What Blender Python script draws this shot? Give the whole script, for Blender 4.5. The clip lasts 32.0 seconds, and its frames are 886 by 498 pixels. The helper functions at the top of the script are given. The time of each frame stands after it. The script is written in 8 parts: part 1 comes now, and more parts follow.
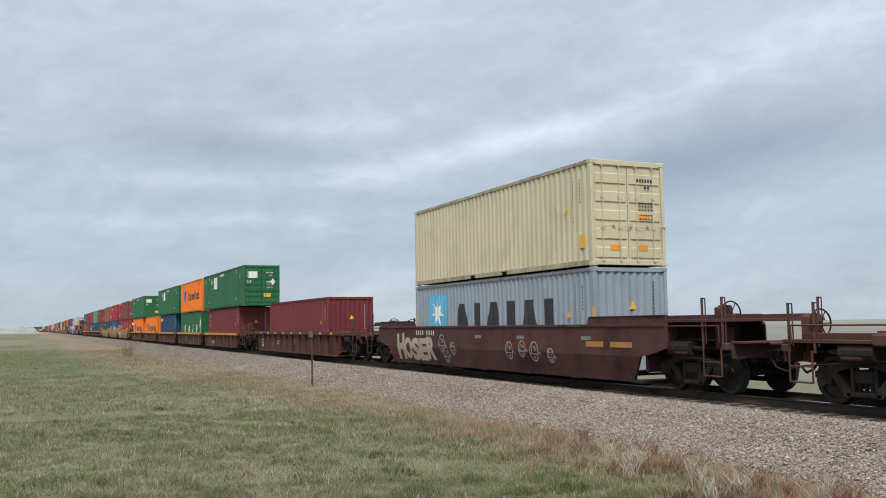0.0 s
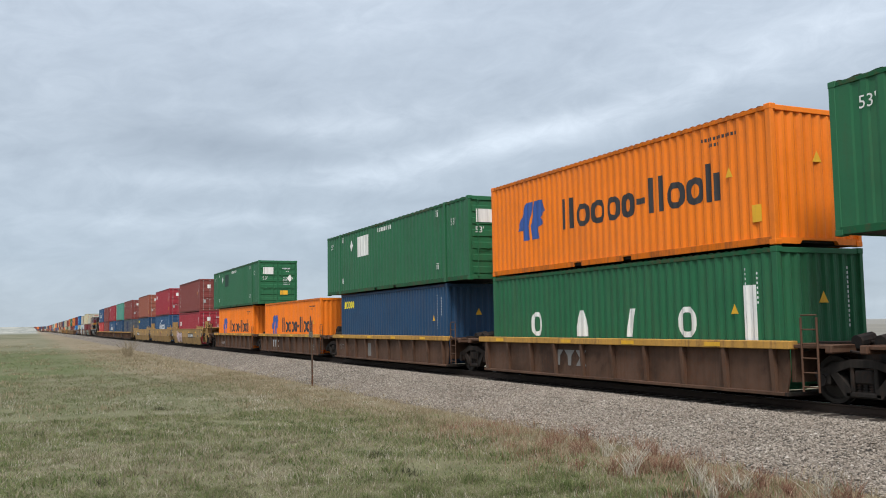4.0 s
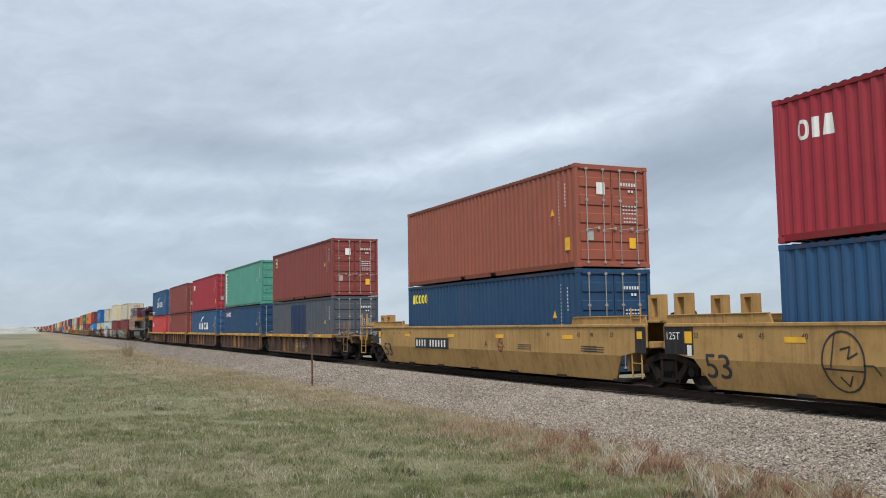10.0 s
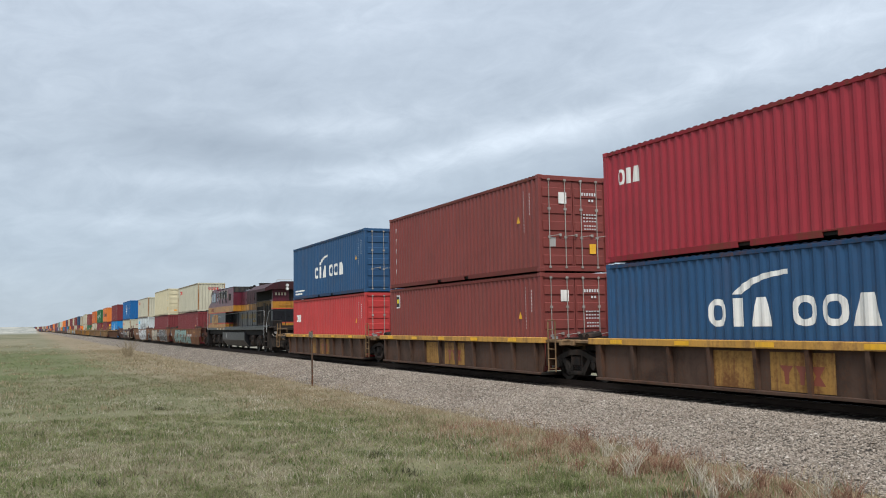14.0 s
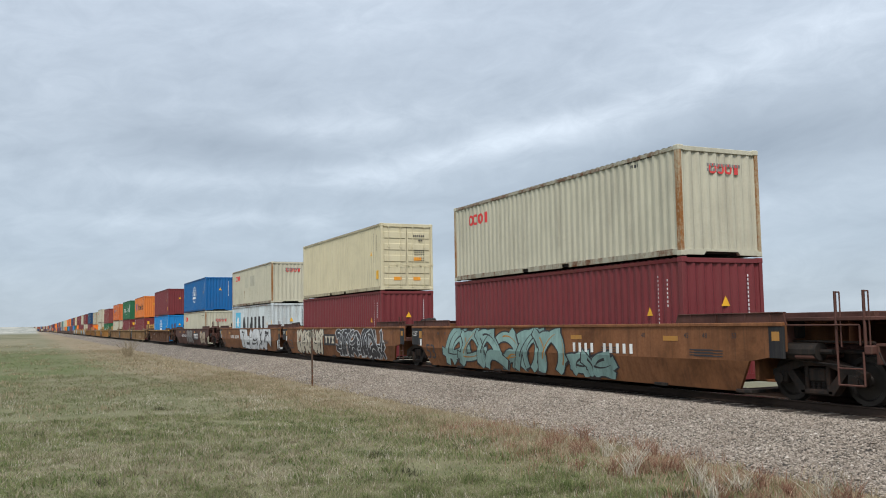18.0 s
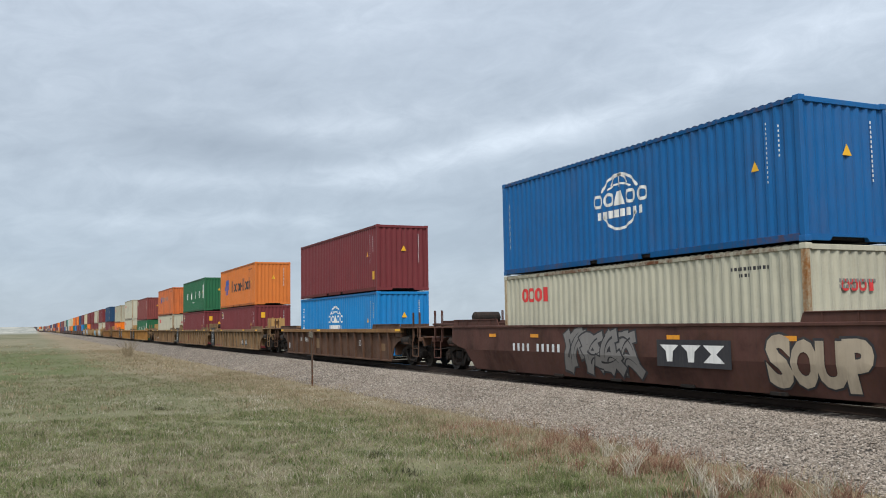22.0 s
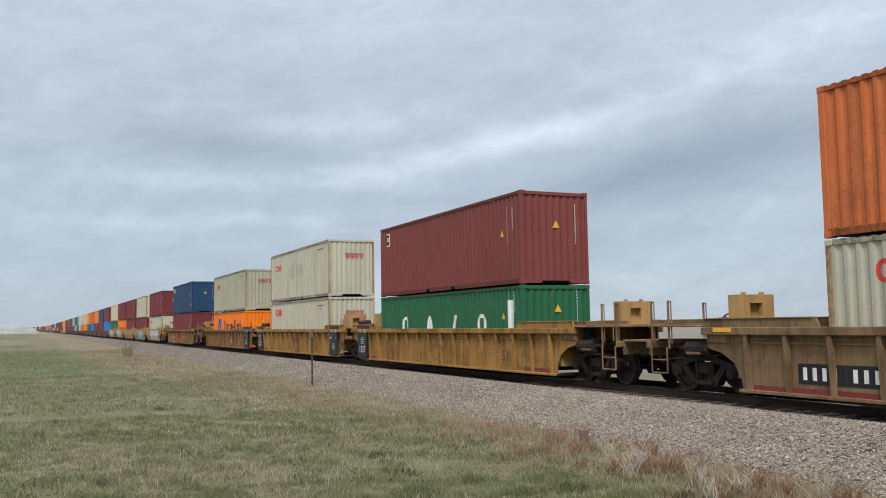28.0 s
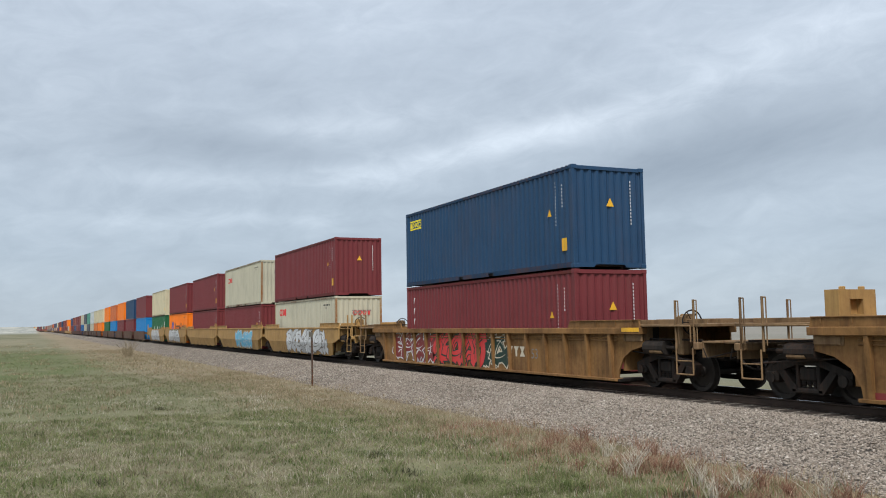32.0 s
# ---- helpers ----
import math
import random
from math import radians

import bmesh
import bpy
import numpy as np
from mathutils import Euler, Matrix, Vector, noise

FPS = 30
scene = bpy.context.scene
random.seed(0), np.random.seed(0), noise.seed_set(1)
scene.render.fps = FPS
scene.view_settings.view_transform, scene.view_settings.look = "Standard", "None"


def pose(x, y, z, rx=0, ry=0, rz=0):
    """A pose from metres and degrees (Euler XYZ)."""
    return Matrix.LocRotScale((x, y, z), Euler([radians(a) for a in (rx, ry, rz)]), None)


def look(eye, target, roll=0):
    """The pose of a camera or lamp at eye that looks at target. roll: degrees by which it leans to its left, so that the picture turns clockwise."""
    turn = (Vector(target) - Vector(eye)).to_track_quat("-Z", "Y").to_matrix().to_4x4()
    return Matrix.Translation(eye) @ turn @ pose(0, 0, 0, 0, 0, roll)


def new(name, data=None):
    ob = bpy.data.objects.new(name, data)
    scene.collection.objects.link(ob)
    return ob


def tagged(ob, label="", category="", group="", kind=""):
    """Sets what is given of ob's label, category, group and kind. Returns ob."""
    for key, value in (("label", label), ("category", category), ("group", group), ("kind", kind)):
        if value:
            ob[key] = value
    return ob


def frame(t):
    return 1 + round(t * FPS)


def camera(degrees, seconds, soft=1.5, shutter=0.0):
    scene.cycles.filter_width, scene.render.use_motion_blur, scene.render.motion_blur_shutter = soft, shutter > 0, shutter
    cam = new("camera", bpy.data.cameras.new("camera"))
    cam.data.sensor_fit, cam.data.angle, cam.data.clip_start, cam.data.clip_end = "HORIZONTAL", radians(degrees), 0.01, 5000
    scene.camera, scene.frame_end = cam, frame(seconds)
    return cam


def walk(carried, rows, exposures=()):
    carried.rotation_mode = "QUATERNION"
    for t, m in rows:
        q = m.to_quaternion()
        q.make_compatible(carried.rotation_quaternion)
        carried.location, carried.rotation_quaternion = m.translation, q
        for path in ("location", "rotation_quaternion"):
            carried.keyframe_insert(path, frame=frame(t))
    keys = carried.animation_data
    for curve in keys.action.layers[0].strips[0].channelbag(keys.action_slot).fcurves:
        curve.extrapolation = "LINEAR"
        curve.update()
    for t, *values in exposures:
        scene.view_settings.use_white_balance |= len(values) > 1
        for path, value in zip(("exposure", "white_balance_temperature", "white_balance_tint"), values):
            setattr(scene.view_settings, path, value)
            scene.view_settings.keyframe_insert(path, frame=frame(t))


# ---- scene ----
# The camera stands still beside the line, a little above the rails.
EYE = (0.0, 0.0, 1.63)
AIM = (EYE[0] - 0.90560912, EYE[1] + 0.41574875, EYE[2] + 0.08381587)
cam = camera(52.83, 32.0, soft=1.0)
walk(cam, [(0, look(EYE, AIM, -0.892)), (32.0, look(EYE, AIM, -0.892))], exposures=[(0, 0.0), (6.0, 0.02), (12.0, 0.04), (17.0, 0.03), (20.0, 0.0), (30.0, -0.02), (32.0, -0.02)])

# ---- light: a bright overcast sky with the sun veiled behind it ----
SUN_AZ, SUN_EL = radians(-28.0), radians(52.0)      # azimuth from +x towards +y
sun_data = bpy.data.lights.new("sun", "SUN")
sun_data.energy, sun_data.angle, sun_data.color = 2.95, radians(14), (1.0, 0.96, 0.91)
sun = new("sun", sun_data)
sun_dir = Vector((math.cos(SUN_EL) * math.cos(SUN_AZ), math.cos(SUN_EL) * math.sin(SUN_AZ), math.sin(SUN_EL)))
sun.matrix_world = look(tuple(sun_dir * 50), (0, 0, 0))


class Nodes:
    """Short ways to add nodes to a tree."""

    def __init__(self, tree):
        self.t = tree

    def add(self, kind, **values):
        n = self.t.nodes.new(kind)
        for k, v in values.items():
            n.inputs[k.replace("_", " ")].default_value = v
        return n

    def link(self, a, b):
        self.t.links.new(a, b)

    def math(self, op, a, b=None, c=None, clamp=False):
        n = self.t.nodes.new("ShaderNodeMath")
        n.operation, n.use_clamp = op, clamp
        for i, x in enumerate((a, b, c)):
            if x is None:
                continue
            if isinstance(x, (int, float)):
                n.inputs[i].default_value = x
            else:
                self.link(x, n.inputs[i])
        return n.outputs[0]

    def mix(self, fac, a, b, kind="MIX"):
        n = self.t.nodes.new("ShaderNodeMix")
        n.data_type, n.blend_type = "RGBA", kind
        for i, x in ((0, fac), (6, a), (7, b)):
            if isinstance(x, (int, float)):
                n.inputs[i].default_value = x
            elif isinstance(x, tuple):
                n.inputs[i].default_value = (*x[:3], 1)
            else:
                self.link(x, n.inputs[i])
        return n.outputs[2]

    def noise(self, vec, scale, detail=3.0, rough=0.55, distort=0.0):
        n = self.add("ShaderNodeTexNoise", Scale=scale, Detail=detail, Roughness=rough, Distortion=distort)
        if vec is not None:
            self.link(vec, n.inputs["Vector"])
        return n.outputs["Fac"]

    def ramp(self, fac, *stops):
        n = self.t.nodes.new("ShaderNodeValToRGB")
        while len(n.color_ramp.elements) < len(stops):
            n.color_ramp.elements.new(0.5)
        for e, (p, c) in zip(n.color_ramp.elements, stops):
            e.position = p
            e.color = (c, c, c, 1) if isinstance(c, (int, float)) else (*c, 1)
        self.link(fac, n.inputs[0])
        return n.outputs[0]

    def scaled(self, vec, x, y, z):
        n = self.t.nodes.new("ShaderNodeVectorMath")
        n.operation = "MULTIPLY"
        self.link(vec, n.inputs[0])
        n.inputs[1].default_value = (x, y, z)
        return n.outputs[0]


def build_world():
    world = bpy.data.worlds.new("overcast_sky")
    world.use_nodes = True
    scene.world = world
    t = world.node_tree
    t.nodes.clear()
    n = Nodes(t)
    co = t.nodes.new("ShaderNodeTexCoord").outputs["Generated"]
    sep = t.nodes.new("ShaderNodeSeparateXYZ")
    n.link(co, sep.inputs[0])
    dx, dy, dz = sep.outputs
    az = n.math("MULTIPLY", n.math("ARCTAN2", dy, n.math("MULTIPLY", dx, -1)), 57.29578)   # 0 down the line, 90 across it
    el = n.math("MULTIPLY", n.math("ARCSINE", dz), 57.29578)
    comb = t.nodes.new("ShaderNodeCombineXYZ")
    n.link(n.math("MULTIPLY", az, 0.055), comb.inputs[0])
    n.link(n.math("ADD", n.math("MULTIPLY", el, 0.17), n.math("MULTIPLY", az, -0.026)), comb.inputs[1])
    broad = n.noise(comb.outputs[0], 1.3, 7, 0.60, 0.5)
    comb2 = t.nodes.new("ShaderNodeCombineXYZ")
    n.link(n.math("MULTIPLY", az, 0.11), comb2.inputs[0])
    n.link(n.math("ADD", n.math("MULTIPLY", el, 0.22), n.math("MULTIPLY", az, -0.02)), comb2.inputs[1])
    fine = n.noise(comb2.outputs[0], 2.6, 8, 0.62, 0.7)
    tone = n.math("ADD", n.math("MULTIPLY", n.math("SUBTRACT", broad, 0.5), 0.36), n.math("MULTIPLY", n.math("SUBTRACT", fine, 0.5), 0.27))
    # drifts of thinner (bright) and thicker (dark) cloud: azimuth, elevation, half-widths, slant, weight
    for a, e, wa, we, slant, weight in CLOUDS:
        u = n.math("SUBTRACT", az, a)
        v = n.math("SUBTRACT", n.math("SUBTRACT", el, e), n.math("MULTIPLY", u, slant))
        uu = n.math("POWER", n.math("ABSOLUTE", n.math("DIVIDE", u, wa)), 2)
        vv = n.math("POWER", n.math("ABSOLUTE", n.math("DIVIDE", v, we)), 2)
        g = n.math("EXPONENT", n.math("MULTIPLY", n.math("ADD", uu, vv), -1))
        g = n.math("MULTIPLY", g, n.math("ADD", 0.45, n.math("MULTIPLY", fine, 1.1)))
        tone = n.math("ADD", tone, n.math("MULTIPLY", g, weight))
    base = n.ramp(n.math("MULTIPLY", el, 1 / 90, clamp=True), *SKY_RAMP)
    cloud = n.mix(1.0, base, n.ramp(n.math("ADD", n.math("MULTIPLY", tone, 1.25), 0.5, clamp=True), (0.0, (0.50, 0.53, 0.57)), (0.5, (1, 1, 1)), (1.0, (1.62, 1.56, 1.50))), "MULTIPLY")
    sky = t.nodes.new("ShaderNodeTexSky")
    sky.sky_type, sky.sun_disc = "NISHITA", False
    sky.sun_elevation, sky.sun_rotation = SUN_EL, math.pi / 2 - SUN_AZ
    blue = n.mix(1.0, sky.outputs[0], (0.09, 0.09, 0.09), "MULTIPLY")
    bg = n.add("ShaderNodeBackground", Strength=1.0)
    n.link(n.mix(0.93, blue, cloud), bg.inputs[0])
    out = t.nodes.new("ShaderNodeOutputWorld")
    n.link(bg.outputs[0], out.inputs[0])


CLOUDS = ((29, 11.6, 9, 0.9, 0.20, 0.24), (38, 9.2, 9, 1.7, 0.16, -0.20), (47, 11.0, 7, 2.2, 0.1, -0.13), (11, 11.4, 6, 1.2, -0.10, -0.16), (19, 9.4, 5, 0.8, -0.08, 0.16), (17, 12.6, 7, 0.7, 0.02, 0.12),
          (8, 9.2, 7, 0.7, 0.0, 0.10), (10, 6.7, 9, 0.6, 0.02, 0.12), (28, 5.0, 14, 1.2, 0.02, -0.08), (45, 15.5, 9, 1.6, 0.25, 0.13), (24, 17, 12, 1.6, 0.12, -0.07))
SKY_RAMP = ((0.0, (0.515, 0.605, 0.690)), (0.05, (0.500, 0.595, 0.700)), (0.14, (0.52, 0.605, 0.707)), (0.22, (0.60, 0.69, 0.806)), (0.40, (0.95, 1.02, 1.12)), (1.0, (1.45, 1.5, 1.58)))
build_world()

# ---- materials ----
MATS = {}


def base_material(name):
    m = bpy.data.materials.new(name)
    m.use_nodes = True
    m.node_tree.nodes.clear()
    n = Nodes(m.node_tree)
    out = n.add("ShaderNodeOutputMaterial")
    bsdf = n.add("ShaderNodeBsdfPrincipled")
    bsdf.inputs["Specular IOR Level"].default_value = 0.12
    n.link(bsdf.outputs[0], out.inputs[0])
    return m, n, bsdf


def coords(n, spread=40.0):
    """Object coordinates, shifted by each object's own random number."""
    co = n.add("ShaderNodeTexCoord").outputs["Object"]
    rnd = n.add("ShaderNodeObjectInfo").outputs["Random"]
    add = n.add("ShaderNodeVectorMath")
    add.operation = "ADD"
    n.link(co, add.inputs[0])
    n.link(n.math("MULTIPLY", rnd, spread), add.inputs[1])
    return add.outputs[0]


def bump(n, bsdf, height, strength=0.3, distance=0.01):
    b = n.add("ShaderNodeBump", Strength=strength, Distance=distance)
    n.link(height, b.inputs["Height"])
    n.link(b.outputs[0], bsdf.inputs["Normal"])


def paint(name, rgb, rough=0.5, dirt=0.25, rust=0.0, dirt_rgb=(0.10, 0.085, 0.07), rust_rgb=(0.13, 0.05, 0.022), fade=0.10, gloss=None, mottle=0.12):
    """Painted steel: faded in patches, with running streaks of dirt and blooms of rust."""
    if name in MATS:
        return MATS[name]
    m, n, b = base_material(name)
    co = coords(n)
    broad = n.noise(co, 0.55, 4, 0.6)
    streak = n.noise(n.scaled(co, 5.0, 5.0, 0.30), 1.0, 4, 0.6)
    speck = n.noise(co, 14.0, 4, 0.65)
    run = n.noise(n.scaled(co, 13.0, 13.0, 0.55), 1.0, 3, 0.6)
    grey = sum(rgb) / 3
    pale = tuple(c * 0.86 + (grey * 0.55 + 0.06) * 0.14 / 0.6 * 0.75 for c in rgb)
    col = n.mix(n.ramp(broad, (0.35, 0.0), (0.75, 1.0)), rgb, n.mix(min(1.0, fade * 5), rgb, pale))
    col = n.mix(n.math("MULTIPLY", n.ramp(streak, (0.50, 0.0), (0.78, 1.0)), dirt), col, dirt_rgb)
    col = n.mix(n.math("MULTIPLY", n.ramp(run, (0.52, 0.0), (0.74, 1.0)), dirt * 0.7), col, dirt_rgb)
    col = n.mix(n.math("MULTIPLY", n.ramp(speck, (0.58, 0.0), (0.85, 1.0)), dirt * 0.35), col, dirt_rgb)
    blotch = n.noise(co, 0.8, 6, 0.65, 0.4)
    col = n.mix(1.0, col, n.ramp(blotch, (0.36, 1.0 - mottle), (0.50, 1.0), (0.68, 1.0 + mottle * 0.6)), "MULTIPLY")
    if rust:
        mask = n.math("MULTIPLY", n.ramp(n.math("ADD", n.math("MULTIPLY", broad, 0.35), n.math("MULTIPLY", n.math("ADD", streak, speck), 0.33)), (0.50 - 0.10 * rust, 0.0), (0.62 - 0.08 * rust, 1.0)), min(1.0, rust * 4))
        col = n.mix(mask, col, rust_rgb)
    n.link(col, b.inputs["Base Color"])
    n.link(n.ramp(speck, (0.2, max(0.05, rough - 0.10)), (0.8, min(1.0, rough + 0.16))), b.inputs["Roughness"])
    bump(n, b, n.math("ADD", n.math("MULTIPLY", broad, 0.6), n.math("MULTIPLY", speck, 0.10)), 0.35, 0.02)
    b.inputs["Specular IOR Level"].default_value = gloss if gloss is not None else 0.30 if rough < 0.56 else 0.12
    MATS[name] = m
    return m


CONTAINER_RGB = dict(
    cream=(0.545, 0.495, 0.335), ivory=(0.465, 0.447, 0.345), grey=(0.27, 0.31, 0.35), silver=(0.52, 0.58, 0.59),
    maroon=(0.155, 0.026, 0.030), brown=(0.190, 0.044, 0.038), rusty=(0.27, 0.080, 0.050), crimson=(0.30, 0.024, 0.038),
    red=(0.44, 0.045, 0.045), orange=(0.84, 0.195, 0.006), amber=(0.58, 0.165, 0.030), tangerine=(0.56, 0.14, 0.035),
    green=(0.016, 0.118, 0.050), forest=(0.018, 0.125, 0.052), teal=(0.075, 0.265, 0.205), navy=(0.013, 0.052, 0.118),
    blue=(0.019, 0.072, 0.165), azure=(0.001, 0.102, 0.300), sky=(0.004, 0.195, 0.490), slate=(0.064, 0.078, 0.098),
    dusk=(0.011, 0.027, 0.076), sage=(0.385, 0.370, 0.280))


def container_mat(key):
    worn = {"tangerine": (0.42, 0.12), "ivory": (0.26, 0.02), "slate": (0.40, 0.05), "silver": (0.35, 0.08), "sage": (0.26, 0.03)}.get(key, (0.15, 0.02))
    return paint("painted_steel_" + key, CONTAINER_RGB[key], 0.50, worn[0], worn[1], dirt_rgb=tuple(0.25 * c + d for c, d in zip(CONTAINER_RGB[key], (0.055, 0.048, 0.042))), fade=0.05, mottle=0.09)


CAR_RGB = dict(tan=(0.385, 0.235, 0.088), oxide=(0.088, 0.041, 0.033), plum=(0.080, 0.036, 0.034), umber=(0.100, 0.056, 0.037), ochre=(0.34, 0.180, 0.050), earth=(0.075, 0.046, 0.034), russet=(0.205, 0.088, 0.038), dun=(0.215, 0.138, 0.072), honey=(0.235, 0.125, 0.046), rustred=(0.088, 0.043, 0.036))


def car_mat(key):
    worn = {"tan": (0.32, 0.04), "oxide": (0.50, 0.06), "plum": (0.40, 0.05), "umber": (0.60, 0.10), "ochre": (0.50, 0.08), "earth": (0.60, 0.10), "russet": (0.45, 0.10), "dun": (0.55, 0.08), "honey": (0.5, 0.08), "rustred": (0.5, 0.10)}[key]
    return paint("weathered_car_" + key, CAR_RGB[key], 0.62, worn[0], worn[1], dirt_rgb=(0.048, 0.036, 0.028), mottle=0.20 if key == "tan" else 0.42)


def plain(key):
    table = dict(white=(0.75, 0.75, 0.72), black=(0.012, 0.012, 0.014), yellow=(0.78, 0.42, 0.02), ink=(0.03, 0.03, 0.035), bluemark=(0.03, 0.09, 0.33),
                 redmark=(0.62, 0.04, 0.04), starblue=(0.10, 0.42, 0.62), pink=(0.62, 0.47, 0.50), mint=(0.235, 0.375, 0.345), bone=(0.58, 0.52, 0.40),
                 chalk=(0.60, 0.62, 0.63), fadedgrey=(0.20, 0.19, 0.18), rustmark=(0.20, 0.05, 0.03), deepgreen=(0.010, 0.040, 0.030), crimsonmark=(0.20, 0.03, 0.03),
                 amber=(0.75, 0.30, 0.02), lime=(0.75, 0.62, 0.03), greypatch=(0.40, 0.39, 0.31), ruststain=(0.20, 0.12, 0.06), sandspray=(0.43, 0.355, 0.26), palemark=(0.34, 0.30, 0.28), dullamber=(0.40, 0.19, 0.035), greyplate=(0.35, 0.35, 0.34), plumshade=(0.10, 0.04, 0.036), earthshade=(0.09, 0.06, 0.045), ochreshade=(0.19, 0.11, 0.05), fadedochre=(0.30, 0.165, 0.045))
    if key == "sill":
        return paint("worn_yellow_sill", (0.50, 0.27, 0.06), 0.6, 0.5, 0.13, rust_rgb=(0.17, 0.075, 0.035))
    if key == "sillbrown":
        return paint("worn_brown_sill", (0.24, 0.13, 0.05), 0.6, 0.5, 0.13)
    if key in ("mint", "chalk"):
        return paint("mark_" + key, table[key], 0.5, 0.55, 0.0, dirt_rgb=tuple(0.45 * c for c in table[key]), mottle=0.30)
    if key in ("fadedochre", "plumshade"):
        return paint("mark_" + key, table[key], 0.62, 0.75, 0.20, dirt_rgb=(0.075, 0.046, 0.034), mottle=0.4)
    return paint("mark_" + key, table[key], 0.55, 0.30, 0.0)


def steel(name, rgb, rough, dirt=0.5, rust=0.05):
    m = paint(name, rgb, rough, dirt, rust, dirt_rgb=(0.056, 0.046, 0.038))
    return m


GRIME = steel("grimy_iron", (0.018, 0.016, 0.015), 0.7)
TRUCK_IRON = steel("dusty_cast_iron", (0.022, 0.019, 0.017), 0.75)
PALE_STEEL = paint("galvanised_bar", (0.32, 0.31, 0.29), 0.45, 0.3, 0.1)


def wheel_material():
    m, n, b = base_material("worn_wheel_steel")
    co = coords(n)
    b.inputs["Metallic"].default_value = 0.35
    n.link(n.mix(n.noise(co, 6, 4), (0.018, 0.016, 0.015), (0.060, 0.052, 0.046)), b.inputs["Base Color"])
    b.inputs["Roughness"].default_value = 0.5
    return m


WHEEL_STEEL = wheel_material()


# ---- mesh building ----
class G:
    """Gathers vertices and faces; mesh() makes one mesh of them."""

    def __init__(self):
        self.v, self.f = [], []

    def box(self, x0, x1, y0, y1, z0, z1):
        b = len(self.v)
        self.v += [(x, y, z) for z in (z0, z1) for y in (y0, y1) for x in (x0, x1)]
        self.f += [tuple(b + i for i in q) for q in ((0, 2, 3, 1), (4, 5, 7, 6), (0, 1, 5, 4), (2, 6, 7, 3), (0, 4, 6, 2), (1, 3, 7, 5))]
        return self

    def cbox(self, x0, x1, y0, y1, z0, z1, c=0.01):
        """A box with its twelve edges chamfered by c."""
        b = len(self.v)
        xs, ys, zs = (x0, x1), (y0, y1), (z0, z1)
        sx, sy, sz = (c, -c), (c, -c), (c, -c)
        idx = {}
        for k in (0, 1):
            for j in (0, 1):
                for i in (0, 1):
                    for a in range(3):
                        p = (xs[i] + (0 if a == 0 else sx[i]), ys[j] + (0 if a == 1 else sy[j]), zs[k] + (0 if a == 2 else sz[k]))
                        idx[i, j, k, a] = b + len(idx)
                        self.v.append(p)
        q = lambda *s: self.f.append(tuple(idx[t] for t in s))
        q((0, 0, 0, 0), (0, 0, 1, 0), (0, 1, 1, 0), (0, 1, 0, 0))
        q((1, 0, 0, 0), (1, 1, 0, 0), (1, 1, 1, 0), (1, 0, 1, 0))
        q((0, 0, 0, 1), (1, 0, 0, 1), (1, 0, 1, 1), (0, 0, 1, 1))
        q((0, 1, 0, 1), (0, 1, 1, 1), (1, 1, 1, 1), (1, 1, 0, 1))
        q((0, 0, 0, 2), (0, 1, 0, 2), (1, 1, 0, 2), (1, 0, 0, 2))
        q((0, 0, 1, 2), (1, 0, 1, 2), (1, 1, 1, 2), (0, 1, 1, 2))
        for s in (0, 1):
            for r in (0, 1):
                q((s, r, 0, 0), (s, r, 1, 0), (s, r, 1, 1), (s, r, 0, 1))
                q((s, 0, r, 0), (s, 1, r, 0), (s, 1, r, 2), (s, 0, r, 2))
                q((0, s, r, 1), (1, s, r, 1), (1, s, r, 2), (0, s, r, 2))
        for k in (0, 1):
            for j in (0, 1):
                for i in (0, 1):
                    q((i, j, k, 0), (i, j, k, 1), (i, j, k, 2))
        return self

    def quad(self, a, b, c, d):
        i = len(self.v)
        self.v += [a, b, c, d]
        self.f.append((i, i + 1, i + 2, i + 3))
        return self

    def prism(self, outline, lo, hi, axis="y"):
        """Outline in the two other axes (x z for y, y z for x, x y for z), pushed from lo to hi."""
        b, m = len(self.v), len(outline)
        for h in (lo, hi):
            for p, q in outline:
                self.v.append({"y": (p, h, q), "x": (h, p, q), "z": (p, q, h)}[axis])
        self.f.append(tuple(range(b, b + m)))
        self.f.append(tuple(range(b + 2 * m - 1, b + m - 1, -1)))
        for i in range(m):
            j = (i + 1) % m
            self.f.append((b + i, b + m + i, b + m + j, b + j))
        return self

    def cyl(self, a, b, r, n=10, r2=None):
        a, b = Vector(a), Vector(b)
        w = (b - a).normalized()
        u = w.orthogonal().normalized()
        v = w.cross(u)
        k = len(self.v)
        for p, rr in ((a, r), (b, r if r2 is None else r2)):
            for i in range(n):
                g = 2 * math.pi * i / n
                self.v.append(tuple(p + (u * math.cos(g) + v * math.sin(g)) * rr))
        self.f.append(tuple(range(k + n - 1, k - 1, -1)))
        self.f.append(tuple(range(k + n, k + 2 * n)))
        for i in range(n):
            j = (i + 1) % n
            self.f.append((k + i, k + j, k + n + j, k + n + i))
        return self

    def tube(self, pts, r, n=6):
        for a, b in zip(pts, pts[1:]):
            self.cyl(a, b, r, n)
        return self

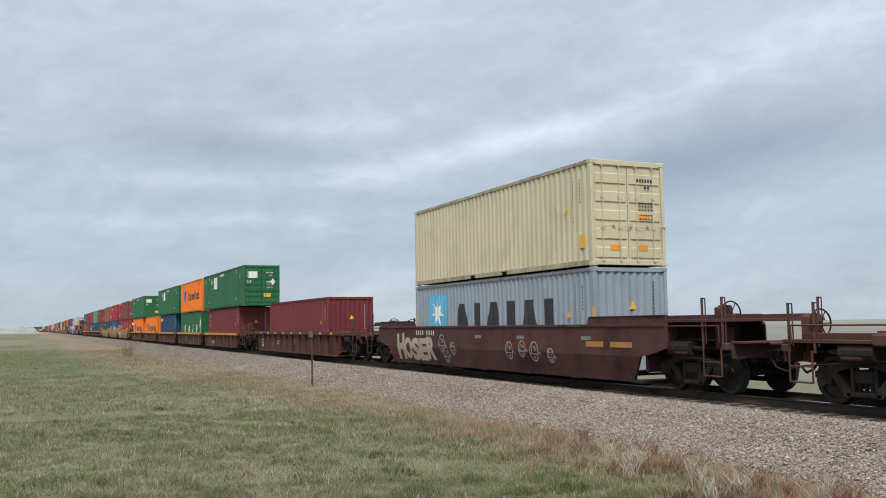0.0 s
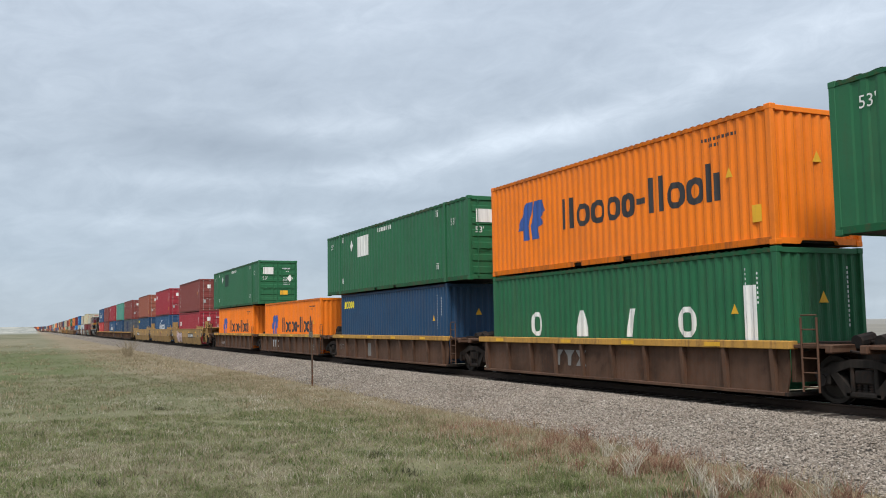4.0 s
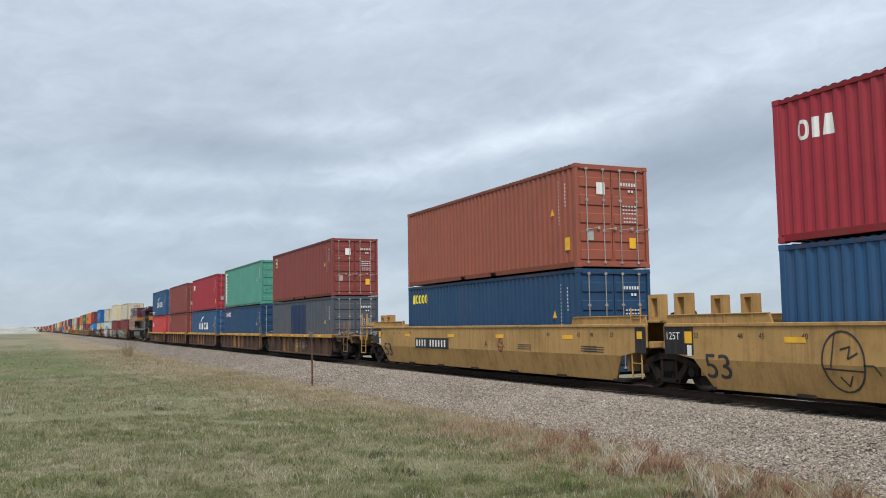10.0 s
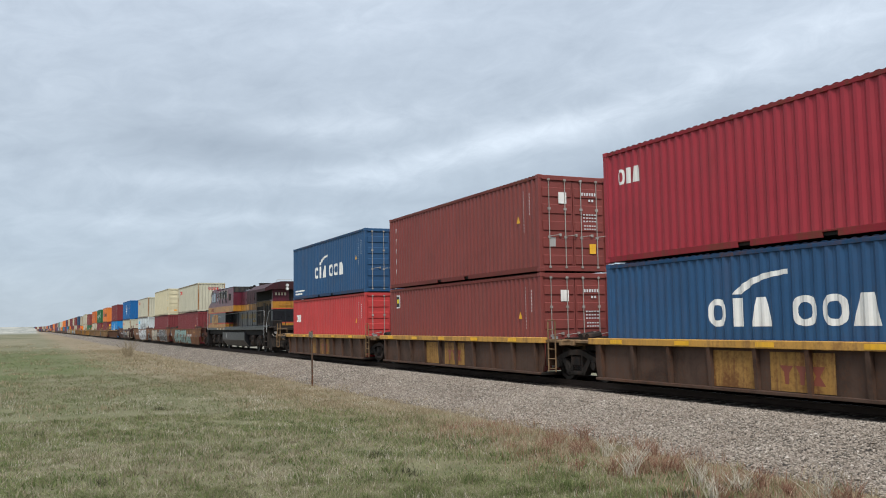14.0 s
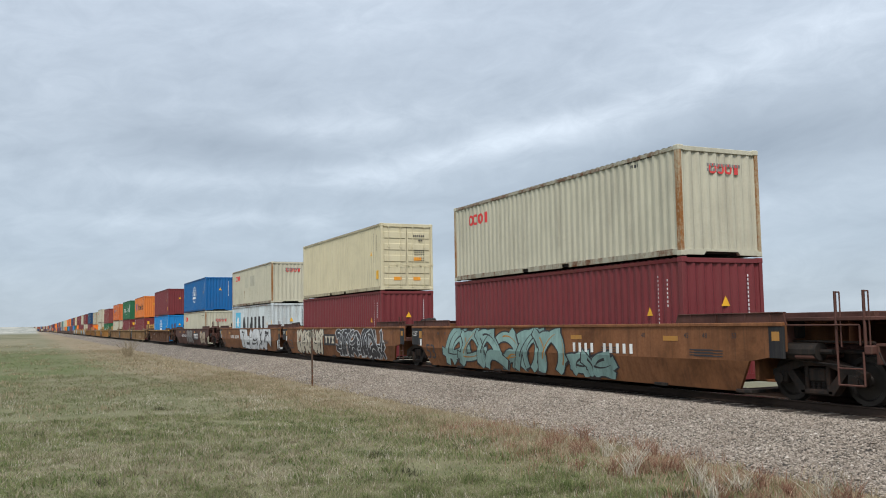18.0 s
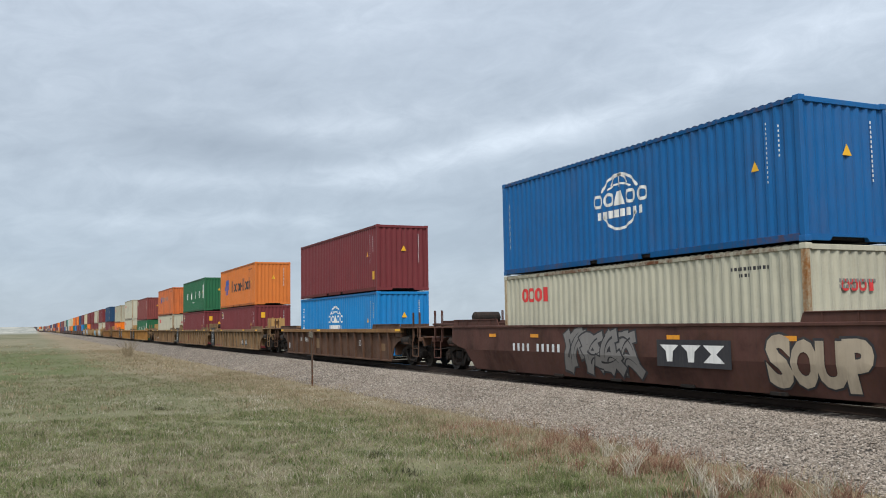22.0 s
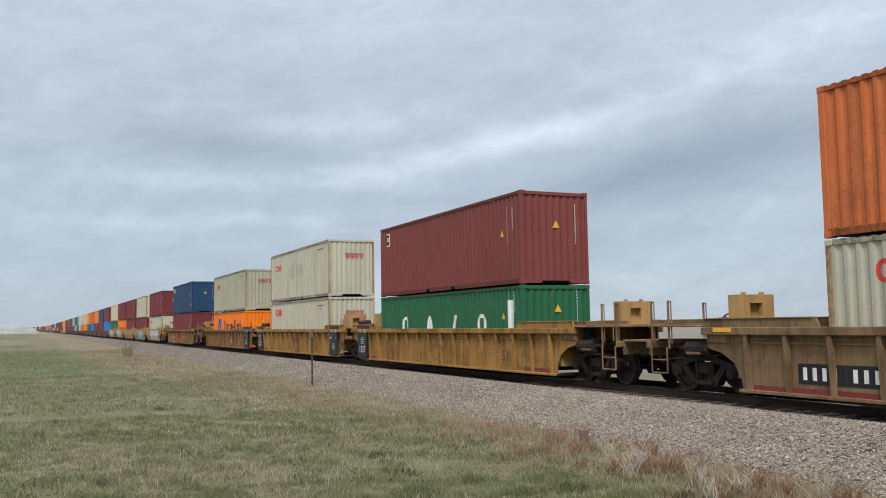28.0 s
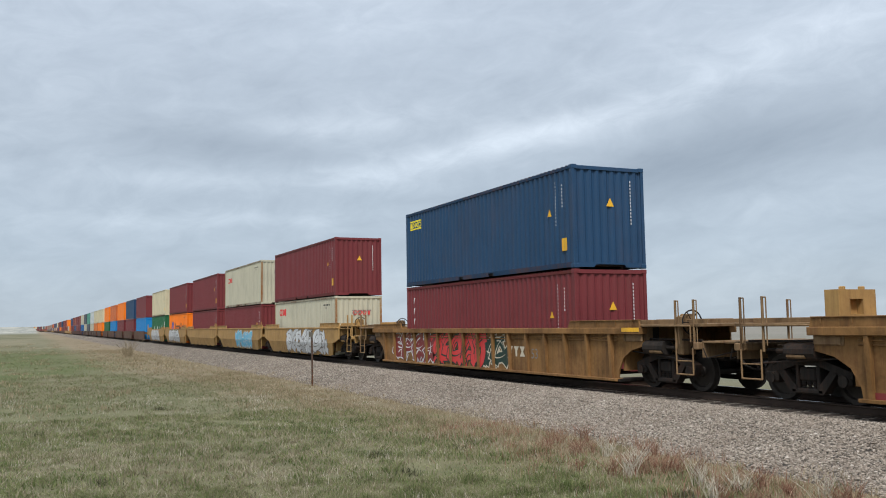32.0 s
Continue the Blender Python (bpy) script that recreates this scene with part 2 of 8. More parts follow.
    def lathe(self, prof, n=20, centre=(0, 0, 0)):
        """Profile of (radius, y) turned about the y axis through centre."""
        k, m = len(self.v), len(prof)
        for i in range(n):
            g = 2 * math.pi * i / n
            for r, y in prof:
                self.v.append((centre[0] + r * math.cos(g), centre[1] + y, centre[2] + r * math.sin(g)))
        for i in range(n):
            j = (i + 1) % n
            for s in range(m - 1):
                self.f.append((k + i * m + s, k + i * m + s + 1, k + j * m + s + 1, k + j * m + s))
        return self

    def ring(self, centre, radius, r, axis="x", n=18, m=6):
        k = len(self.v)
        for i in range(n):
            g = 2 * math.pi * i / n
            for j in range(m):
                h = 2 * math.pi * j / m
                d, e = (radius + r * math.cos(h)), r * math.sin(h)
                p = (e, d * math.cos(g), d * math.sin(g)) if axis == "x" else (d * math.cos(g), e, d * math.sin(g))
                self.v.append(tuple(c + q for c, q in zip(centre, p)))
        for i in range(n):
            for j in range(m):
                a, b = k + i * m, k + ((i + 1) % n) * m
                self.f.append((a + j, b + j, b + (j + 1) % m, a + (j + 1) % m))
        return self

    def mesh(self, name, material, smooth=False):
        me = bpy.data.meshes.new(name)
        me.from_pydata(self.v, [], self.f)
        bm = bmesh.new()
        bm.from_mesh(me)
        bmesh.ops.recalc_face_normals(bm, faces=bm.faces)
        bm.to_mesh(me)
        bm.free()
        me.materials.append(material)
        if smooth:
            me.shade_smooth()
        return me


CACHE = {}


def cached(key, make):
    if key not in CACHE:
        CACHE[key] = make()
    return CACHE[key]


def piece(name, mesh, parent, label="", at=None):
    """One part: a mesh object under its thing or part."""
    ob = new(name, mesh)
    ob.parent = parent
    if at is not None:
        ob.matrix_basis = at
    if label:
        tagged(ob, label)
    return ob


def thing(name, label, category, group="", kind=""):
    return tagged(new(name), label, category, group, kind)


def letters(text, size, material, spacing=1.0):
    """A flat mesh of the built-in font, lying in the x z plane and facing -y, its left foot at the origin."""
    def make():
        cu = bpy.data.curves.new("lettering", "FONT")
        cu.body, cu.size, cu.space_character, cu.resolution_u = text, size, spacing, 2
        ob = new("lettering", cu)
        deps = bpy.context.evaluated_depsgraph_get()
        me = bpy.data.meshes.new_from_object(ob.evaluated_get(deps))
        bpy.data.objects.remove(ob)
        me.transform(Matrix.Rotation(radians(90), 4, "X"))
        me.materials.clear()
        me.materials.append(material)
        return me
    return cached(("text", text, size, material.name, spacing), make)


# ---- the train's speed: it slows very slightly as it passes ----
RUN = ((0, 0.0), (4, 67.467), (8, 134.534), (12, 201.346), (16, 268.052), (20, 334.571), (24, 400.824), (28, 466.825), (32, 532.585))
TRACK_Y = 14.75
MOVING = []


def on_train(ob, u, z=0.0, dy=0.0):
    """Puts a thing on the train, u metres along it at the start."""
    MOVING.append((ob, u, z, dy))
    return ob


# ---- shipping containers ----
def wave(x0, x1, pitch, depth, flat=0.26, slope=0.24):
    """Breaks of a corrugated sheet: (place along, depth behind the outer face)."""
    count = max(1, round((x1 - x0) / pitch))
    p = (x1 - x0) / count
    out = [(x0, 0.0)]
    for i in range(count):
        a = x0 + i * p
        out += [(a + flat * p, 0.0), (a + (flat + slope) * p, depth), (a + (2 * flat + slope) * p, depth), (a + p, 0.0)]
    return out


def side_profile(length):
    if length > 14:
        half = length / 2
        return [(-half + 0.12, 0.0)] + wave(-half + 0.35, half - 0.35, 0.36, 0.022, 0.34, 0.12) + [(half - 0.12, 0.0)]
    return wave(-length / 2 + 0.14, length / 2 - 0.14, 0.278, 0.036, 0.26, 0.24)


def at_profile(prof, x):
    for (a, da), (b, db) in zip(prof, prof[1:]):
        if a <= x <= b:
            return da + (db - da) * (x - a) / (b - a) if b > a else da
    return 0.0


def sheet(prof, z0, z1, place):
    g = G()
    for (a, da), (b, db) in zip(prof, prof[1:]):
        if b - a > 1e-6 or abs(da - db) > 1e-6:
            g.quad(place(a, da, z0), place(b, db, z0), place(b, db, z1), place(a, da, z1))
    return g


def weld(g):
    """Shares equal corners, so that a mark is one connected sheet."""
    seen, where, out = {}, [], G()
    for p in g.v:
        k = tuple(round(c, 5) for c in p)
        if k not in seen:
            seen[k] = len(out.v)
            out.v.append(p)
        where.append(seen[k])
    out.f = [f for f in (tuple(dict.fromkeys(where[i] for i in q)) for q in g.f) if len(f) > 2]
    return out


def drape(shapes, prof, y_face, *_):
    """Painted shapes that follow the corrugation: each (x0, z0, x1, z1), or loops of (x, z) with holes by even and odd."""
    g = G()
    for s in shapes:
        loops = [[(s[0], s[1]), (s[2], s[1]), (s[2], s[3]), (s[0], s[3])]] if isinstance(s[0], (int, float)) else s
        edges = [(a, b) if a[0] < b[0] else (b, a) for lp in loops for a, b in zip(lp, lp[1:] + lp[:1]) if abs(a[0] - b[0]) > 1e-7]
        xs = [x for lp in loops for x, _ in lp]
        lo, hi = min(xs), max(xs)
        cuts = sorted({round(x, 6) for x in xs} | {round(x, 6) for x, _ in prof if lo < x < hi})
        for a, b in zip(cuts, cuts[1:]):
            m = (a + b) / 2
            at = lambda e, x: e[0][1] + (e[1][1] - e[0][1]) * min(1.0, max(0.0, (x - e[0][0]) / (e[1][0] - e[0][0])))
            hit = sorted((e for e in edges if e[0][0] < m < e[1][0]), key=lambda e: at(e, m))
            ya, yb = (y_face + at_profile(prof, x) - 0.004 for x in (a, b))
            for e, f in zip(hit[::2], hit[1::2]):
                g.quad((a, ya, at(e, a)), (b, yb, at(e, b)), (b, yb, at(f, b)), (a, ya, at(f, a)))
    return weld(g)


def oval(cx, cz, rx, rz, t, n=20, square=0.75):
    """A rounded ring of stroke t."""
    def loop(a, b):
        return [(cx + a * math.copysign(abs(math.cos(h)) ** square, math.cos(h)), cz + b * math.copysign(abs(math.sin(h)) ** square, math.sin(h))) for h in [2 * math.pi * (i + 0.5) / n for i in range(n)]]
    return (tuple_loop(loop(rx, rz)), tuple_loop(loop(rx - t, rz - t)))


def tuple_loop(points):
    return tuple((round(x, 5), round(z, 5)) for x, z in points)


def outline(*points):
    return (tuple_loop(points),)


def arc(cx, cz, rx, rz, t, a0, a1, n=14):
    """A curved band between two angles."""
    g = [radians(a0 + (a1 - a0) * i / n) for i in range(n + 1)]
    return outline(*[(cx + rx * math.cos(h), cz + rz * math.sin(h)) for h in g], *[(cx + (rx - t) * math.cos(h), cz + (rz - t) * math.sin(h)) for h in g[::-1]])


def slab(x0, z0, x1, z1, lean):
    """A leaning bar."""
    return outline((x0, z0), (x1, z0), (x1 + lean, z1), (x0 + lean, z1))


def strokes(x0, z0, w, h, count, gap=0.22, rise=()):
    """A line of small writing as plain upright bars; rise names the taller ones."""
    step = w / count
    return [(x0 + i * step + step * gap / 2, z0, x0 + (i + 1) * step - step * gap / 2, z0 + h * (1.0 if i in rise or not rise else 0.72)) for i in range(count)]


def blocks(x0, z0, w, h, count, hollow=(), gap=0.16):
    """A wordmark as heavy plain shapes: rounded rings, arches and steps."""
    out, step = [], w / count
    for i in range(count):
        a, b = x0 + i * step + step * gap / 2, x0 + (i + 1) * step - step * gap / 2
        t, v = (b - a) * 0.27, h * 0.22
        top = z0 + h
        if i in hollow:
            out.append(oval((a + b) / 2, z0 + h / 2, (b - a) / 2, h / 2, min(t, v) * 1.0))
        elif i % 2:
            c = (a + b) / 2
            out.append(slab(c - t, z0, c + t, top, 0.0))
        else:
            c = (a + b) / 2
            out.append(outline((a, z0), (b, z0), (c + t * 0.9, top), (c - t * 0.9, top)))
    return out


def heavy_line(x0, z0, scale):
    """A long wordmark of upright bars and rounded rings with a dash in it."""
    s, out = scale, []
    bar = lambda x, lo=0.0, hi=0.86: out.append((x0 + x * s, z0 + lo * s, x0 + (x + 0.17) * s, z0 + hi * s))
    ring = lambda x, w=0.56, lo=0.0: out.append(oval(x0 + (x + w / 2) * s, z0 + 0.31 * s, w / 2 * s, 0.31 * s, 0.145 * s))
    for x in (0.0, 0.40, 3.92, 4.32, 5.98):
        bar(x)
    for x, w in ((0.74, 0.62), (1.46, 0.62), (2.18, 0.56), (2.84, 0.50), (4.62, 0.62), (5.32, 0.56)):
        ring(x, w)
    bar(6.24, 0.0, 0.62)
    out.append((x0 + 3.46 * s, z0 + 0.27 * s, x0 + 3.78 * s, z0 + 0.42 * s))
    return out


# Marks of each livery on the near side: (material, shapes from the rear end)
def livery(kind, length):
    a = -length / 2

    def move(r):
        if isinstance(r[0], (int, float)):
            return (r[0] + a, r[1], r[2] + a, r[3])
        return tuple(tuple((x + a, z) for x, z in lp) for lp in r)
    shift = lambda shapes: [move(r) for r in shapes]
    if kind == "wordmark_black":          # black wordmark with a blue winged emblem
        wing = [outline((1.98, 0.98), (2.42, 0.98), (2.36, 1.40), (2.62, 2.12), (2.20, 2.12), (1.98, 1.78), (1.66, 1.30), (1.98, 1.30)), outline((2.50, 0.98), (2.98, 0.98), (2.88, 1.30), (3.18, 1.42), (3.02, 1.60), (3.30, 1.78), (3.16, 2.12), (2.72, 2.12), (2.46, 1.40))]
        return [("ink", shift(heavy_line(4.22, 1.10, 1.0))), ("bluemark", shift(wing))]
    if kind == "wordmark_faded":          # the same mark, half worn away and higher up
        wing = [slab(2.20, 1.40, 2.55, 2.10, 0.15), slab(2.62, 1.40, 2.98, 2.10, 0.15)]
        return [("fadedgrey", shift(heavy_line(3.75, 1.55, 0.68))), ("bluemark", shift(wing))]
    if kind in ("wordmark_white_low", "wordmark_white_high"):      # white block wordmark under a white swoosh, on blue
        dx, dz, s = (0, 0, 1) if kind.endswith("low") else (0.45, -0.30, 1.1)
        word = blocks(3.75 + dx, 1.28 + dz, 1.95 * s, 0.60, 3, (0,)) + blocks(6.15 + dx * 1.2, 1.28 + dz, 2.15 * s, 0.60, 3, (0, 1))
        swoosh = outline(*[(x + dx, z + dz) for x, z in ((4.55, 1.96), (4.72, 2.10), (5.05, 2.26), (5.5, 2.37), (6.1, 2.42), (6.1, 2.32), (5.6, 2.27), (5.25, 2.18), (4.98, 2.05), (4.85, 1.96))])
        small = [(0.3, 0.25, 1.7, 0.34), (0.3, 0.42, 2.2, 0.50)] if kind.endswith("high") else []
        return [("white", shift(word + [swoosh] + small))]
    if kind == "wordmark_ink":            # large dark wordmark with a pale blue square and a white star
        pts = []
        for i in range(14):
            r = 0.56 if i % 2 == 0 else 0.20
            pts.append((2.01 + r * math.sin(math.pi * i / 7), 1.86 + r * math.cos(math.pi * i / 7)))
        return [("starblue", shift([(1.22, 1.26, 2.80, 2.48)])), ("ink", shift(blocks(3.5, 1.20, 6.95, 0.92, 6, (), 0.2))), ("white_over", shift([outline(*pts)]))]
    if kind == "red_small":               # small red wordmark near the top of the rear end
        return [("redmark", shift(blocks(1.10, 1.83, 1.48, 0.36, 4, (0, 1, 2), 0.08)))]
    if kind == "red_small_low":
        return [("redmark", shift(blocks(1.06, 2.04, 1.58, 0.42, 4, (0, 1, 2), 0.08)))]
    if kind in ("globe", "globe_low"):    # round white emblem with bars across
        cz = 1.52 if kind == "globe" else 1.62
        dome = [arc(6.18, cz, 0.88, 0.78, 0.07, 28, 152), arc(6.18, cz, 0.50, 0.76, 0.06, 40, 140), arc(6.18, cz, 0.80, 0.70, 0.07, 205, 335), (6.15, cz + 0.42, 6.21, cz + 0.74), arc(6.18, cz + 0.02, 0.76, 0.50, 0.05, 50, 130)]
        word = blocks(5.0, cz - 0.05, 2.36, 0.36, 5, (0, 1, 3, 4), 0.10) + strokes(5.18, cz - 0.36, 2.0, 0.20, 8, 0.35)
        bars = ((0.0, 0.10), (0.04, 0.14), (0.02, 0.12))
        tall = [(0.34 + p, z + 0.05 * q, 0.34 + r, z + 0.05 * q + 0.022) for i in range(7) for z in (0.80 + 0.21 * i,) for q, (p, r) in enumerate(bars)] if kind == "globe" else [(0.42 + 1.5 * p, z + 0.075 * q, 0.42 + 1.5 * r, z + 0.075 * q + 0.03) for i in range(4) for z in (1.28 + 0.30 * i,) for q, (p, r) in enumerate(bars)]
        return [("white", shift(dome + word + tall))]
    if kind in ("spaced", "spaced_low"):  # four wide-set white shapes and a white plate at the lead end
        z0, h = (1.18, 0.62) if kind == "spaced" else (1.04, 0.70)
        word = [oval(2.69, z0 + h / 2, 0.30, h / 2, 0.13), outline((4.78, z0), (5.40, z0), (5.20, z0 + h), (4.98, z0 + h)), slab(7.10, z0, 7.34, z0 + h, 0.12), oval(9.39, z0 + h / 2, 0.30, h / 2, 0.13)]
        return [("white", shift(word + [(11.22, z0 - 0.06, 11.58, z0 + 1.10)] + strokes(5.6, z0 - 0.38, 1.05, 0.12, 6, 0.4)))]
    if kind == "corner_white":            # short white wordmark, top of the rear end
        return [("white", shift(blocks(0.58, 1.96, 0.95, 0.40, 3, (0,), 0.14)))]
    if kind == "corner_white_low":
        return [("white", shift(blocks(0.58, 1.66, 0.95, 0.40, 3, (0,), 0.14)))]
    if kind == "corner_yellow":           # short yellow wordmark, top of the rear end
        return [("lime", shift(blocks(0.42, 2.22, 1.45, 0.34, 5, (1, 2, 3, 4), 0.10)))]
    if kind == "corner_yellow_box":
        return [("lime", shift([(0.35, 2.20, 1.5, 2.26), (0.35, 2.50, 1.5, 2.56)] + blocks(0.40, 2.28, 1.05, 0.20, 5, (1, 2, 3, 4), 0.12)))]
    if kind == "corner_red_white":
        return [("redmark", shift([(0.38, 2.22, 0.60, 2.30), (0.38, 2.34, 0.60, 2.42), (0.38, 2.46, 0.60, 2.54)])), ("white", shift(blocks(0.72, 2.24, 1.6, 0.30, 5, (1, 2, 3, 4), 0.12)))]
    if kind == "plate_down":              # tall white plate with dark shapes down it
        return [("white", shift([(0.46, 0.35, 0.98, 2.60)])), ("deepgreen_over", shift([(0.60, 0.42 + 0.235 * i, 0.85, 0.58 + 0.235 * i) for i in range(9)]))]
    if kind == "white_down":              # small white shapes down the rear end
        return [("chalk", shift([slab(0.62, 0.52 + 0.42 * i, 0.70, 0.76 + 0.42 * i, 0.08) for i in range(5)]))]
    if kind == "white_down_low":
        return [("chalk", shift([slab(0.64, 1.42 + 0.40 * i, 0.72, 1.66 + 0.40 * i, 0.08) for i in range(3)]))]
    if kind == "emblem":                  # small framed black emblem near the rear top
        return [("white", shift([(0.66, 2.10, 1.06, 2.62)])), ("ink_over", shift([(0.70, 2.14, 1.02, 2.58)])), ("lime_top", shift([(0.78, 2.30, 0.96, 2.46)]))]
    if kind == "patch":                   # darker repainted square
        return [("dusk", shift([(4.2, 0.15, 7.4, 2.62)]))]
    if kind == "domestic_white":          # domestic box: painted-out white square
        return [("white", shift([(4.5, 1.62, 6.0, 2.54)]))]
    if kind == "domestic_green":
        return [("deepgreen", shift([(4.5, 1.62, 5.95, 2.54)]))]
    if kind == "stains":                  # painted-out squares and thin runs of rust
        rng = random.Random(12)
        runs = [outline((x, 1.02 + rng.uniform(-0.3, 0.5)), (x + 0.03, 1.02), (x + 0.02, 0.42 + rng.uniform(0, 0.3)), (x + 0.008, 0.40)) for x in (4.1, 5.0, 5.28, 5.55, 5.8, 6.1, 6.4, 8.2, 9.6)]
        return [("greypatch", shift([(4.35, 1.25, 5.35, 1.95), (5.9, 1.30, 7.2, 2.0)])), ("ruststain", shift(runs))]
    return []


LAYER = {"deepgreen_over": ("deepgreen", 0.004), "ink_over": ("ink", 0.004), "white_over": ("white", 0.004), "lime_top": ("lime", 0.008)}
NAMES = {"cream": "cream", "ivory": "off-white", "grey": "grey", "silver": "pale silver-grey", "maroon": "maroon", "brown": "red-brown", "rusty": "rusty brown",
         "crimson": "crimson", "red": "bright red", "orange": "bright orange", "amber": "orange", "tangerine": "scraped, rust-streaked orange", "green": "dark green", "forest": "green",
         "teal": "sea-green", "navy": "navy blue", "blue": "blue", "azure": "bright blue", "sky": "light blue", "slate": "faded slate-blue", "sage": "dull grey-beige", "dusk": "dark blue"}


def end_mark(shape, x):
    g = drape([shape], [(-9, 0.0), (9, 0.0)], 0.0)
    g.v = [(x, a, z) for a, _, z in g.v]
    return g.mesh("painted_mark", plain("redmark"))


def container(key, u, z, ends="wall", marks=(), length=12.192, near=True, on="the lower container", height=2.896):
    """A steel container with its lead end at +x. ends: what the lead end shows, "doors" or "wall"."""
    big = length > 14
    width = 2.591 if big else 2.438
    hl, hw = length / 2, width / 2
    mat = container_mat(key)
    ck = (key, big, height)
    box = thing("shipping_container", f"{NAMES[key]} corrugated container{', barred doors' if ends == 'doors' else ''}, on {on}", "container", "containers on the train")
    prof = side_profile(length)
    side = cached(("side", ck), lambda: sheet(prof, 0.14, height - 0.10, lambda a, d, z: (a, -hw + 0.012 + d, z)).mesh("side_wall", mat))
    piece("side_wall", side, box)
    piece("side_wall", side, box, at=pose(0, 0, 0, 0, 0, 180))

    def roof():
        out = [(-hl + 0.1, height - 0.07)]
        for x, d in wave(-hl + 0.12, hl - 0.12, 0.23 if not big else 0.45, 0.020, 0.30, 0.15):
            out.append((x, height - 0.002 - d))
        out.append((hl - 0.1, height - 0.07))
        # roof-edge shade put into the colour: body paint halved, with near-black streaks
        return G().prism(out, -hw + 0.02, hw - 0.02).mesh("roof", paint("shaded_roof_" + key, tuple(c * 0.5 for c in CONTAINER_RGB[key]), 0.7, 0.9, 0.1, dirt_rgb=(0.03, 0.027, 0.025)))
    piece("roof", cached(("roof", ck), roof), box)
    # rails: body colour darkened to paint in edge shade, plus dirt and rust
    edge = paint("shaded_dirty_rail_" + key, tuple(0.74 * c for c in CONTAINER_RGB[key]), 0.6, 0.50, 0.30 if key in ("ivory", "sage", "silver", "tangerine") else 0.12, dirt_rgb=(0.05, 0.042, 0.037))
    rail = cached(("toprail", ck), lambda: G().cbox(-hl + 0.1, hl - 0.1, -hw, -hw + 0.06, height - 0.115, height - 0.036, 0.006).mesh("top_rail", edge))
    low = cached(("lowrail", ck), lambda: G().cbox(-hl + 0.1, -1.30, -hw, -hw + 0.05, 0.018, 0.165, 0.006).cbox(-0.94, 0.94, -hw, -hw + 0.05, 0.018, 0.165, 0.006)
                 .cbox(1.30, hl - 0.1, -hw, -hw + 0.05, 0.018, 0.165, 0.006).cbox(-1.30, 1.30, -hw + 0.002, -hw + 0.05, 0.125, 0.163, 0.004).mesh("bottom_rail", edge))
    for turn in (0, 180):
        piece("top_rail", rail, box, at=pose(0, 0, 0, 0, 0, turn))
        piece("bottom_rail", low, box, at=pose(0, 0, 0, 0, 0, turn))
    piece("underframe", cached(("floor", ck), lambda: G().box(-hl + 0.1, hl - 0.1, -hw + 0.055, hw - 0.055, 0.05, 0.14).mesh("underframe", GRIME)), box)
    pmat = paint("rusted_ivory_post", (0.40, 0.33, 0.22), 0.65, 0.5, 0.55, rust_rgb=(0.24, 0.10, 0.03)) if key in ("ivory", "sage") else mat
    post = cached(("post", ck), lambda: G().cbox(hl - 0.15, hl, -hw, -hw + 0.10, 0.1, height - 0.1, 0.012).mesh("corner_post", pmat))
    posts = [(1, 1), (1, -1), (-1, 1), (-1, -1)]
    for sx, sy in posts:
        piece("corner_post", post, box, at=Matrix.Diagonal((sx, sy, 1, 1)) if (sx, sy) == (1, 1) else pose(0, 0, 0, 0, 0, 180) if (sx, sy) == (-1, -1) else
              pose(0, 2 * hw - 0.10, 0) if sx == 1 else pose(-2 * hl + 0.15, 0, 0))
    if big:      # lifting posts 40 ft apart
        lift = cached(("lift", ck), lambda: G().cbox(5.98, 6.16, -hw - 0.012, -hw + 0.05, 0.0, height + 0.004, 0.01).mesh("lifting_post", mat))
        piece("lifting_post", lift, box)
        piece("lifting_post", lift, box, at=pose(-12.14, 0, 0))
    if near:
        cast = cached(("cast", ck), lambda: G().cbox(-0.092, 0.092, -0.084, 0.084, -0.062, 0.062, 0.012).box(-0.045, 0.045, -0.0855, -0.07, -0.035, 0.035).box(0.07, 0.0935, -0.03, 0.03, -0.035, 0.035).mesh("corner_casting", mat))
        for sx in (1, -1):
            for sy in (-1, 1):
                for zz in (0.058, height - 0.060):
                    piece("corner_casting", cast, box, at=pose(sx * (hl - 0.084), sy * (hw - 0.078), zz, 0, 0, 0 if (sx, sy) in ((1, -1), (-1, -1)) else 180))
    wall = cached(("endwall", ck), lambda: sheet(wave(-hw + 0.08, hw - 0.08, 0.24, 0.040), 0.14, height - 0.10, lambda a, d, z: (hl - 0.03 - d, a, z)).mesh("end_wall", mat))
    if ends == "wall":
        piece("end_wall", wall, box)
        piece("end_header", cached(("ehead", ck), lambda: G().cbox(hl - 0.12, hl - 0.01, -hw + 0.09, hw - 0.09, height - 0.13, height - 0.02, 0.008).mesh("end_header", mat)), box)
        piece("end_sill", cached(("esill", ck), lambda: G().prism([(-hw + 0.09, 0.02), (-0.55, 0.02), (-0.48, 0.10), (0.48, 0.10), (0.55, 0.02), (hw - 0.09, 0.02), (hw - 0.09, 0.15), (-hw + 0.09, 0.15)], hl - 0.12, hl - 0.01, "x").mesh("end_sill", mat)), box)
    else:
        def leaf():
            g = G().box(hl - 0.10, hl - 0.055, -hw + 0.105, -0.012, 0.17, height - 0.15)
            n = 5 if not big else 6
            step = (height - 0.36) / n
            for i in range(n):
                a = 0.19 + i * step
                z0, z1 = a + 0.02, a + step * 0.62
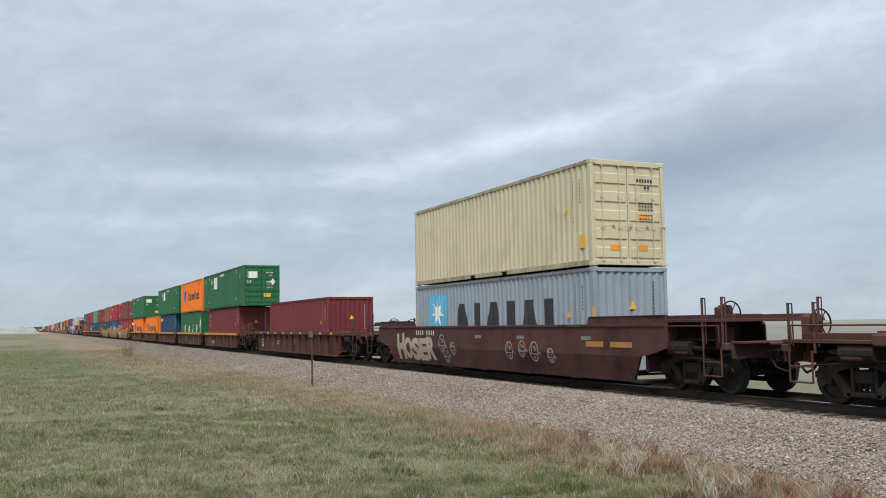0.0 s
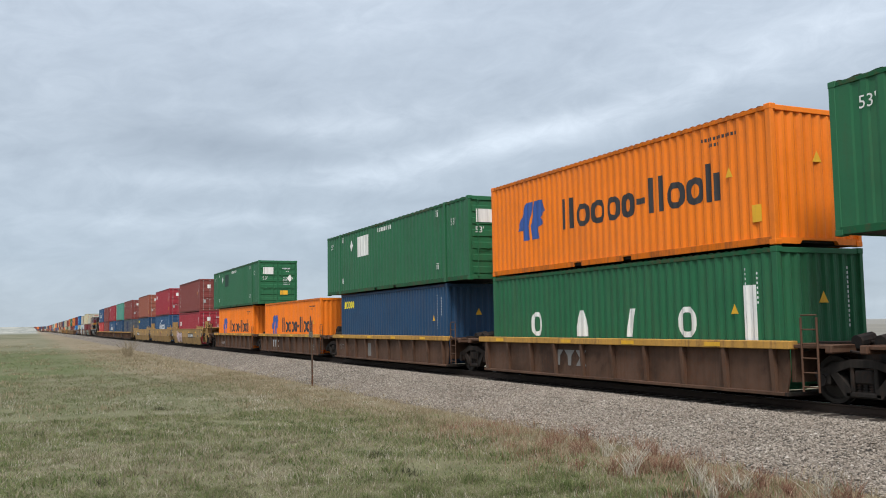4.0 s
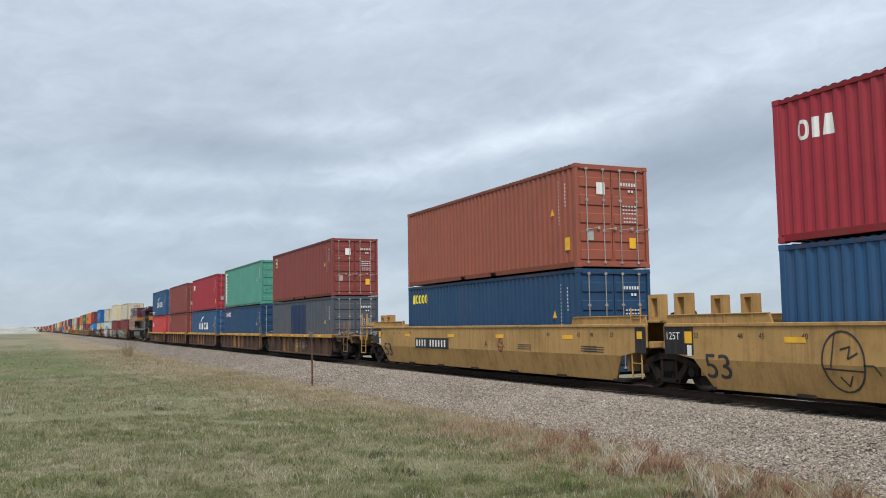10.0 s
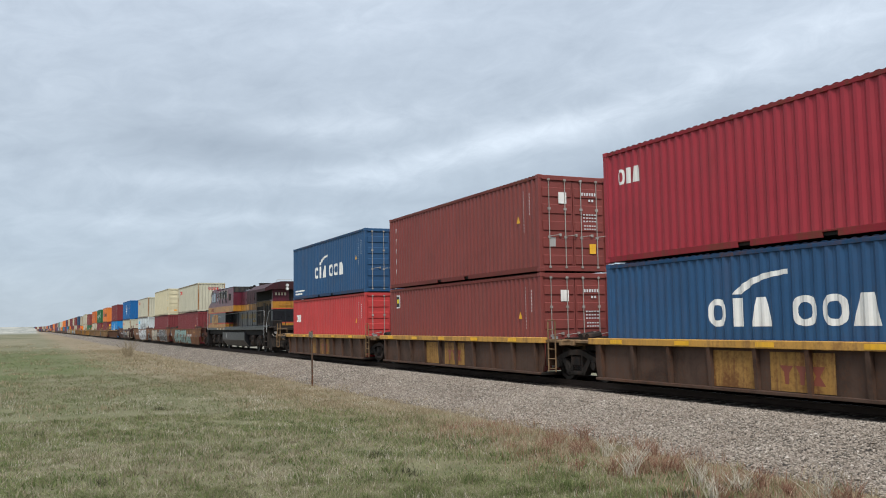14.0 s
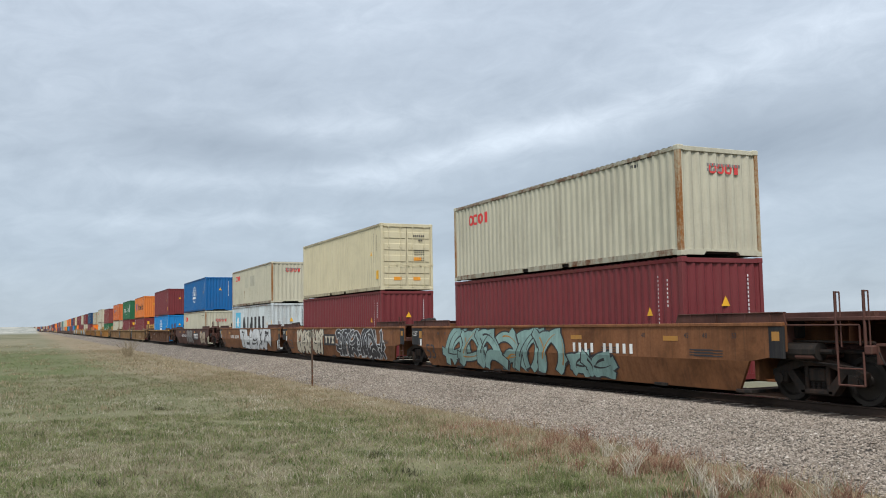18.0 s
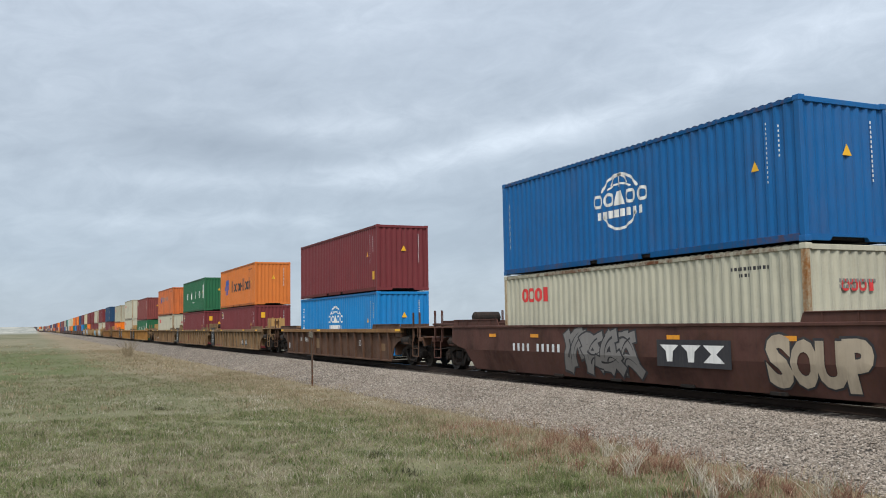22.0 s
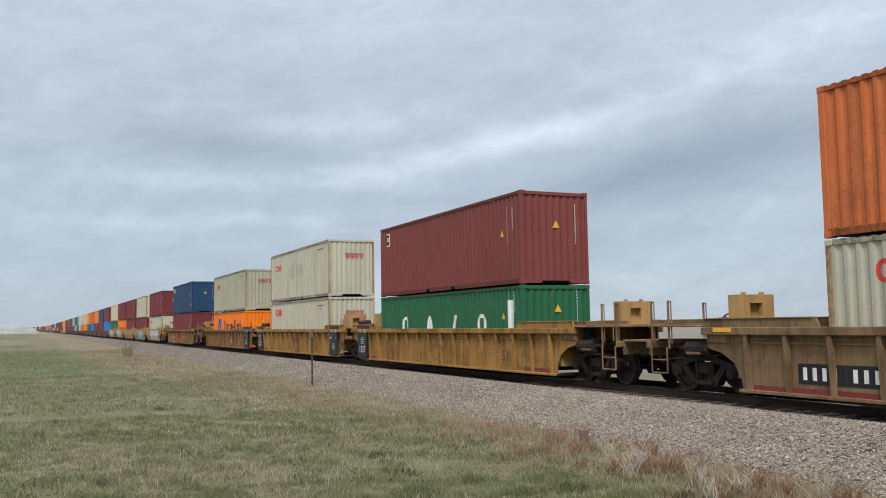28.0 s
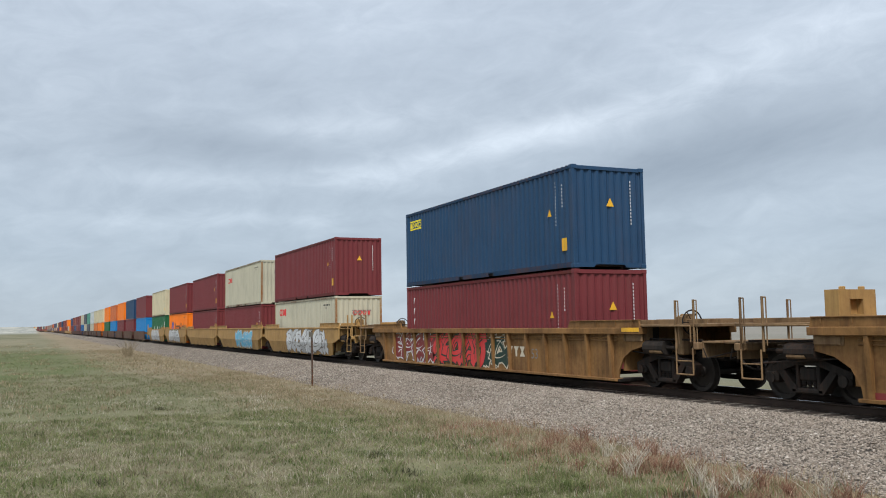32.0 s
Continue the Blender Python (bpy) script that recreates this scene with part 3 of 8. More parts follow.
                g.cbox(hl - 0.075, hl - 0.024, -hw + 0.15, -0.06, z0, z1, 0.022)
            return g.mesh("door_leaf", mat)
        lm = cached(("leaf", ck), leaf)
        bars = PALE_STEEL if key in ("crimson", "red", "navy", "blue", "slate", "rusty", "maroon", "brown") else mat
        rod = cached(("rod", ck, bars.name), lambda: G().cyl((0, 0, 0.10), (0, 0, height - 0.10), 0.015, 6).box(-0.03, 0.02, -0.04, 0.04, 0.11, 0.17).box(-0.03, 0.02, -0.04, 0.04, height - 0.17, height - 0.11)
                     .box(-0.03, 0.015, -0.045, 0.045, 1.0, 1.07).box(-0.03, 0.015, -0.045, 0.045, 1.85, 1.92).mesh("locking_bar", bars))
        grip = cached(("grip", ck, bars.name), lambda: G().cyl((0.03, 0, 0), (0.03, 0.40, 0.05), 0.011, 6).box(-0.02, 0.035, 0.33, 0.40, 0.0, 0.08).mesh("handle", bars))
        for s in (0, 1):
            d = piece("door_leaf", lm, box, at=pose(0, (hw - 0.093) * s, 0))
            for y in (-hw + 0.36, -0.30):
                piece("locking_bar", rod, d, "bright lock rod" if bars is PALE_STEEL else "", at=pose(hl - 0.004, y, 0))
                piece("handle", grip, d, at=pose(hl - 0.004, y, 1.06))
        piece("door_header", cached(("header", ck), lambda: G().cbox(hl - 0.11, hl - 0.012, -hw + 0.09, hw - 0.09, height - 0.15, height - 0.005, 0.01).mesh("door_header", mat)), box)
        piece("door_sill", cached(("sill", ck), lambda: G().cbox(hl - 0.11, hl - 0.012, -hw + 0.09, hw - 0.09, 0.02, 0.165, 0.01).mesh("door_sill", mat)), box)
    piece("end_wall", cached(("rearwall", ck), lambda: G().box(-hl + 0.03, -hl + 0.08, -hw + 0.09, hw - 0.09, 0.03, height - 0.02).mesh("end_wall", mat)), box)
    # writing and signs
    for kind in marks:
        for mk, rects in livery(kind, length):
            m2, lift = LAYER.get(mk, (mk, 0.0))
            material = container_mat("dusk") if m2 == "dusk" else plain(m2)
            for r in rects:
                me = cached(("mark", m2, r, lift, length), lambda: drape([r], prof, -hw + 0.012 - lift).mesh("painted_mark", material))
                piece("painted_mark", me, box)
    if near:
        if not big:
            codes = [(hl - 0.92, 1.25 + i * 0.10, hl - 0.895, 1.30 + i * 0.10) for i in range(13)] + [(hl - 0.60, 1.75 + i * 0.10, hl - 0.575, 1.80 + i * 0.10) for i in range(7)]
            tone = "ink" if key in ("cream", "ivory", "silver", "grey", "sage") else "chalk"
            if key not in ("orange", "amber", "ivory", "sage", "tangerine"):
                piece("code_mark", cached(("codes", tone, big), lambda: drape(codes, prof, -hw + 0.012, 0).mesh("code_mark", plain(tone))), box, "column of small code marks")["kind"] = "stuff"
            else:
                piece("code_mark", cached(("codes2", tone), lambda: drape(strokes(hl - 2.1, 2.45, 1.1, 0.075, 12, 0.45) + strokes(hl - 1.9, 2.31, 0.36, 0.075, 4, 0.45), prof, -hw + 0.012, 0).mesh("code_mark", plain("ink"))), box, "row of small code marks")["kind"] = "stuff"
            tri = cached("triangle", lambda: G().prism([(-0.11, 0), (0.11, 0), (0, 0.21)], -0.004, 0).mesh("warning_sign", plain("yellow")))
            if key not in ("ivory", "sage"):
                piece("warning_sign", tri, box, "yellow warning triangle", at=pose(hl - 1.25, -hw + 0.010, 1.55))
            plate = cached("sticker", lambda: G().box(-0.13, 0.13, -0.004, 0, 0, 0.36).mesh("height_sticker", plain("yellow")))
            if key in ("grey", "silver"):
                for xx in (hl - 0.075, -hl + 0.005):
                    piece("corner_stripe", cached(("cstripe", hw), lambda: G().box(0, 0.07, -hw - 0.004, -hw + 0.02, 1.35, 1.85).mesh("corner_stripe", plain("yellow"))), box, "yellow stripe on the corner post", at=pose(xx, 0, 0))
            if key in ("cream", "crimson", "rusty", "orange", "navy", "maroon"):
                piece("height_sticker", plate, box, "yellow height sticker", at=pose(hl - 0.48, -hw + 0.006, 0.50))
        else:
            for x, zz, s in ((-hl + 0.9, 2.25, "53'"), (hl - 1.2, 2.0, "53'")):
                piece("size_mark", letters(s, 0.34, plain("white")), box, at=pose(x - 0.25, -hw - 0.002, zz))
            for x in (-hl + 2.35, hl - 2.75):
                for zz in (2.55, 0.60):
                    piece("jacking_mark", cached("jack", lambda: G().box(0, 0.22, -0.003, 0, 0.2, 0.23).box(0.02, 0.06, -0.003, 0, 0, 0.17).box(0.12, 0.2, -0.003, 0, 0, 0.17).mesh("jacking_mark", plain("white"))), box, at=pose(x, -hw + 0.008, zz - 0.1))
            piece("diamond_sign", cached("diamond", lambda: G().prism([(-0.2, 0), (0, -0.26), (0.2, 0), (0, 0.26)], -0.004, 0).mesh("diamond_sign", plain("white"))), box, at=pose(-hl + 3.75, -hw + 0.008, 2.2))
            piece("painted_name", cached("domname", lambda: drape(strokes(-hl + 7.2, 2.50, 1.6, 0.17, 12, 0.35), prof, -hw + 0.012).mesh("painted_name", plain("white"))), box)["kind"] = "stuff"
        if ends == "doors":
            x = hl - 0.018

            def decals():
                g = G()
                for y0, z0, w, h in ((0.30, 2.32, 0.55, 0.09), (0.55, 2.14, 0.22, 0.07), (0.35, 1.72, 0.5, 0.04), (0.35, 1.62, 0.5, 0.04), (0.35, 1.52, 0.5, 0.04), (0.38, 1.38, 0.45, 0.04), (0.38, 1.28, 0.45, 0.04)):
                    n = max(2, int(w / 0.09))
                    for i in range(n):
                        g.box(x, x + 0.004, y0 + i * w / n, y0 + (i + 0.6) * w / n, z0, z0 + h)
                return g.mesh("code_mark", plain("ink" if key in ("cream", "ivory") else "chalk"))
            piece("code_mark", cached(("decals", ck), decals), box, "rows of small code marks on the door")["kind"] = "stuff"
            if key == "cream":
                for y, zz in ((-0.62, 0.42), (0.26, 0.42), (0.32, 1.28)):
                    piece("data_plate", cached("yplate", lambda: G().box(0, 0.004, 0, 0.36, 0, 0.15).mesh("data_plate", plain("amber"))), box, "orange sticker", at=pose(x, y, zz))
            elif key in ("crimson", "rusty", "brown", "maroon", "red"):
                piece("data_plate", cached("wplate", lambda: G().box(0, 0.004, 0, 0.28, 0, 0.34).mesh("data_plate", plain("white"))), box, "white sticker", at=pose(x, -0.52 if key != "red" else 0.3, 2.05 if key != "red" else 0.5))
                piece("data_plate", cached("gplate", lambda: G().box(0, 0.004, 0, 0.22, 0, 0.30).mesh("data_plate", plain("yellow"))), box, "yellow sticker", at=pose(x, 0.55, 0.55))
                piece("data_plate", cached("hplate", lambda: G().box(0, 0.004, 0, 0.2, 0, 0.28).mesh("data_plate", plain("greyplate"))), box, "grey data plate", at=pose(x, -0.85, 0.75))
            elif big:
                piece("painted_square", cached("wsq", lambda: G().box(0, 0.004, 0, 0.72, 0, 0.46).mesh("painted_square", plain("white" if "domestic_white" in marks else "deepgreen"))), box, at=pose(x + 0.004, -1.0, 1.98))
                piece("data_plate", cached("y2", lambda: G().box(0, 0.004, 0, 0.5, 0, 0.28).mesh("data_plate", plain("yellow"))), box, "yellow plate", at=pose(x + 0.004, 0.15, 0.62))
                piece("diamond_sign", cached("diamond2", lambda: G().prism([(-0.2, 0), (0, -0.24), (0.2, 0), (0, 0.24)], 0, 0.004, "x").mesh("diamond_sign", plain("white"))), box, at=pose(x + 0.006, 0.80, 1.72))
                sz = piece("size_mark", letters("53'", 0.30, plain("white")), box, at=pose(x + 0.008, -1.05, 1.62, 0, 0, 90))
        elif not big:
            if key not in ("ivory", "sage"):
                piece("warning_sign", cached("triend", lambda: G().prism([(-0.13, 0), (0.13, 0), (0, 0.24)], 0, 0.004, "x").mesh("warning_sign", plain("yellow"))), box, "yellow warning triangle", at=pose(hl - 0.028, 0.05, 1.75))
            if key in ("ivory", "sage"):
                piece("code_mark", cached("endrow", lambda: (lambda g: [g.box(hl - 0.03, hl - 0.026, -0.35 + 0.095 * i, -0.29 + 0.095 * i, height - 0.46 - 0.12 * j, height - 0.385 - 0.12 * j) for j in (0, 1) for i in range(11 - 6 * j)] and g)(G()).mesh("code_mark", plain("fadedgrey"))), box, "rows of small code marks")["kind"] = "stuff"
            else:
                piece("code_mark", cached(("endcodes", tone), lambda: (lambda g: [g.box(hl - 0.03, hl - 0.026, 0.74, 0.775, 1.25 + 0.10 * i, 1.31 + 0.10 * i) for i in range(13)] and g)(G()).mesh("code_mark", plain(tone))), box, "column of small code marks")["kind"] = "stuff"
            if "red_small" in marks or "red_small_low" in marks:
                for q, shape in enumerate(blocks(-0.30, 1.96, 0.95, 0.24, 4, (0, 1, 2), 0.08)):
                    piece("painted_mark", cached(("redend", q), lambda: end_mark(shape, hl - 0.027)), box)
            if key == "maroon" and "emblem" in marks:
                piece("height_sticker", cached("yend", lambda: G().box(hl - 0.03, hl - 0.026, -0.80, -0.52, 2.05, 2.42).mesh("height_sticker", plain("yellow"))), box, "yellow height sticker")
    on_train(box, u, z)
    return box


# ---- wheels and trucks ----
WHEELS = []


def wheelset(parent, x, u, z=0.457, r=0.457):
    """Two wheels on an axle, as one turning part."""
    def make():
        g = G()
        for s in (-1, 1):
            y = s * 0.735
            g.lathe([(0.0, -0.07), (0.11, -0.07), (0.13, -0.03), (r - 0.12, -0.02), (r - 0.09, -0.065), (r - 0.005, -0.068), (r, -0.055), (r + 0.004, 0.045), (r + 0.028, 0.055), (r + 0.028, 0.075), (r - 0.07, 0.075),
                     (r - 0.10, 0.03), (0.12, 0.03), (0.10, 0.08), (0.0, 0.08)] if s < 0 else [(0.0, 0.07), (0.11, 0.07), (r - 0.12, 0.02), (r - 0.09, 0.065), (r, 0.055), (r + 0.028, -0.055), (r + 0.028, -0.075), (r - 0.07, -0.075), (0.0, -0.08)], 24, (0, y, 0))
        g.cyl((0, -1.0, 0), (0, 1.0, 0), 0.075, 10)
        for i in range(3):      # bearing cap bolts
            h = 2 * math.pi * i / 3
            g.cyl((0.045 * math.cos(h), -1.03, 0.045 * math.sin(h)), (0.045 * math.cos(h), -0.99, 0.045 * math.sin(h)), 0.016, 6)
        return g.mesh("wheelset", WHEEL_STEEL)
    ob = piece("wheelset", cached(("wheelset", r), make), parent, at=pose(x, 0, z))
    WHEELS.append((ob, x, z, r, u + x))
    return ob


def freight_truck(car, x, u, near=True):
    """A two-axle cast truck: side frames with springs, bolster, wheelsets."""
    t = piece("truck", cached("bolster", lambda: G().cbox(-0.20, 0.20, -1.10, 1.10, 0.42, 0.68, 0.03).cyl((0, 0, 0.66), (0, 0, 0.80), 0.2, 12).mesh("truck", TRUCK_IRON)), car, "dusty cast iron truck", at=pose(x, 0, 0))

    def frame_mesh():
        g = G()
        y0, y1 = -1.12, -0.92
        g.prism([(-1.08, 0.62), (-0.78, 0.72), (-0.30, 0.86), (0.30, 0.86), (0.78, 0.72), (1.08, 0.62), (1.08, 0.50), (0.72, 0.58), (0.28, 0.72), (-0.28, 0.72), (-0.72, 0.58), (-1.08, 0.50)], y0, y1)
        g.prism([(-0.74, 0.60), (-0.56, 0.62), (-0.26, 0.30), (-0.30, 0.18), (-0.40, 0.18)], y0, y1)
        g.prism([(0.74, 0.60), (0.56, 0.62), (0.26, 0.30), (0.30, 0.18), (0.40, 0.18)], y0, y1)
        g.cbox(-0.40, 0.40, y0, y1, 0.17, 0.28, 0.03)
        g.cbox(-0.30, -0.21, y0 + 0.02, y1, 0.26, 0.74, 0.02).cbox(0.21, 0.30, y0 + 0.02, y1, 0.26, 0.74, 0.02)
        for s in (-1, 1):
            g.cbox(s * 0.89 - 0.16, s * 0.89 + 0.16, y0 - 0.02, y1 + 0.02, 0.36, 0.60, 0.04)
            g.cyl((s * 0.89, y0 - 0.05, 0.457), (s * 0.89, y1, 0.457), 0.115, 12)
        return g.mesh("side_frame", TRUCK_IRON)
    sf = cached("side_frame", frame_mesh)
    piece("side_frame", sf, t)
    piece("side_frame", sf, t, at=pose(0, 0, 0, 0, 0, 180))
    if near:
        def springs():
            g = G()
            for sx in (-0.13, 0.0, 0.13):
                for i in range(5):
                    g.cyl((sx, -1.03, 0.285 + i * 0.05), (sx, -1.03, 0.31 + i * 0.05), 0.058, 8)
                g.cyl((sx, -1.03, 0.28), (sx, -1.03, 0.52), 0.035, 6)
            return g.mesh("spring_group", GRIME)
        piece("spring_group", cached("springs", springs), t)["kind"] = "stuff"
        piece("brake_beam", cached("beam", lambda: G().cbox(-0.34, -0.26, -0.80, 0.80, 0.33, 0.42, 0.02).cbox(0.26, 0.34, -0.80, 0.80, 0.33, 0.42, 0.02).mesh("brake_beam", GRIME)), t)
    for s in (-1, 1):
        wheelset(t, s * 0.89, u + x)
    return t


# ---- well cars ----
def well_car(u, kind, paint_key, lead="coupler", rear="joint", size=53, near=True, extras=(), label="", sill=None, gear=None):
    """One unit of a stack train. u: the middle of its well. Ends: coupler (with platform and its own truck), joint (sharing the next unit's truck) or joint_truck."""
    mat = car_mat(paint_key)
    chord = mat if sill is None else plain(sill)
    gearmat = mat if gear is None else car_mat(gear)
    half = {53: 8.35, 40: 6.45, 45: 7.2}[size]
    joint, buffer, truck_x = {53: (9.80, 11.85, 9.72), 40: (7.80, 9.80, 7.72), 45: (8.6, 10.6, 8.6)}[size]
    top = {"smooth": 1.50, "ribbed": 1.20, "deep": 1.47, "mid": 1.32}[kind]
    yo = 1.52
    car = thing("well_car", label, "well car", "cars of the train")
    long_end = {"coupler": buffer - 0.55, "joint": joint - 0.25, "joint_truck": joint - 0.25}
    xl, xr = long_end[lead], -long_end[rear]
    ends = ((1, lead, xl), (-1, rear, xr))
    key = (kind, paint_key, size, lead, rear)

    if kind == "smooth":
        def upper(sgn):
            a = half + 0.05
            out = [(-a, 0.78), (a, 0.78), (a + 0.5, 0.86), (half + 1.05, 1.0), (half + 1.05, top), (-half - 1.05, top), (-half - 1.05, 1.0), (-a - 0.5, 0.86)]
            return G().prism(out, sgn * yo, sgn * (yo - 0.05)).mesh("side_panel", mat)

        def lower(sgn):
            g = G()
            a, b = half + 0.05, half - 0.42
            pts = [(-a, yo, 0.78), (a, yo, 0.78), (b, yo - 0.16, 0.15), (-b, yo - 0.16, 0.15)]
            g.quad(*[(x, sgn * y, z) for x, y, z in pts])
            g.quad(*[(x, sgn * (y - 0.06), z) for x, y, z in pts])
            g.box(-b, b, sgn * (yo - 0.17), sgn * (yo - 0.30), 0.14, 0.18)
            g.quad((a, sgn * yo, 0.78), (b, sgn * (yo - 0.16), 0.15), (b, sgn * (yo - 0.22), 0.15), (a, sgn * (yo - 0.06), 0.78))
            g.quad((-a, sgn * yo, 0.78), (-b, sgn * (yo - 0.16), 0.15), (-b, sgn * (yo - 0.22), 0.15), (-a, sgn * (yo - 0.06), 0.78))
            return g.mesh("lower_side", mat)
        for sgn in (-1, 1):
            piece("side_panel", cached((key, "up", sgn), lambda: upper(sgn)), car)
            piece("lower_side", cached((key, "low", sgn), lambda: lower(sgn)), car)
            piece("top_chord", cached((key, "chord", sgn), lambda: G().cbox(-half - 1.0, half + 1.0, min(sgn * (yo + 0.03), sgn * (yo - 0.12)), max(sgn * (yo + 0.03), sgn * (yo - 0.12)), top - 0.015, top + 0.06, 0.012).mesh("top_chord", chord)), car)
        count = 0
    else:
        deep = kind == "deep"
        wall_y = yo - 0.14
        chord_h = 0.16
        for sgn in (-1, 1):
            def wall():
                if deep:      # the side sheet arches over the truck
                    out = [(-half + 0.15, 0.16), (half - 0.15, 0.16)]
                    for s in (1, -1):
                        arc = [(s * (half - 0.10), 0.40), (s * (half + 0.10), 0.72), (s * (half + 0.45), 0.92), (s * (half + 0.9), 1.02), (s * (half + 0.9), top - 0.05)]
                        out += arc if s == 1 else arc[::-1]
                else:
                    out = [(-half + 0.1, 0.16), (half - 0.1, 0.16), (half, 0.5), (half, top - 0.05), (-half, top - 0.05), (-half, 0.5)]
                return G().prism(out, sgn * wall_y, sgn * (wall_y - 0.04)).mesh("side_panel", mat)
            piece("side_panel", cached((key, "wall", sgn), wall), car)
            ch = half + (0.95 if deep else 0.15)
            piece("top_chord", cached((key, "chord", sgn), lambda: G().cbox(-ch, ch, min(sgn * yo, sgn * (yo - 0.24)), max(sgn * yo, sgn * (yo - 0.24)), top - chord_h, top, 0.012).mesh("top_chord", chord)), car)
            piece("bottom_chord", cached((key, "bchord", sgn), lambda: G().cbox(-half + 0.1, half - 0.1, min(sgn * (wall_y + 0.09), sgn * (wall_y - 0.12)), max(sgn * (wall_y + 0.09), sgn * (wall_y - 0.12)), 0.13, 0.20, 0.01).mesh("bottom_chord", mat)), car)
        rib = cached((key, "rib"), lambda: G().prism([(-yo + 0.02, top - chord_h + 0.005), (-wall_y + 0.01, top - chord_h + 0.005), (-wall_y + 0.01, 0.17), (-wall_y - 0.07, 0.17)], -0.05, 0.05, "x").mesh("rib", mat))
        if deep:      # two pressed ridges under the top chord
            for zz in (top - 0.26, top - 0.34):
                piece("ridge", cached((key, "ridge", zz), lambda: G().cbox(-half + 0.1, half - 0.1, -wall_y - 0.03, -wall_y + 0.01, zz, zz + 0.035, 0.008).mesh("ridge", mat)), car)
        count = {("deep", 53): 16, ("ribbed", 40): 10, ("mid", 53): 13}.get((kind, size), 11)
        span = 2 * half - 0.7
        for i in range(count):
            piece("rib", rib, car, at=pose(-span / 2 + span * i / (count - 1), 0, 0))

    # raised coamings from the ends of the load to the end platforms
    lift = {"smooth": 0.24, "deep": 0.17}.get(kind, 0.0)
    if lift:
        def coaming(s, sgn):
            g = G()
            a, b = half - 2.28, half + (1.02 if kind == "smooth" else 0.92)
            out = [(s * a, top), (s * (a + 0.10), top + lift), (s * (b - 0.05), top + lift), (s * b, top)]
            g.prism(out, sgn * 1.47, sgn * 1.43)
            g.cbox(*sorted((s * (a + 0.14), s * (b - 0.05))), *sorted((sgn * 1.495, sgn * 1.39)), top + lift, top + lift + 0.025, 0.006)
            for k in (0.55, 1.35, 2.2, 2.9):
                g.box(*sorted((s * (a + k), s * (a + k + 0.03))), *sorted((sgn * 1.472, sgn * 1.485)), top + 0.06, top + lift)
            return g.mesh("end_coaming", gearmat if kind == "smooth" else mat)
        for s, sgn in ((1, -1), (-1, -1), (1, 1), (-1, 1)):
            piece("end_coaming", cached((key, "coaming", s, sgn, gear), lambda: coaming(s, sgn)), car, "raised steel coaming at the end of the well")

    # well floor, bulkheads, and inside
    for i in range(7):
        piece("cross_member", cached("crossmember", lambda: G().cbox(-0.22, 0.22, -1.42, 1.42, 0.12, 0.195, 0.01).mesh("cross_member", GRIME)), car, at=pose(-half + 0.25 + (2 * half - 0.5) * i / 6, 0, 0))
    for s, mode, xe in ends:
        def bulkhead():
            a, b = sorted((s * (half - 0.02), s * (half + 0.08)))
            return G().box(a, b, -1.30, 1.30, 0.40, top - 0.05 + lift * 0.8).mesh("bulkhead", mat)
        piece("bulkhead", cached((key, "bulk", s), bulkhead), car)

        def platform():
            g = G()
            a, b = sorted((s * half, xe))
            g.cbox(a, b, -0.42, 0.42, 0.80, 1.10, 0.03)                                   # centre sill
            g.cbox(a, b, -1.42, 1.42, top - 0.16 + lift, top - 0.09 + lift, 0.01) if kind != "ribbed" else g.cbox(a, b, -1.40, 1.40, 1.06, 1.13, 0.01)
            c, d = sorted((s * (abs(xe) - 0.16), xe))
            g.cbox(c, d, -1.46, 1.46, 0.98, 1.14, 0.02)                                  # end sill
            tx = s * (truck_x if mode == "coupler" else joint)
            e, h = sorted((tx - 0.25 * s, tx + 0.25 * s))
            if mode == "coupler":
                g.cbox(e, h, -1.40, 1.40, 0.86, 1.06, 0.03)                              # body bolster
            return g.mesh("end_platform", gearmat)
        piece("end_platform", cached((key, "plat", s, mode, paint_key, gear), platform), car)
        if mode == "coupler":
            freight_truck(car, s * truck_x, u, near)
            piece("coupler", cached(("coupler", s, size), lambda: G().cbox(*sorted((s * (buffer - 0.75), s * (buffer - 0.16))), -0.10, 0.10, 0.76, 0.96, 0.02).cbox(*sorted((s * (buffer - 0.20), s * (buffer + 0.06))), -0.20, 0.16, 0.72, 1.00, 0.05).cbox(*sorted((s * (buffer - 0.62), s * (buffer - 0.52))), -0.36, 0.36, 0.66, 1.05, 0.02).mesh("coupler", GRIME)), car)
            if near:
                piece("air_hose", cached(("hose", s, size), lambda: G().tube([(s * (buffer - 0.5), -0.35, 0.85), (s * (buffer - 0.3), -0.34, 0.60), (s * (buffer - 0.05), -0.28, 0.52), (s * (buffer + 0.1), -0.24, 0.62)], 0.025, 6).mesh("air_hose", GRIME)), car)
        elif mode == "joint_truck":
            freight_truck(car, s * joint, u, near)
        if near and mode == "coupler":
            # tall grab posts, ladder and stirrup at the corner
            x0 = s * (buffer - 0.72)
            post = cached(("grab", gearmat.name, top), lambda: G().tube([(0, 0, 0.98), (0, 0, top + 0.62)], 0.028, 6).tube([(0.10, 0, top + 0.60), (0.10, 0, 1.1)], 0.014, 6).tube([(0, 0, top + 0.60), (0.10, 0, top + 0.60)], 0.014, 6).mesh("grab_post", gearmat))
            for xx, yy in ((x0, -1.40), (x0 - s * 0.62, -1.40), (x0, 1.40)):
                piece("grab_post", post, car, at=pose(xx, yy, 0))
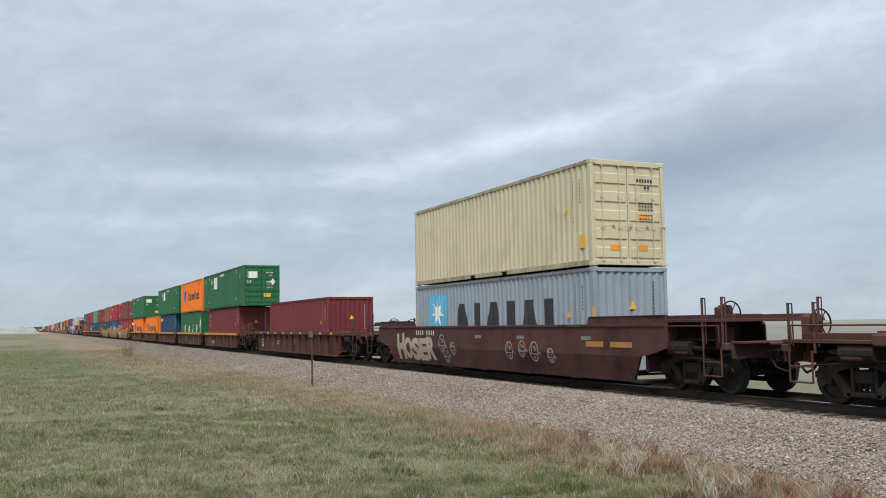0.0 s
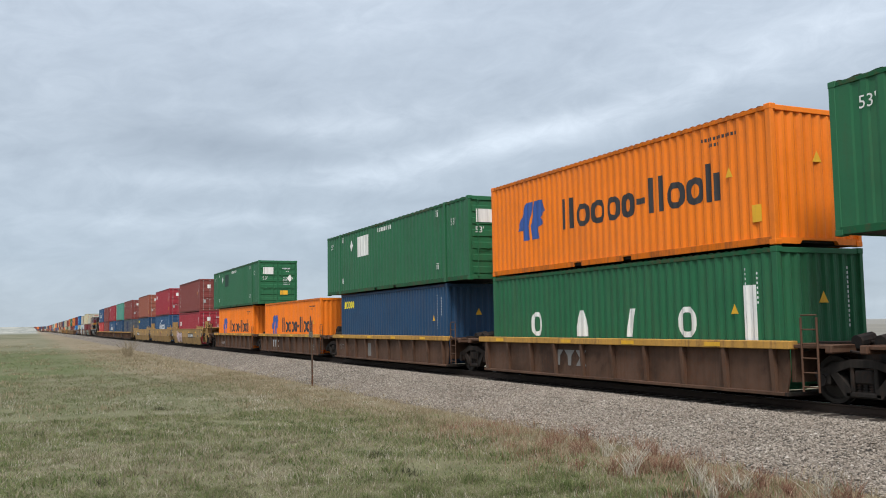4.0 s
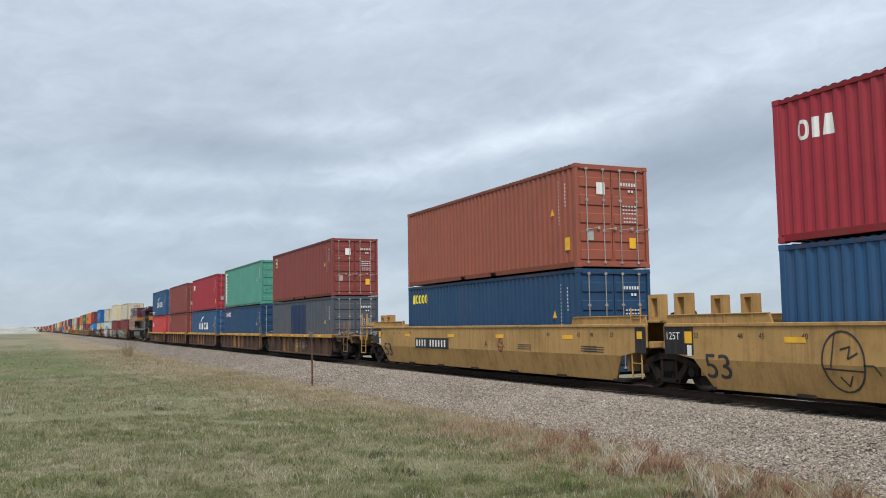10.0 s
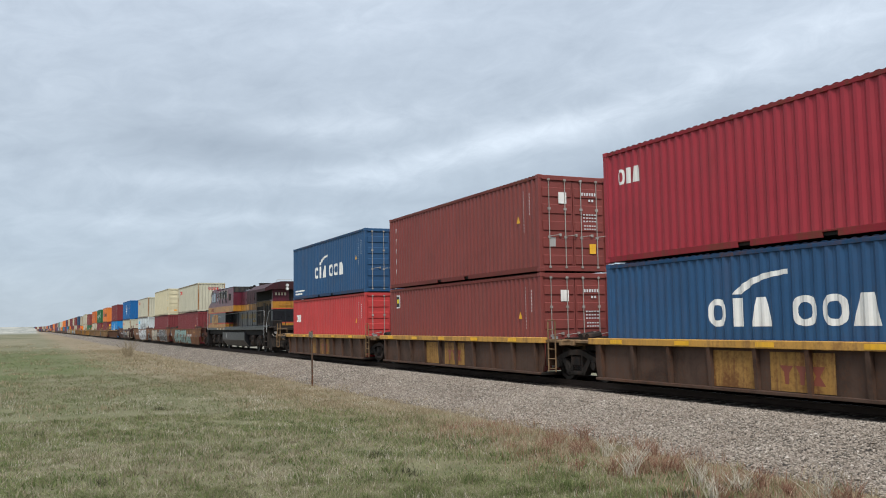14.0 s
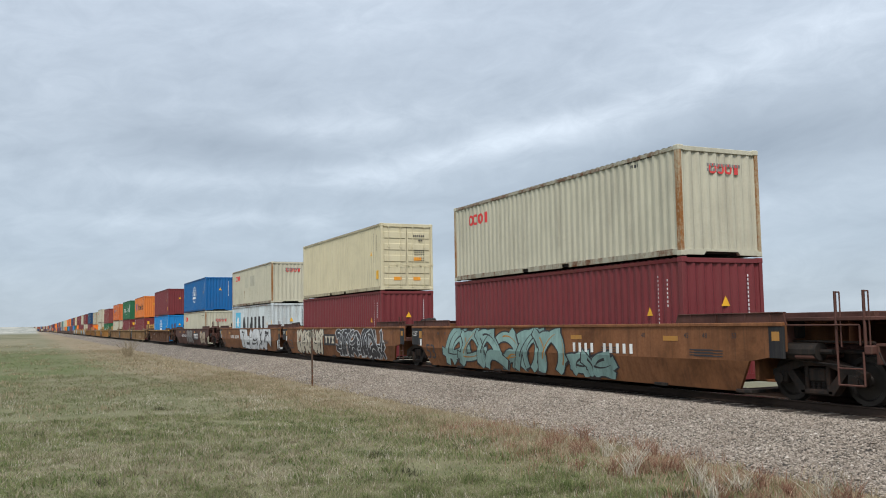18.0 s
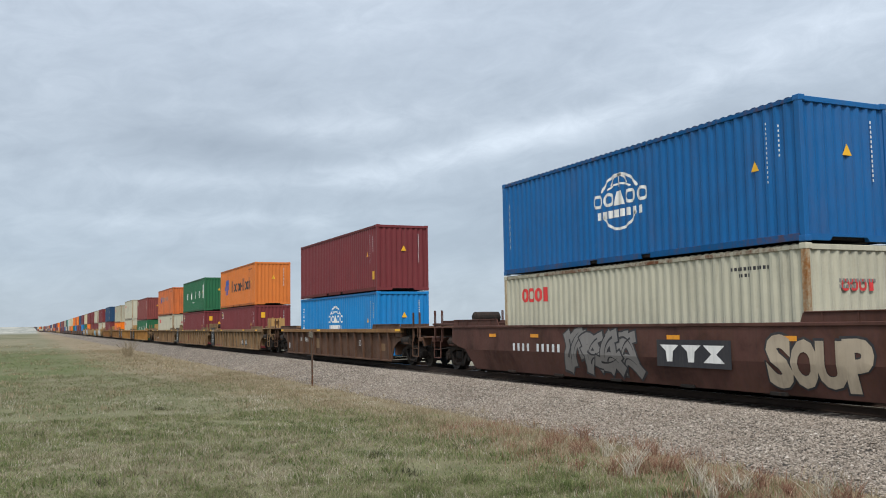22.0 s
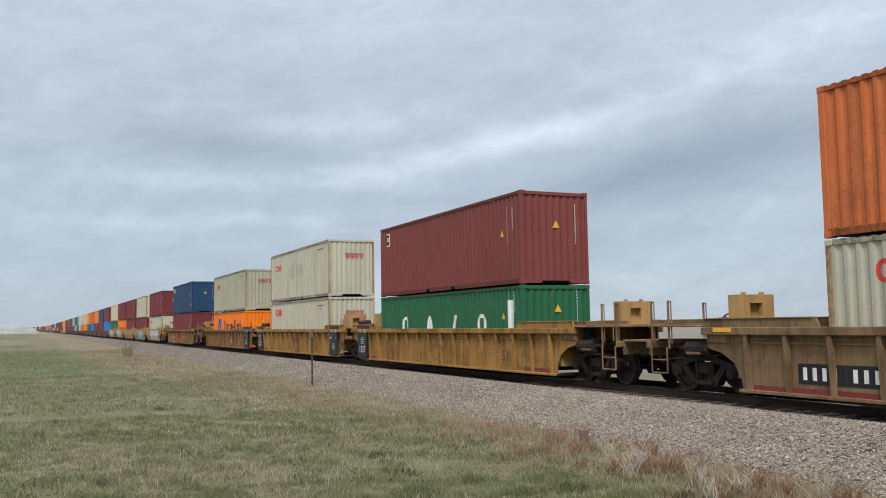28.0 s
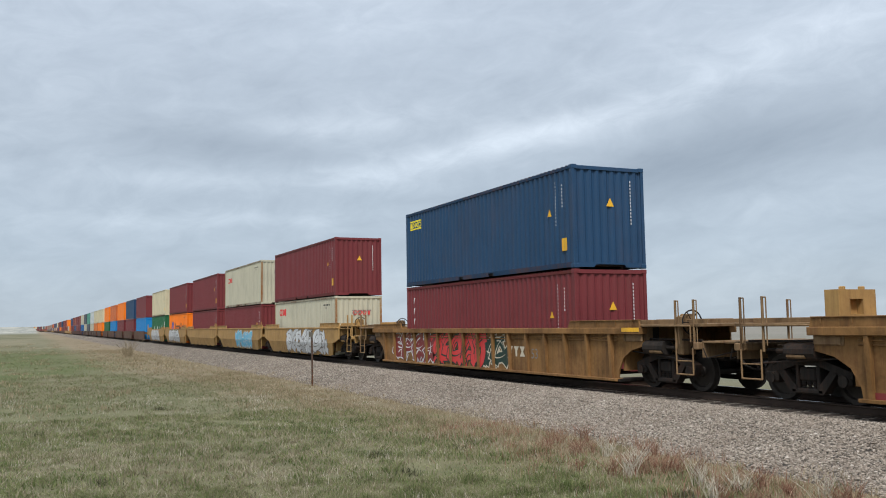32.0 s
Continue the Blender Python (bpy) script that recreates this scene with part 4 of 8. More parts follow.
            piece("stirrup", cached(("stirrup", gearmat.name), lambda: G().tube([(-0.28, 0, 1.02), (-0.28, 0, 0.42), (0.28, 0, 0.42), (0.28, 0, 1.02)], 0.020, 6).tube([(-0.28, 0, 0.72), (0.28, 0, 0.72)], 0.016, 6).mesh("stirrup", gearmat)), car, at=pose(x0 - s * 0.30, -1.44, 0))
            piece("crossover_step", cached(("cross", s, size, gearmat.name, kind), lambda: (lambda g: [g.cbox(*sorted((s * (buffer - 0.60), s * (buffer - 0.35))), -1.30 + 0.14 * i, -1.22 + 0.14 * i, 1.13, 1.16, 0.004) for i in range(19)] and g)(G()).mesh("crossover_step", gearmat)), car)
            piece("corner_box", cached(("corner", gearmat.name, top), lambda: G().cbox(-0.35, 0.35, -1.425, -1.05, 1.12, top + 0.02, 0.03).mesh("corner_box", gearmat)), car, at=pose(s * (half + 0.55), 0, 0))
        if near and mode != "coupler":
            lad = cached(("ladder", gearmat.name, top), lambda: (lambda g: [g.tube([(-0.19, 0, 0.34 + 0.27 * i), (0.19, 0, 0.34 + 0.27 * i)], 0.014, 6) for i in range(6)] and g.tube([(-0.19, 0, 0.25), (-0.19, 0, top + 0.45)], 0.022, 6).tube([(0.19, 0, 0.25), (0.19, 0, top + 0.45)], 0.022, 6))(G()).mesh("ladder", gearmat))
            if s > 0:
                piece("ladder", lad, car, at=pose(s * (half + 0.62), -1.48, 0))
    if near:
        for e in extras:
            e(car, half, top + lift * 0.9, buffer, joint, mat, gearmat)
    on_train(car, u)
    return car


def brake_wheel(end=1, dx=0.95, dz=0.62, y=-0.75):
    def add(car, half, top, buffer, joint, mat, gear):
        def make():
            g = G().ring((0, 0, 0), 0.28, 0.018, "x", 20, 6)
            for i in range(6):
                h = 2 * math.pi * i / 6
                g.cyl((0, 0, 0), (0.0, 0.28 * math.cos(h), 0.28 * math.sin(h)), 0.012, 5)
            g.cyl((-0.14, 0, 0), (0.03, 0, 0), 0.045, 8)
            return g.mesh("brake_wheel", GRIME)
        x = end * (buffer - dx)
        piece("brake_wheel", cached("brakewheel", make), car, "black iron hand-brake wheel", at=pose(x, y, 1.13 + dz))
        piece("brake_stand", cached(("stand", gear.name), lambda: G().cbox(-0.32, -0.12, -0.20, 0.20, -0.75, 0.16, 0.03).cbox(-0.30, -0.06, -0.12, 0.12, -0.18, 0.20, 0.03).mesh("brake_stand", gear)), car, at=pose(x, y, 1.13 + dz))
    return add


def brackets(end, places, tone=None, tall=0.42):
    """Upright square guides with a square hole, standing on the end platform."""
    def add(car, half, top, buffer, joint, mat, gear):
        m = mat if tone is None else car_mat(tone)
        g1 = cached(("bracket", m.name, tall), lambda: G().box(-0.22, 0.22, -0.12, 0.12, 0, 0.10).box(-0.22, -0.10, -0.12, 0.12, 0.10, tall).box(0.13, 0.22, -0.12, 0.12, 0.10, tall).box(-0.10, 0.13, -0.12, 0.12, tall - 0.09, tall).mesh("guide_bracket", m))
        for x, y in places:
            piece("guide_bracket", g1, car, at=pose(end * (half + x), y, top - 0.09))
    return add


def tank(end=1, dx=0.9, y=0.0, r=0.24, length=1.1):
    def add(car, half, top, buffer, joint, mat, gear):
        piece("air_tank", cached(("tank", r, length), lambda: G().cyl((0, -length / 2, 0), (0, length / 2, 0), r, 16).cyl((0, -length / 2 - 0.06, 0), (0, -length / 2, 0), r * 0.6, 16, r).cyl((0, length / 2, 0), (0, length / 2 + 0.06, 0), r, 16, r * 0.6).mesh("air_tank", TRUCK_IRON, False)), car, "dark iron air tank", at=pose(end * (half + dx), y, top + r - 0.08))
    return add


def side_text(text, x, z, size, tone, kind_y=1.545, spacing=1.0):
    def add(car, half, top, buffer, joint, mat, gear):
        piece("stencil", letters(text, size, plain(tone), spacing), car, f"{tone} stencilled {text}", at=pose(x, -kind_y, z))
    return add


def side_bars(x, z, w, h, count, tone, back=None, kind_y=1.545):
    """A line of writing as plain bars, on a dark plate if back is given."""
    def add(car, half, top, buffer, joint, mat, gear):
        if back:
            piece("number_plate", cached(("nplate", w, h, back), lambda: G().box(-0.12, w + 0.12, -0.003, 0, -h * 0.3, h * 1.3).mesh("number_plate", plain(back))), car, at=pose(x, -kind_y + 0.002, z))
        if count == 3:      # a short wordmark as heavy plain shapes
            c = w / 3
            wedge = [outline((k * c + 0.32 * c, 0), (k * c + 0.58 * c, 0), (k * c + 0.62 * c, 0.62 * h), (k * c + 0.90 * c, h), (k * c, h), (k * c + 0.28 * c, 0.62 * h)) for k in (0, 1)]
            glass_shape = outline((2 * c, 0), (2.9 * c, 0), (2.56 * c, 0.5 * h), (2.9 * c, h), (2 * c, h), (2.34 * c, 0.5 * h))
            for k, shape in enumerate(wedge + [glass_shape]):
                piece("painted_mark", cached(("carmark", w, h, k, tone), lambda: drape([shape], [(-9, 0.0), (9, 0.0)], 0.0).mesh("painted_mark", plain(tone))), car, at=pose(x, -kind_y, z))
            return
        for k in range(count):
            if count > 6 and k == 4:
                continue
            me = cached(("bar", round(w / count, 3), h, tone), lambda: G().box(0, w / count * 0.42, -0.003, 0, 0, h).mesh("stencil_bar", plain(tone)))
            piece("stencil_bar", me, car, at=pose(x + k * w / count, -kind_y - 0.002, z))
    return add


def patches(rects, tone, kind_y=1.545, name="painted_patch"):
    def add(car, half, top, buffer, joint, mat, gear):
        for x0, z0, x1, z1 in rects:
            piece(name, cached(("patch", round(x1 - x0, 2), round(z1 - z0, 2), tone), lambda: G().box(0, x1 - x0, -0.003, 0, 0, z1 - z0).mesh(name, plain(tone))), car, at=pose(x0, -kind_y, z0))
    return add


# ---- spray paint and stencils on the cars ----
def lay_on_side(me, crease=0.78, face=1.522, lift=0.008, smooth=True):
    """Bends a flat mesh in the x z plane on to the creased side of a smooth car."""
    if not smooth:
        me.transform(Matrix.Translation((0, -face - lift, 0)))
        return me
    bm = bmesh.new()
    bm.from_mesh(me)
    bmesh.ops.bisect_plane(bm, geom=bm.verts[:] + bm.edges[:] + bm.faces[:], plane_co=(0, 0, crease), plane_no=(0, 0, 1))
    for v in bm.verts:
        v.co.y += -(face - max(0.0, crease - v.co.z) * 0.254) - lift
    bm.to_mesh(me)
    bm.free()
    return me


def glyph(ch, x0, z0, x1, z1, material, swell, tilt, lift, flat=None):
    """One sprayed letter fitted to a box, swollen by an outline offset."""
    cu = bpy.data.curves.new("glyph", "FONT")
    cu.body, cu.size, cu.offset, cu.resolution_u = ch, 1.0, swell, 3
    ob = new("glyph", cu)
    me = bpy.data.meshes.new_from_object(ob.evaluated_get(bpy.context.evaluated_depsgraph_get()))
    bpy.data.objects.remove(ob)
    me.transform(Matrix.Rotation(radians(90), 4, "X"))
    co = np.array([v.co[:] for v in me.vertices])
    lo, hi = co.min(0), co.max(0)
    sx, sz = (x1 - x0) / (hi[0] - lo[0]), (z1 - z0) / (hi[2] - lo[2])
    mid = ((x0 + x1) / 2, (z0 + z1) / 2)
    me.transform(Matrix.Translation((mid[0], 0, mid[1])) @ Matrix.Rotation(radians(tilt), 4, "Y") @ Matrix.Diagonal((sx, 1, sz, 1)) @ Matrix.Translation((-(lo[0] + hi[0]) / 2, 0, -(lo[2] + hi[2]) / 2)))
    me.materials.clear()
    me.materials.append(material)
    return lay_on_side(me, lift=lift, smooth=flat is None, face=flat or 1.522)


def sprayed_word(word, x0, z0, x1, z1, fill, line, seed=0, flat=None):
    """A graffiti word: swollen letters, each with a dark outline behind it."""
    def add(car, half, top, buffer, joint, mat, gear):
        rng = random.Random(seed)
        step = (x1 - x0) / len(word)
        for i, ch in enumerate(word):
            a, b = x0 + i * step - 0.03 * step, x0 + (i + 1) * step + 0.03 * step
            c, d, tilt = z0 + rng.uniform(0, 0.08), z1 - rng.uniform(0, 0.10) - (0.12 * (z1 - z0) if i else 0.0), rng.uniform(-7, 7)
            edge = piece("sprayed_letter", glyph(ch, a - 0.05, c - 0.04, b + 0.05, d + 0.05, plain(line), 0.075, tilt, 0.006 + 0.001 * (i % 3), flat), car, "dark outline of a sprayed letter")
            piece("letter_fill", glyph(ch, a, c, b, d, plain(fill), 0.058, tilt, 0.011 + 0.001 * (i % 3), flat), edge, f"{fill} fill of a sprayed letter")
    return add


STROKES = (((0.05, 0.05), (0.20, 0.9), (0.75, 1.0)), ((0.95, 0.95), (0.20, 0.75), (0.35, 0.10)), ((0.10, 0.80), (0.60, 1.10), (0.95, 0.35)), ((-0.10, 0.30), (0.45, 0.05), (1.10, 0.45)),
           ((0.00, 0.95), (0.35, 0.45), (0.10, 0.00)), ((0.60, 0.00), (1.00, 0.45), (0.70, 0.95)), ((0.15, 0.55), (0.55, 0.20), (1.15, 0.70)), ((0.30, 0.00), (0.50, 0.60), (1.05, 0.05)))


def sprayed_shapes(x0, z0, x1, z1, count, fill, line, seed=0, flat=None, inner=None, lean=0.3, fat=0.32):
    """Graffiti that cannot be read: broad curved strokes that cross, each cluster with an outline and a few accents."""
    def add(car, half, top, buffer, joint, mat, gear):
        rng = random.Random(seed)
        step = (x1 - x0) / count

        def ribbon(g, pts, w0, w1, y, stretch):
            p0, p1, p2 = pts
            n, rows = 9, []
            for k in range(n):
                t = -stretch + (1 + 2 * stretch) * k / (n - 1)
                c = [(1 - t) ** 2 * p0[j] + 2 * t * (1 - t) * p1[j] + t * t * p2[j] for j in (0, 1)]
                d = [2 * (1 - t) * (p1[j] - p0[j]) + 2 * t * (p2[j] - p1[j]) for j in (0, 1)]
                le = math.hypot(*d) or 1
                w = (w0 + (w1 - w0) * k / (n - 1)) / 2
                rows.append([(c[0] - q * d[1] / le * w, y, min(1.485, max(0.17, c[1] + q * d[0] / le * w))) for q in (1, -1)])
            for (p, q), (r, u) in zip(rows, rows[1:]):
                g.quad(p, q, u, r)

        def made(name, g, tone, lift):
            return lay_on_side(weld(g).mesh(name, plain(tone)), lift=lift, smooth=flat is None, face=flat or 1.522)
        for i in range(count):
            a, w = x0 + i * step - 0.14 * step, step * 1.28
            tilt = lean * rng.uniform(-0.5, 0.5) * (z1 - z0)
            strokes_here = []
            for pts in rng.sample(STROKES, 4):
                strokes_here.append(([(a + w * (fx + rng.uniform(-0.06, 0.06)) + tilt * (fz - 0.5), z0 + (z1 - z0) * (0.08 + 0.84 * fz + rng.uniform(-0.05, 0.05))) for fx, fz in pts], fat * w * rng.uniform(0.75, 1.15), fat * w * rng.uniform(0.5, 1.1)))
            low = 0.004 + 0.006 * (i % 3)
            edge_g, fill_g, accent_g = G(), G(), G()
            for k, (pts, w0, w1) in enumerate(strokes_here):
                ribbon(edge_g, pts, w0 + 0.09, w1 + 0.09, -0.0007 * k, 0.10)
                ribbon(fill_g, pts, w0, w1, -0.0007 * k, 0.06)
                if k:
                    ribbon(accent_g, [(x + 0.06 * w, z + 0.02) for x, z in pts], w0 * 0.20, 0.01, -0.0007 * k, -0.15)
            edge = piece("sprayed_shape", made("sprayed_shape", edge_g, line, low), car, f"{line} outline of a sprayed shape")
            piece("shape_fill", made("shape_fill", fill_g, fill, low + 0.0027), edge, f"{fill} fill of a sprayed shape")
            piece("slash", made("slash", accent_g, inner if inner and i % 2 else line, low + 0.0050), edge)
    return add


def doodle(x, z, r, tone="ink"):
    """A line drawing: a tall ring with a few strokes across."""
    def add(car, half, top, buffer, joint, mat, gear):
        def ribbon(pts, w):
            g = G()
            for (ax, az), (bx, bz) in zip(pts, pts[1:]):
                le = math.hypot(bx - ax, bz - az) or 1
                nx, nz = -(bz - az) / le * w, (bx - ax) / le * w
                g.quad((ax + nx, 0, az + nz), (bx + nx, 0, bz + nz), (bx - nx, 0, bz - nz), (ax - nx, 0, az - nz))
            return lay_on_side(g.mesh("doodle_line", plain(tone)), lift=0.007)
        circle = [(x + r * 0.85 * math.cos(a), z + r * math.sin(a)) for a in [2 * math.pi * i / 24 for i in range(25)]]
        ring = piece("doodle", ribbon(circle, 0.018), car, "thin black paint-marker drawing")
        for pts in ([(x - r * 0.8, z - r * 0.25), (x + r * 0.8, z - r * 0.3)], [(x - r * 0.3, z + r * 0.9), (x - r * 0.5, z - r * 0.2)], [(x - r * 0.1, z + r * 0.4), (x + r * 0.3, z + r * 0.5), (x + r * 0.2, z + r * 0.1), (x + r * 0.6, z + r * 0.3)],
                    [(x - r * 0.2, z - r * 0.5), (x + r * 0.1, z - r * 0.8), (x + r * 0.3, z - r * 0.45)], [(x + r * 0.8, z - r * 0.1), (x + r * 1.2, z - r * 0.1), (x + r * 1.4, z - r * 0.4)]):
            piece("doodle_line", ribbon(pts, 0.016), ring)
    return add


def reflectors(xs, z, tone="yellow", y=1.528, w=0.45, h=0.10):
    return patches([(x, z, x + w, z + h) for x in xs], tone, y, "reflector")


def smooth_stencils(letter="", plate=None, rear53=True, dark=True, tone="ink", refl="yellow"):
    """The usual lettering of a smooth 53 ft unit: end panels, sizes, reflectors, number plate."""
    def add(car, half, top, buffer, joint, mat, gear):
        if half > 8:
            for x, s in ((-7.6, "53"),) if rear53 else ():
                for k, ch in enumerate(s):
                    piece("stencil", cached(("big", ch, k, tone), lambda: glyph(ch, x - 0.45 + 0.42 * k, 0.38, x - 0.10 + 0.42 * k, 0.90, plain(tone), 0.0, 0, 0.005)), car, "dark stencilled 53")
            for x, s in ((8.05, "53"), (7.15, "48"), (6.55, "45"), (5.0, "40"), (-8.25, "53"), (-6.9, "48"), (-6.3, "45"), (-5.2, "40")):
                piece("size_stencil", letters(s, 0.16, plain(tone)), car, at=pose(x - 0.12, -1.527, 1.24))
            for x in (-5.75, -1.8, 1.8, 5.7):
                piece("reflector", cached(("reflect", refl), lambda: G().box(0, 0.52, -0.003, 0, 0, 0.11).mesh("reflector", plain(refl))), car, "worn yellow reflector", at=pose(x, -1.524, 1.17))
            for x, w in ((6.6, 0.75), (6.75, 0.9), (3.2, 0.8)):
                for k in range(3):
                    piece("small_print", cached(("smallprint", w), lambda: G().box(0, w, -0.002, 0, 0, 0.022).mesh("small_print", plain(tone))), car, at=pose(x, -1.524, 1.05 - k * 0.06 - w * 0.1))
        if letter:
            piece("stencil", letters(letter, 0.30, plain(tone)), car, f"stencilled {letter}", at=pose(1.02, -1.527, 0.88))
        if dark:
            for s in (-1, 1):
                x0 = -half - 1.02 if s < 0 else half + 0.62
                piece("end_panel", cached(("darkpanel", s), lambda: G().box(0, 0.98 if s < 0 else 0.42, -0.003, 0, 0, 0.62).mesh("end_panel", plain("black"))), car, "black end panel", at=pose(x0, -1.524, 0.86 if s > 0 else 0.87))
            piece("stencil", letters("125T", 0.24, plain("white")), car, "white stencilled 125T", at=pose(-half - 0.98, -1.531, 1.20))
            piece("end_reflector", cached(("endrefl", refl), lambda: G().box(0, 0.24, -0.004, 0, 0, 0.26).mesh("end_reflector", plain(refl))), car, "worn yellow end reflector", at=pose(-half - 0.32, -1.526, 1.12))
            piece("end_reflector", cached(("endrefl2", refl), lambda: G().box(0, 0.20, -0.004, 0, 0, 0.18).mesh("end_reflector", plain(refl))), car, at=pose(half + 0.70, -1.526, 1.20))
            piece("paper_sign", cached("papersign", lambda: G().box(0, 0.14, -0.004, 0, 0, 0.24).mesh("paper_sign", plain("white"))), car, at=pose(-half - 0.24, -1.527, 0.84))
    return add


def ribbed_stencils(texts=(), wall=1.385):
    def add(car, half, top, buffer, joint, mat, gear):
        for s, x, z, size, tone in texts:
            piece("stencil", letters(s, size, plain(tone)), car, f"{tone} stencilled {s}", at=pose(x, -wall, z))
    return add


def dark_end(end=-1, text="125T"):
    """A black plate over the last ribs, with a dark cap on the chord above it."""
    def add(car, half, top, buffer, joint, mat, gear):
        x0 = -8.30 if end < 0 else 7.10
        piece("end_panel", cached("deepdark", lambda: G().cbox(0, 1.22, -0.014, 0, 0.20, 1.29, 0.004).mesh("end_panel", plain("black"))), car, "black end panel", at=pose(x0, -1.515, 0))
        piece("chord_cap", cached("deepcap", lambda: G().cbox(-0.15, 1.35, -1.50, -1.28, 1.475, 1.60, 0.012).mesh("chord_cap", plain("black"))), car, "black cap on the top chord", at=pose(x0, 0, 0))
        for k in (0.30, 0.92):
            piece("cap_leg", cached("capleg", lambda: G().box(-0.03, 0.03, -1.524, -1.518, 1.30, 1.47).mesh("cap_leg", plain("chalk"))), car, at=pose(x0 + k, 0, 0))
        if text:
            piece("stencil", letters(text, 0.40, plain("white")), car, f"white stencilled {text}", at=pose(x0 + 0.20, -1.531, 0.45))
        else:
            piece("size_stencil", letters("48", 0.20, plain("white")), car, at=pose(x0 + 0.12, -1.531, 0.98))
            piece("size_stencil", letters("5", 0.20, plain("white")), car, at=pose(x0 + 0.98, -1.531, 0.98))
        for k in range(4):
            piece("small_print", cached("wprint", lambda: G().box(0, 0.40, -0.002, 0, 0, 0.025).mesh("small_print", plain("chalk"))), car, at=pose(x0 + 0.42, -1.531, (0.82 if text else 0.50) + 0.08 * k))
    return add


def tall_box(end, x, y=-0.75, tone="tan"):
    """A tan steel guide across the platform: a frame round a square hole, with lugs on top."""
    def add(car, half, top, buffer, joint, mat, gear):
        m = car_mat(tone)
        w = 0.50
        b = piece("guide_frame", cached(("guideframe", tone), lambda: G().box(-0.10, 0.10, -w, -0.17, 0, 0.62).box(-0.10, 0.10, 0.17, w, 0, 0.62).box(-0.10, 0.10, -0.17, 0.17, 0.44, 0.62).box(-0.10, 0.10, -0.17, 0.17, 0, 0.16).box(-0.08, -0.05, -0.17, 0.17, 0.16, 0.44)
                  .prism([(-w - 0.03, 0), (-w, 0), (-w, 0.62), (-w - 0.03, 0.62)], -0.16, 0.16, "x").mesh("guide_frame", m)), car, "tan steel guide with a square hole", at=pose(end * (half + x), y, top - 0.09))
        for k in (-0.25, 0.25):
            piece("lug", cached(("lug", tone), lambda: G().cbox(-0.06, 0.06, -0.03, 0.03, 0.61, 0.68, 0.01).mesh("lug", m)), b, at=pose(0, k, 0))
    return add


def platform_gear(end=1, seed=0):
    """Pipes, rods and small castings that crowd the end platform."""
    def add(car, half, top, buffer, joint, mat, gear):
        rng = random.Random(seed)
        a, b = half + 0.2, buffer - 0.7
        piece("train_pipe", cached(("tpipe", end, buffer), lambda: G().tube([(end * a, -0.9, 0.98), (end * (b - 0.3), -0.95, 1.0), (end * (b + 0.2), -0.5, 0.9)], 0.03, 6).tube([(end * a, -1.15, 1.20), (end * b, -1.18, 1.18)], 0.024, 6).mesh("train_pipe", GRIME)), car)
        piece("brake_rod", cached(("brod", end, buffer), lambda: G().tube([(end * a, -1.25, 0.9), (end * (b - 0.2), -1.30, 0.72)], 0.02, 6).mesh("brake_rod", GRIME)), car)
        piece("brake_valve", cached(("bvalve",), lambda: G().cbox(-0.16, 0.16, -0.18, 0.10, -0.2, 0.16, 0.04).cyl((0, -0.22, 0.0), (0, -0.16, 0.0), 0.10, 10).cyl((0.12, 0, 0.1), (0.12, 0, 0.3), 0.05, 8).mesh("brake_valve", TRUCK_IRON)), car, at=pose(end * (half + 0.75 + rng.uniform(-0.1, 0.2)), -0.95, top - 0.28))
        piece("crossover_platform", cached(("xplat", end, buffer, gear.name), lambda: G().cbox(*sorted((end * (buffer - 0.56), end * (buffer - 0.14))), -1.34, 1.34, 1.12, 1.17, 0.01).cbox(*sorted((end * (buffer - 0.56), end * (buffer - 0.50))), -1.34, 1.34, 0.80, 1.13, 0.01).mesh("crossover_platform", gear)), car)
        piece("draft_sill", cached(("dsill", end, half, buffer), lambda: G().cbox(*sorted((end * (half + 0.3), end * (buffer - 0.60))), -0.62, 0.62, 0.70, 1.02, 0.04).mesh("draft_sill", GRIME)), car)
        piece("brake_cylinder", cached(("bcyl", end, half), lambda: G().cyl((end * (half + 0.9), -1.25, 1.0), (end * (half + 1.65), -1.25, 1.0), 0.17, 12).cyl((end * (half + 1.65), -1.25, 1.0), (end * (half + 1.95), -1.25, 1.0), 0.05, 8).mesh("brake_cylinder", TRUCK_IRON)), car)
        piece("side_handrail", cached(("shrail", end, gear.name, buffer), lambda: G().tube([(end * (half + 0.25), -1.44, 1.14), (end * (half + 0.25), -1.44, 1.50), (end * (b - 0.1), -1.44, 1.50), (end * (b - 0.1), -1.44, 1.14)], 0.018, 6).mesh("side_handrail", gear)), car)
        piece("uncoupling_lever", cached(("lever", end, buffer), lambda: G().tube([(end * (buffer - 0.45), -1.40, 1.02), (end * (buffer - 0.35), -1.38, 0.80), (end * (buffer - 0.30), -0.5, 0.95), (end * (buffer - 0.1), -0.1, 1.02)], 0.014, 5).mesh("uncoupling_lever", GRIME)), car)
        beam = cached(("dbeam", end, buffer, gear.name, top), lambda: G().cbox(*sorted((end * (half + 0.1), end * (buffer - 0.75))), -0.06, 0.06, top - 0.09, top + 0.03, 0.01).mesh("deck_beam", gear))
        for y in (-1.04, 1.04):
            piece("deck_beam", beam, car, at=pose(0, y, 0))
    return add


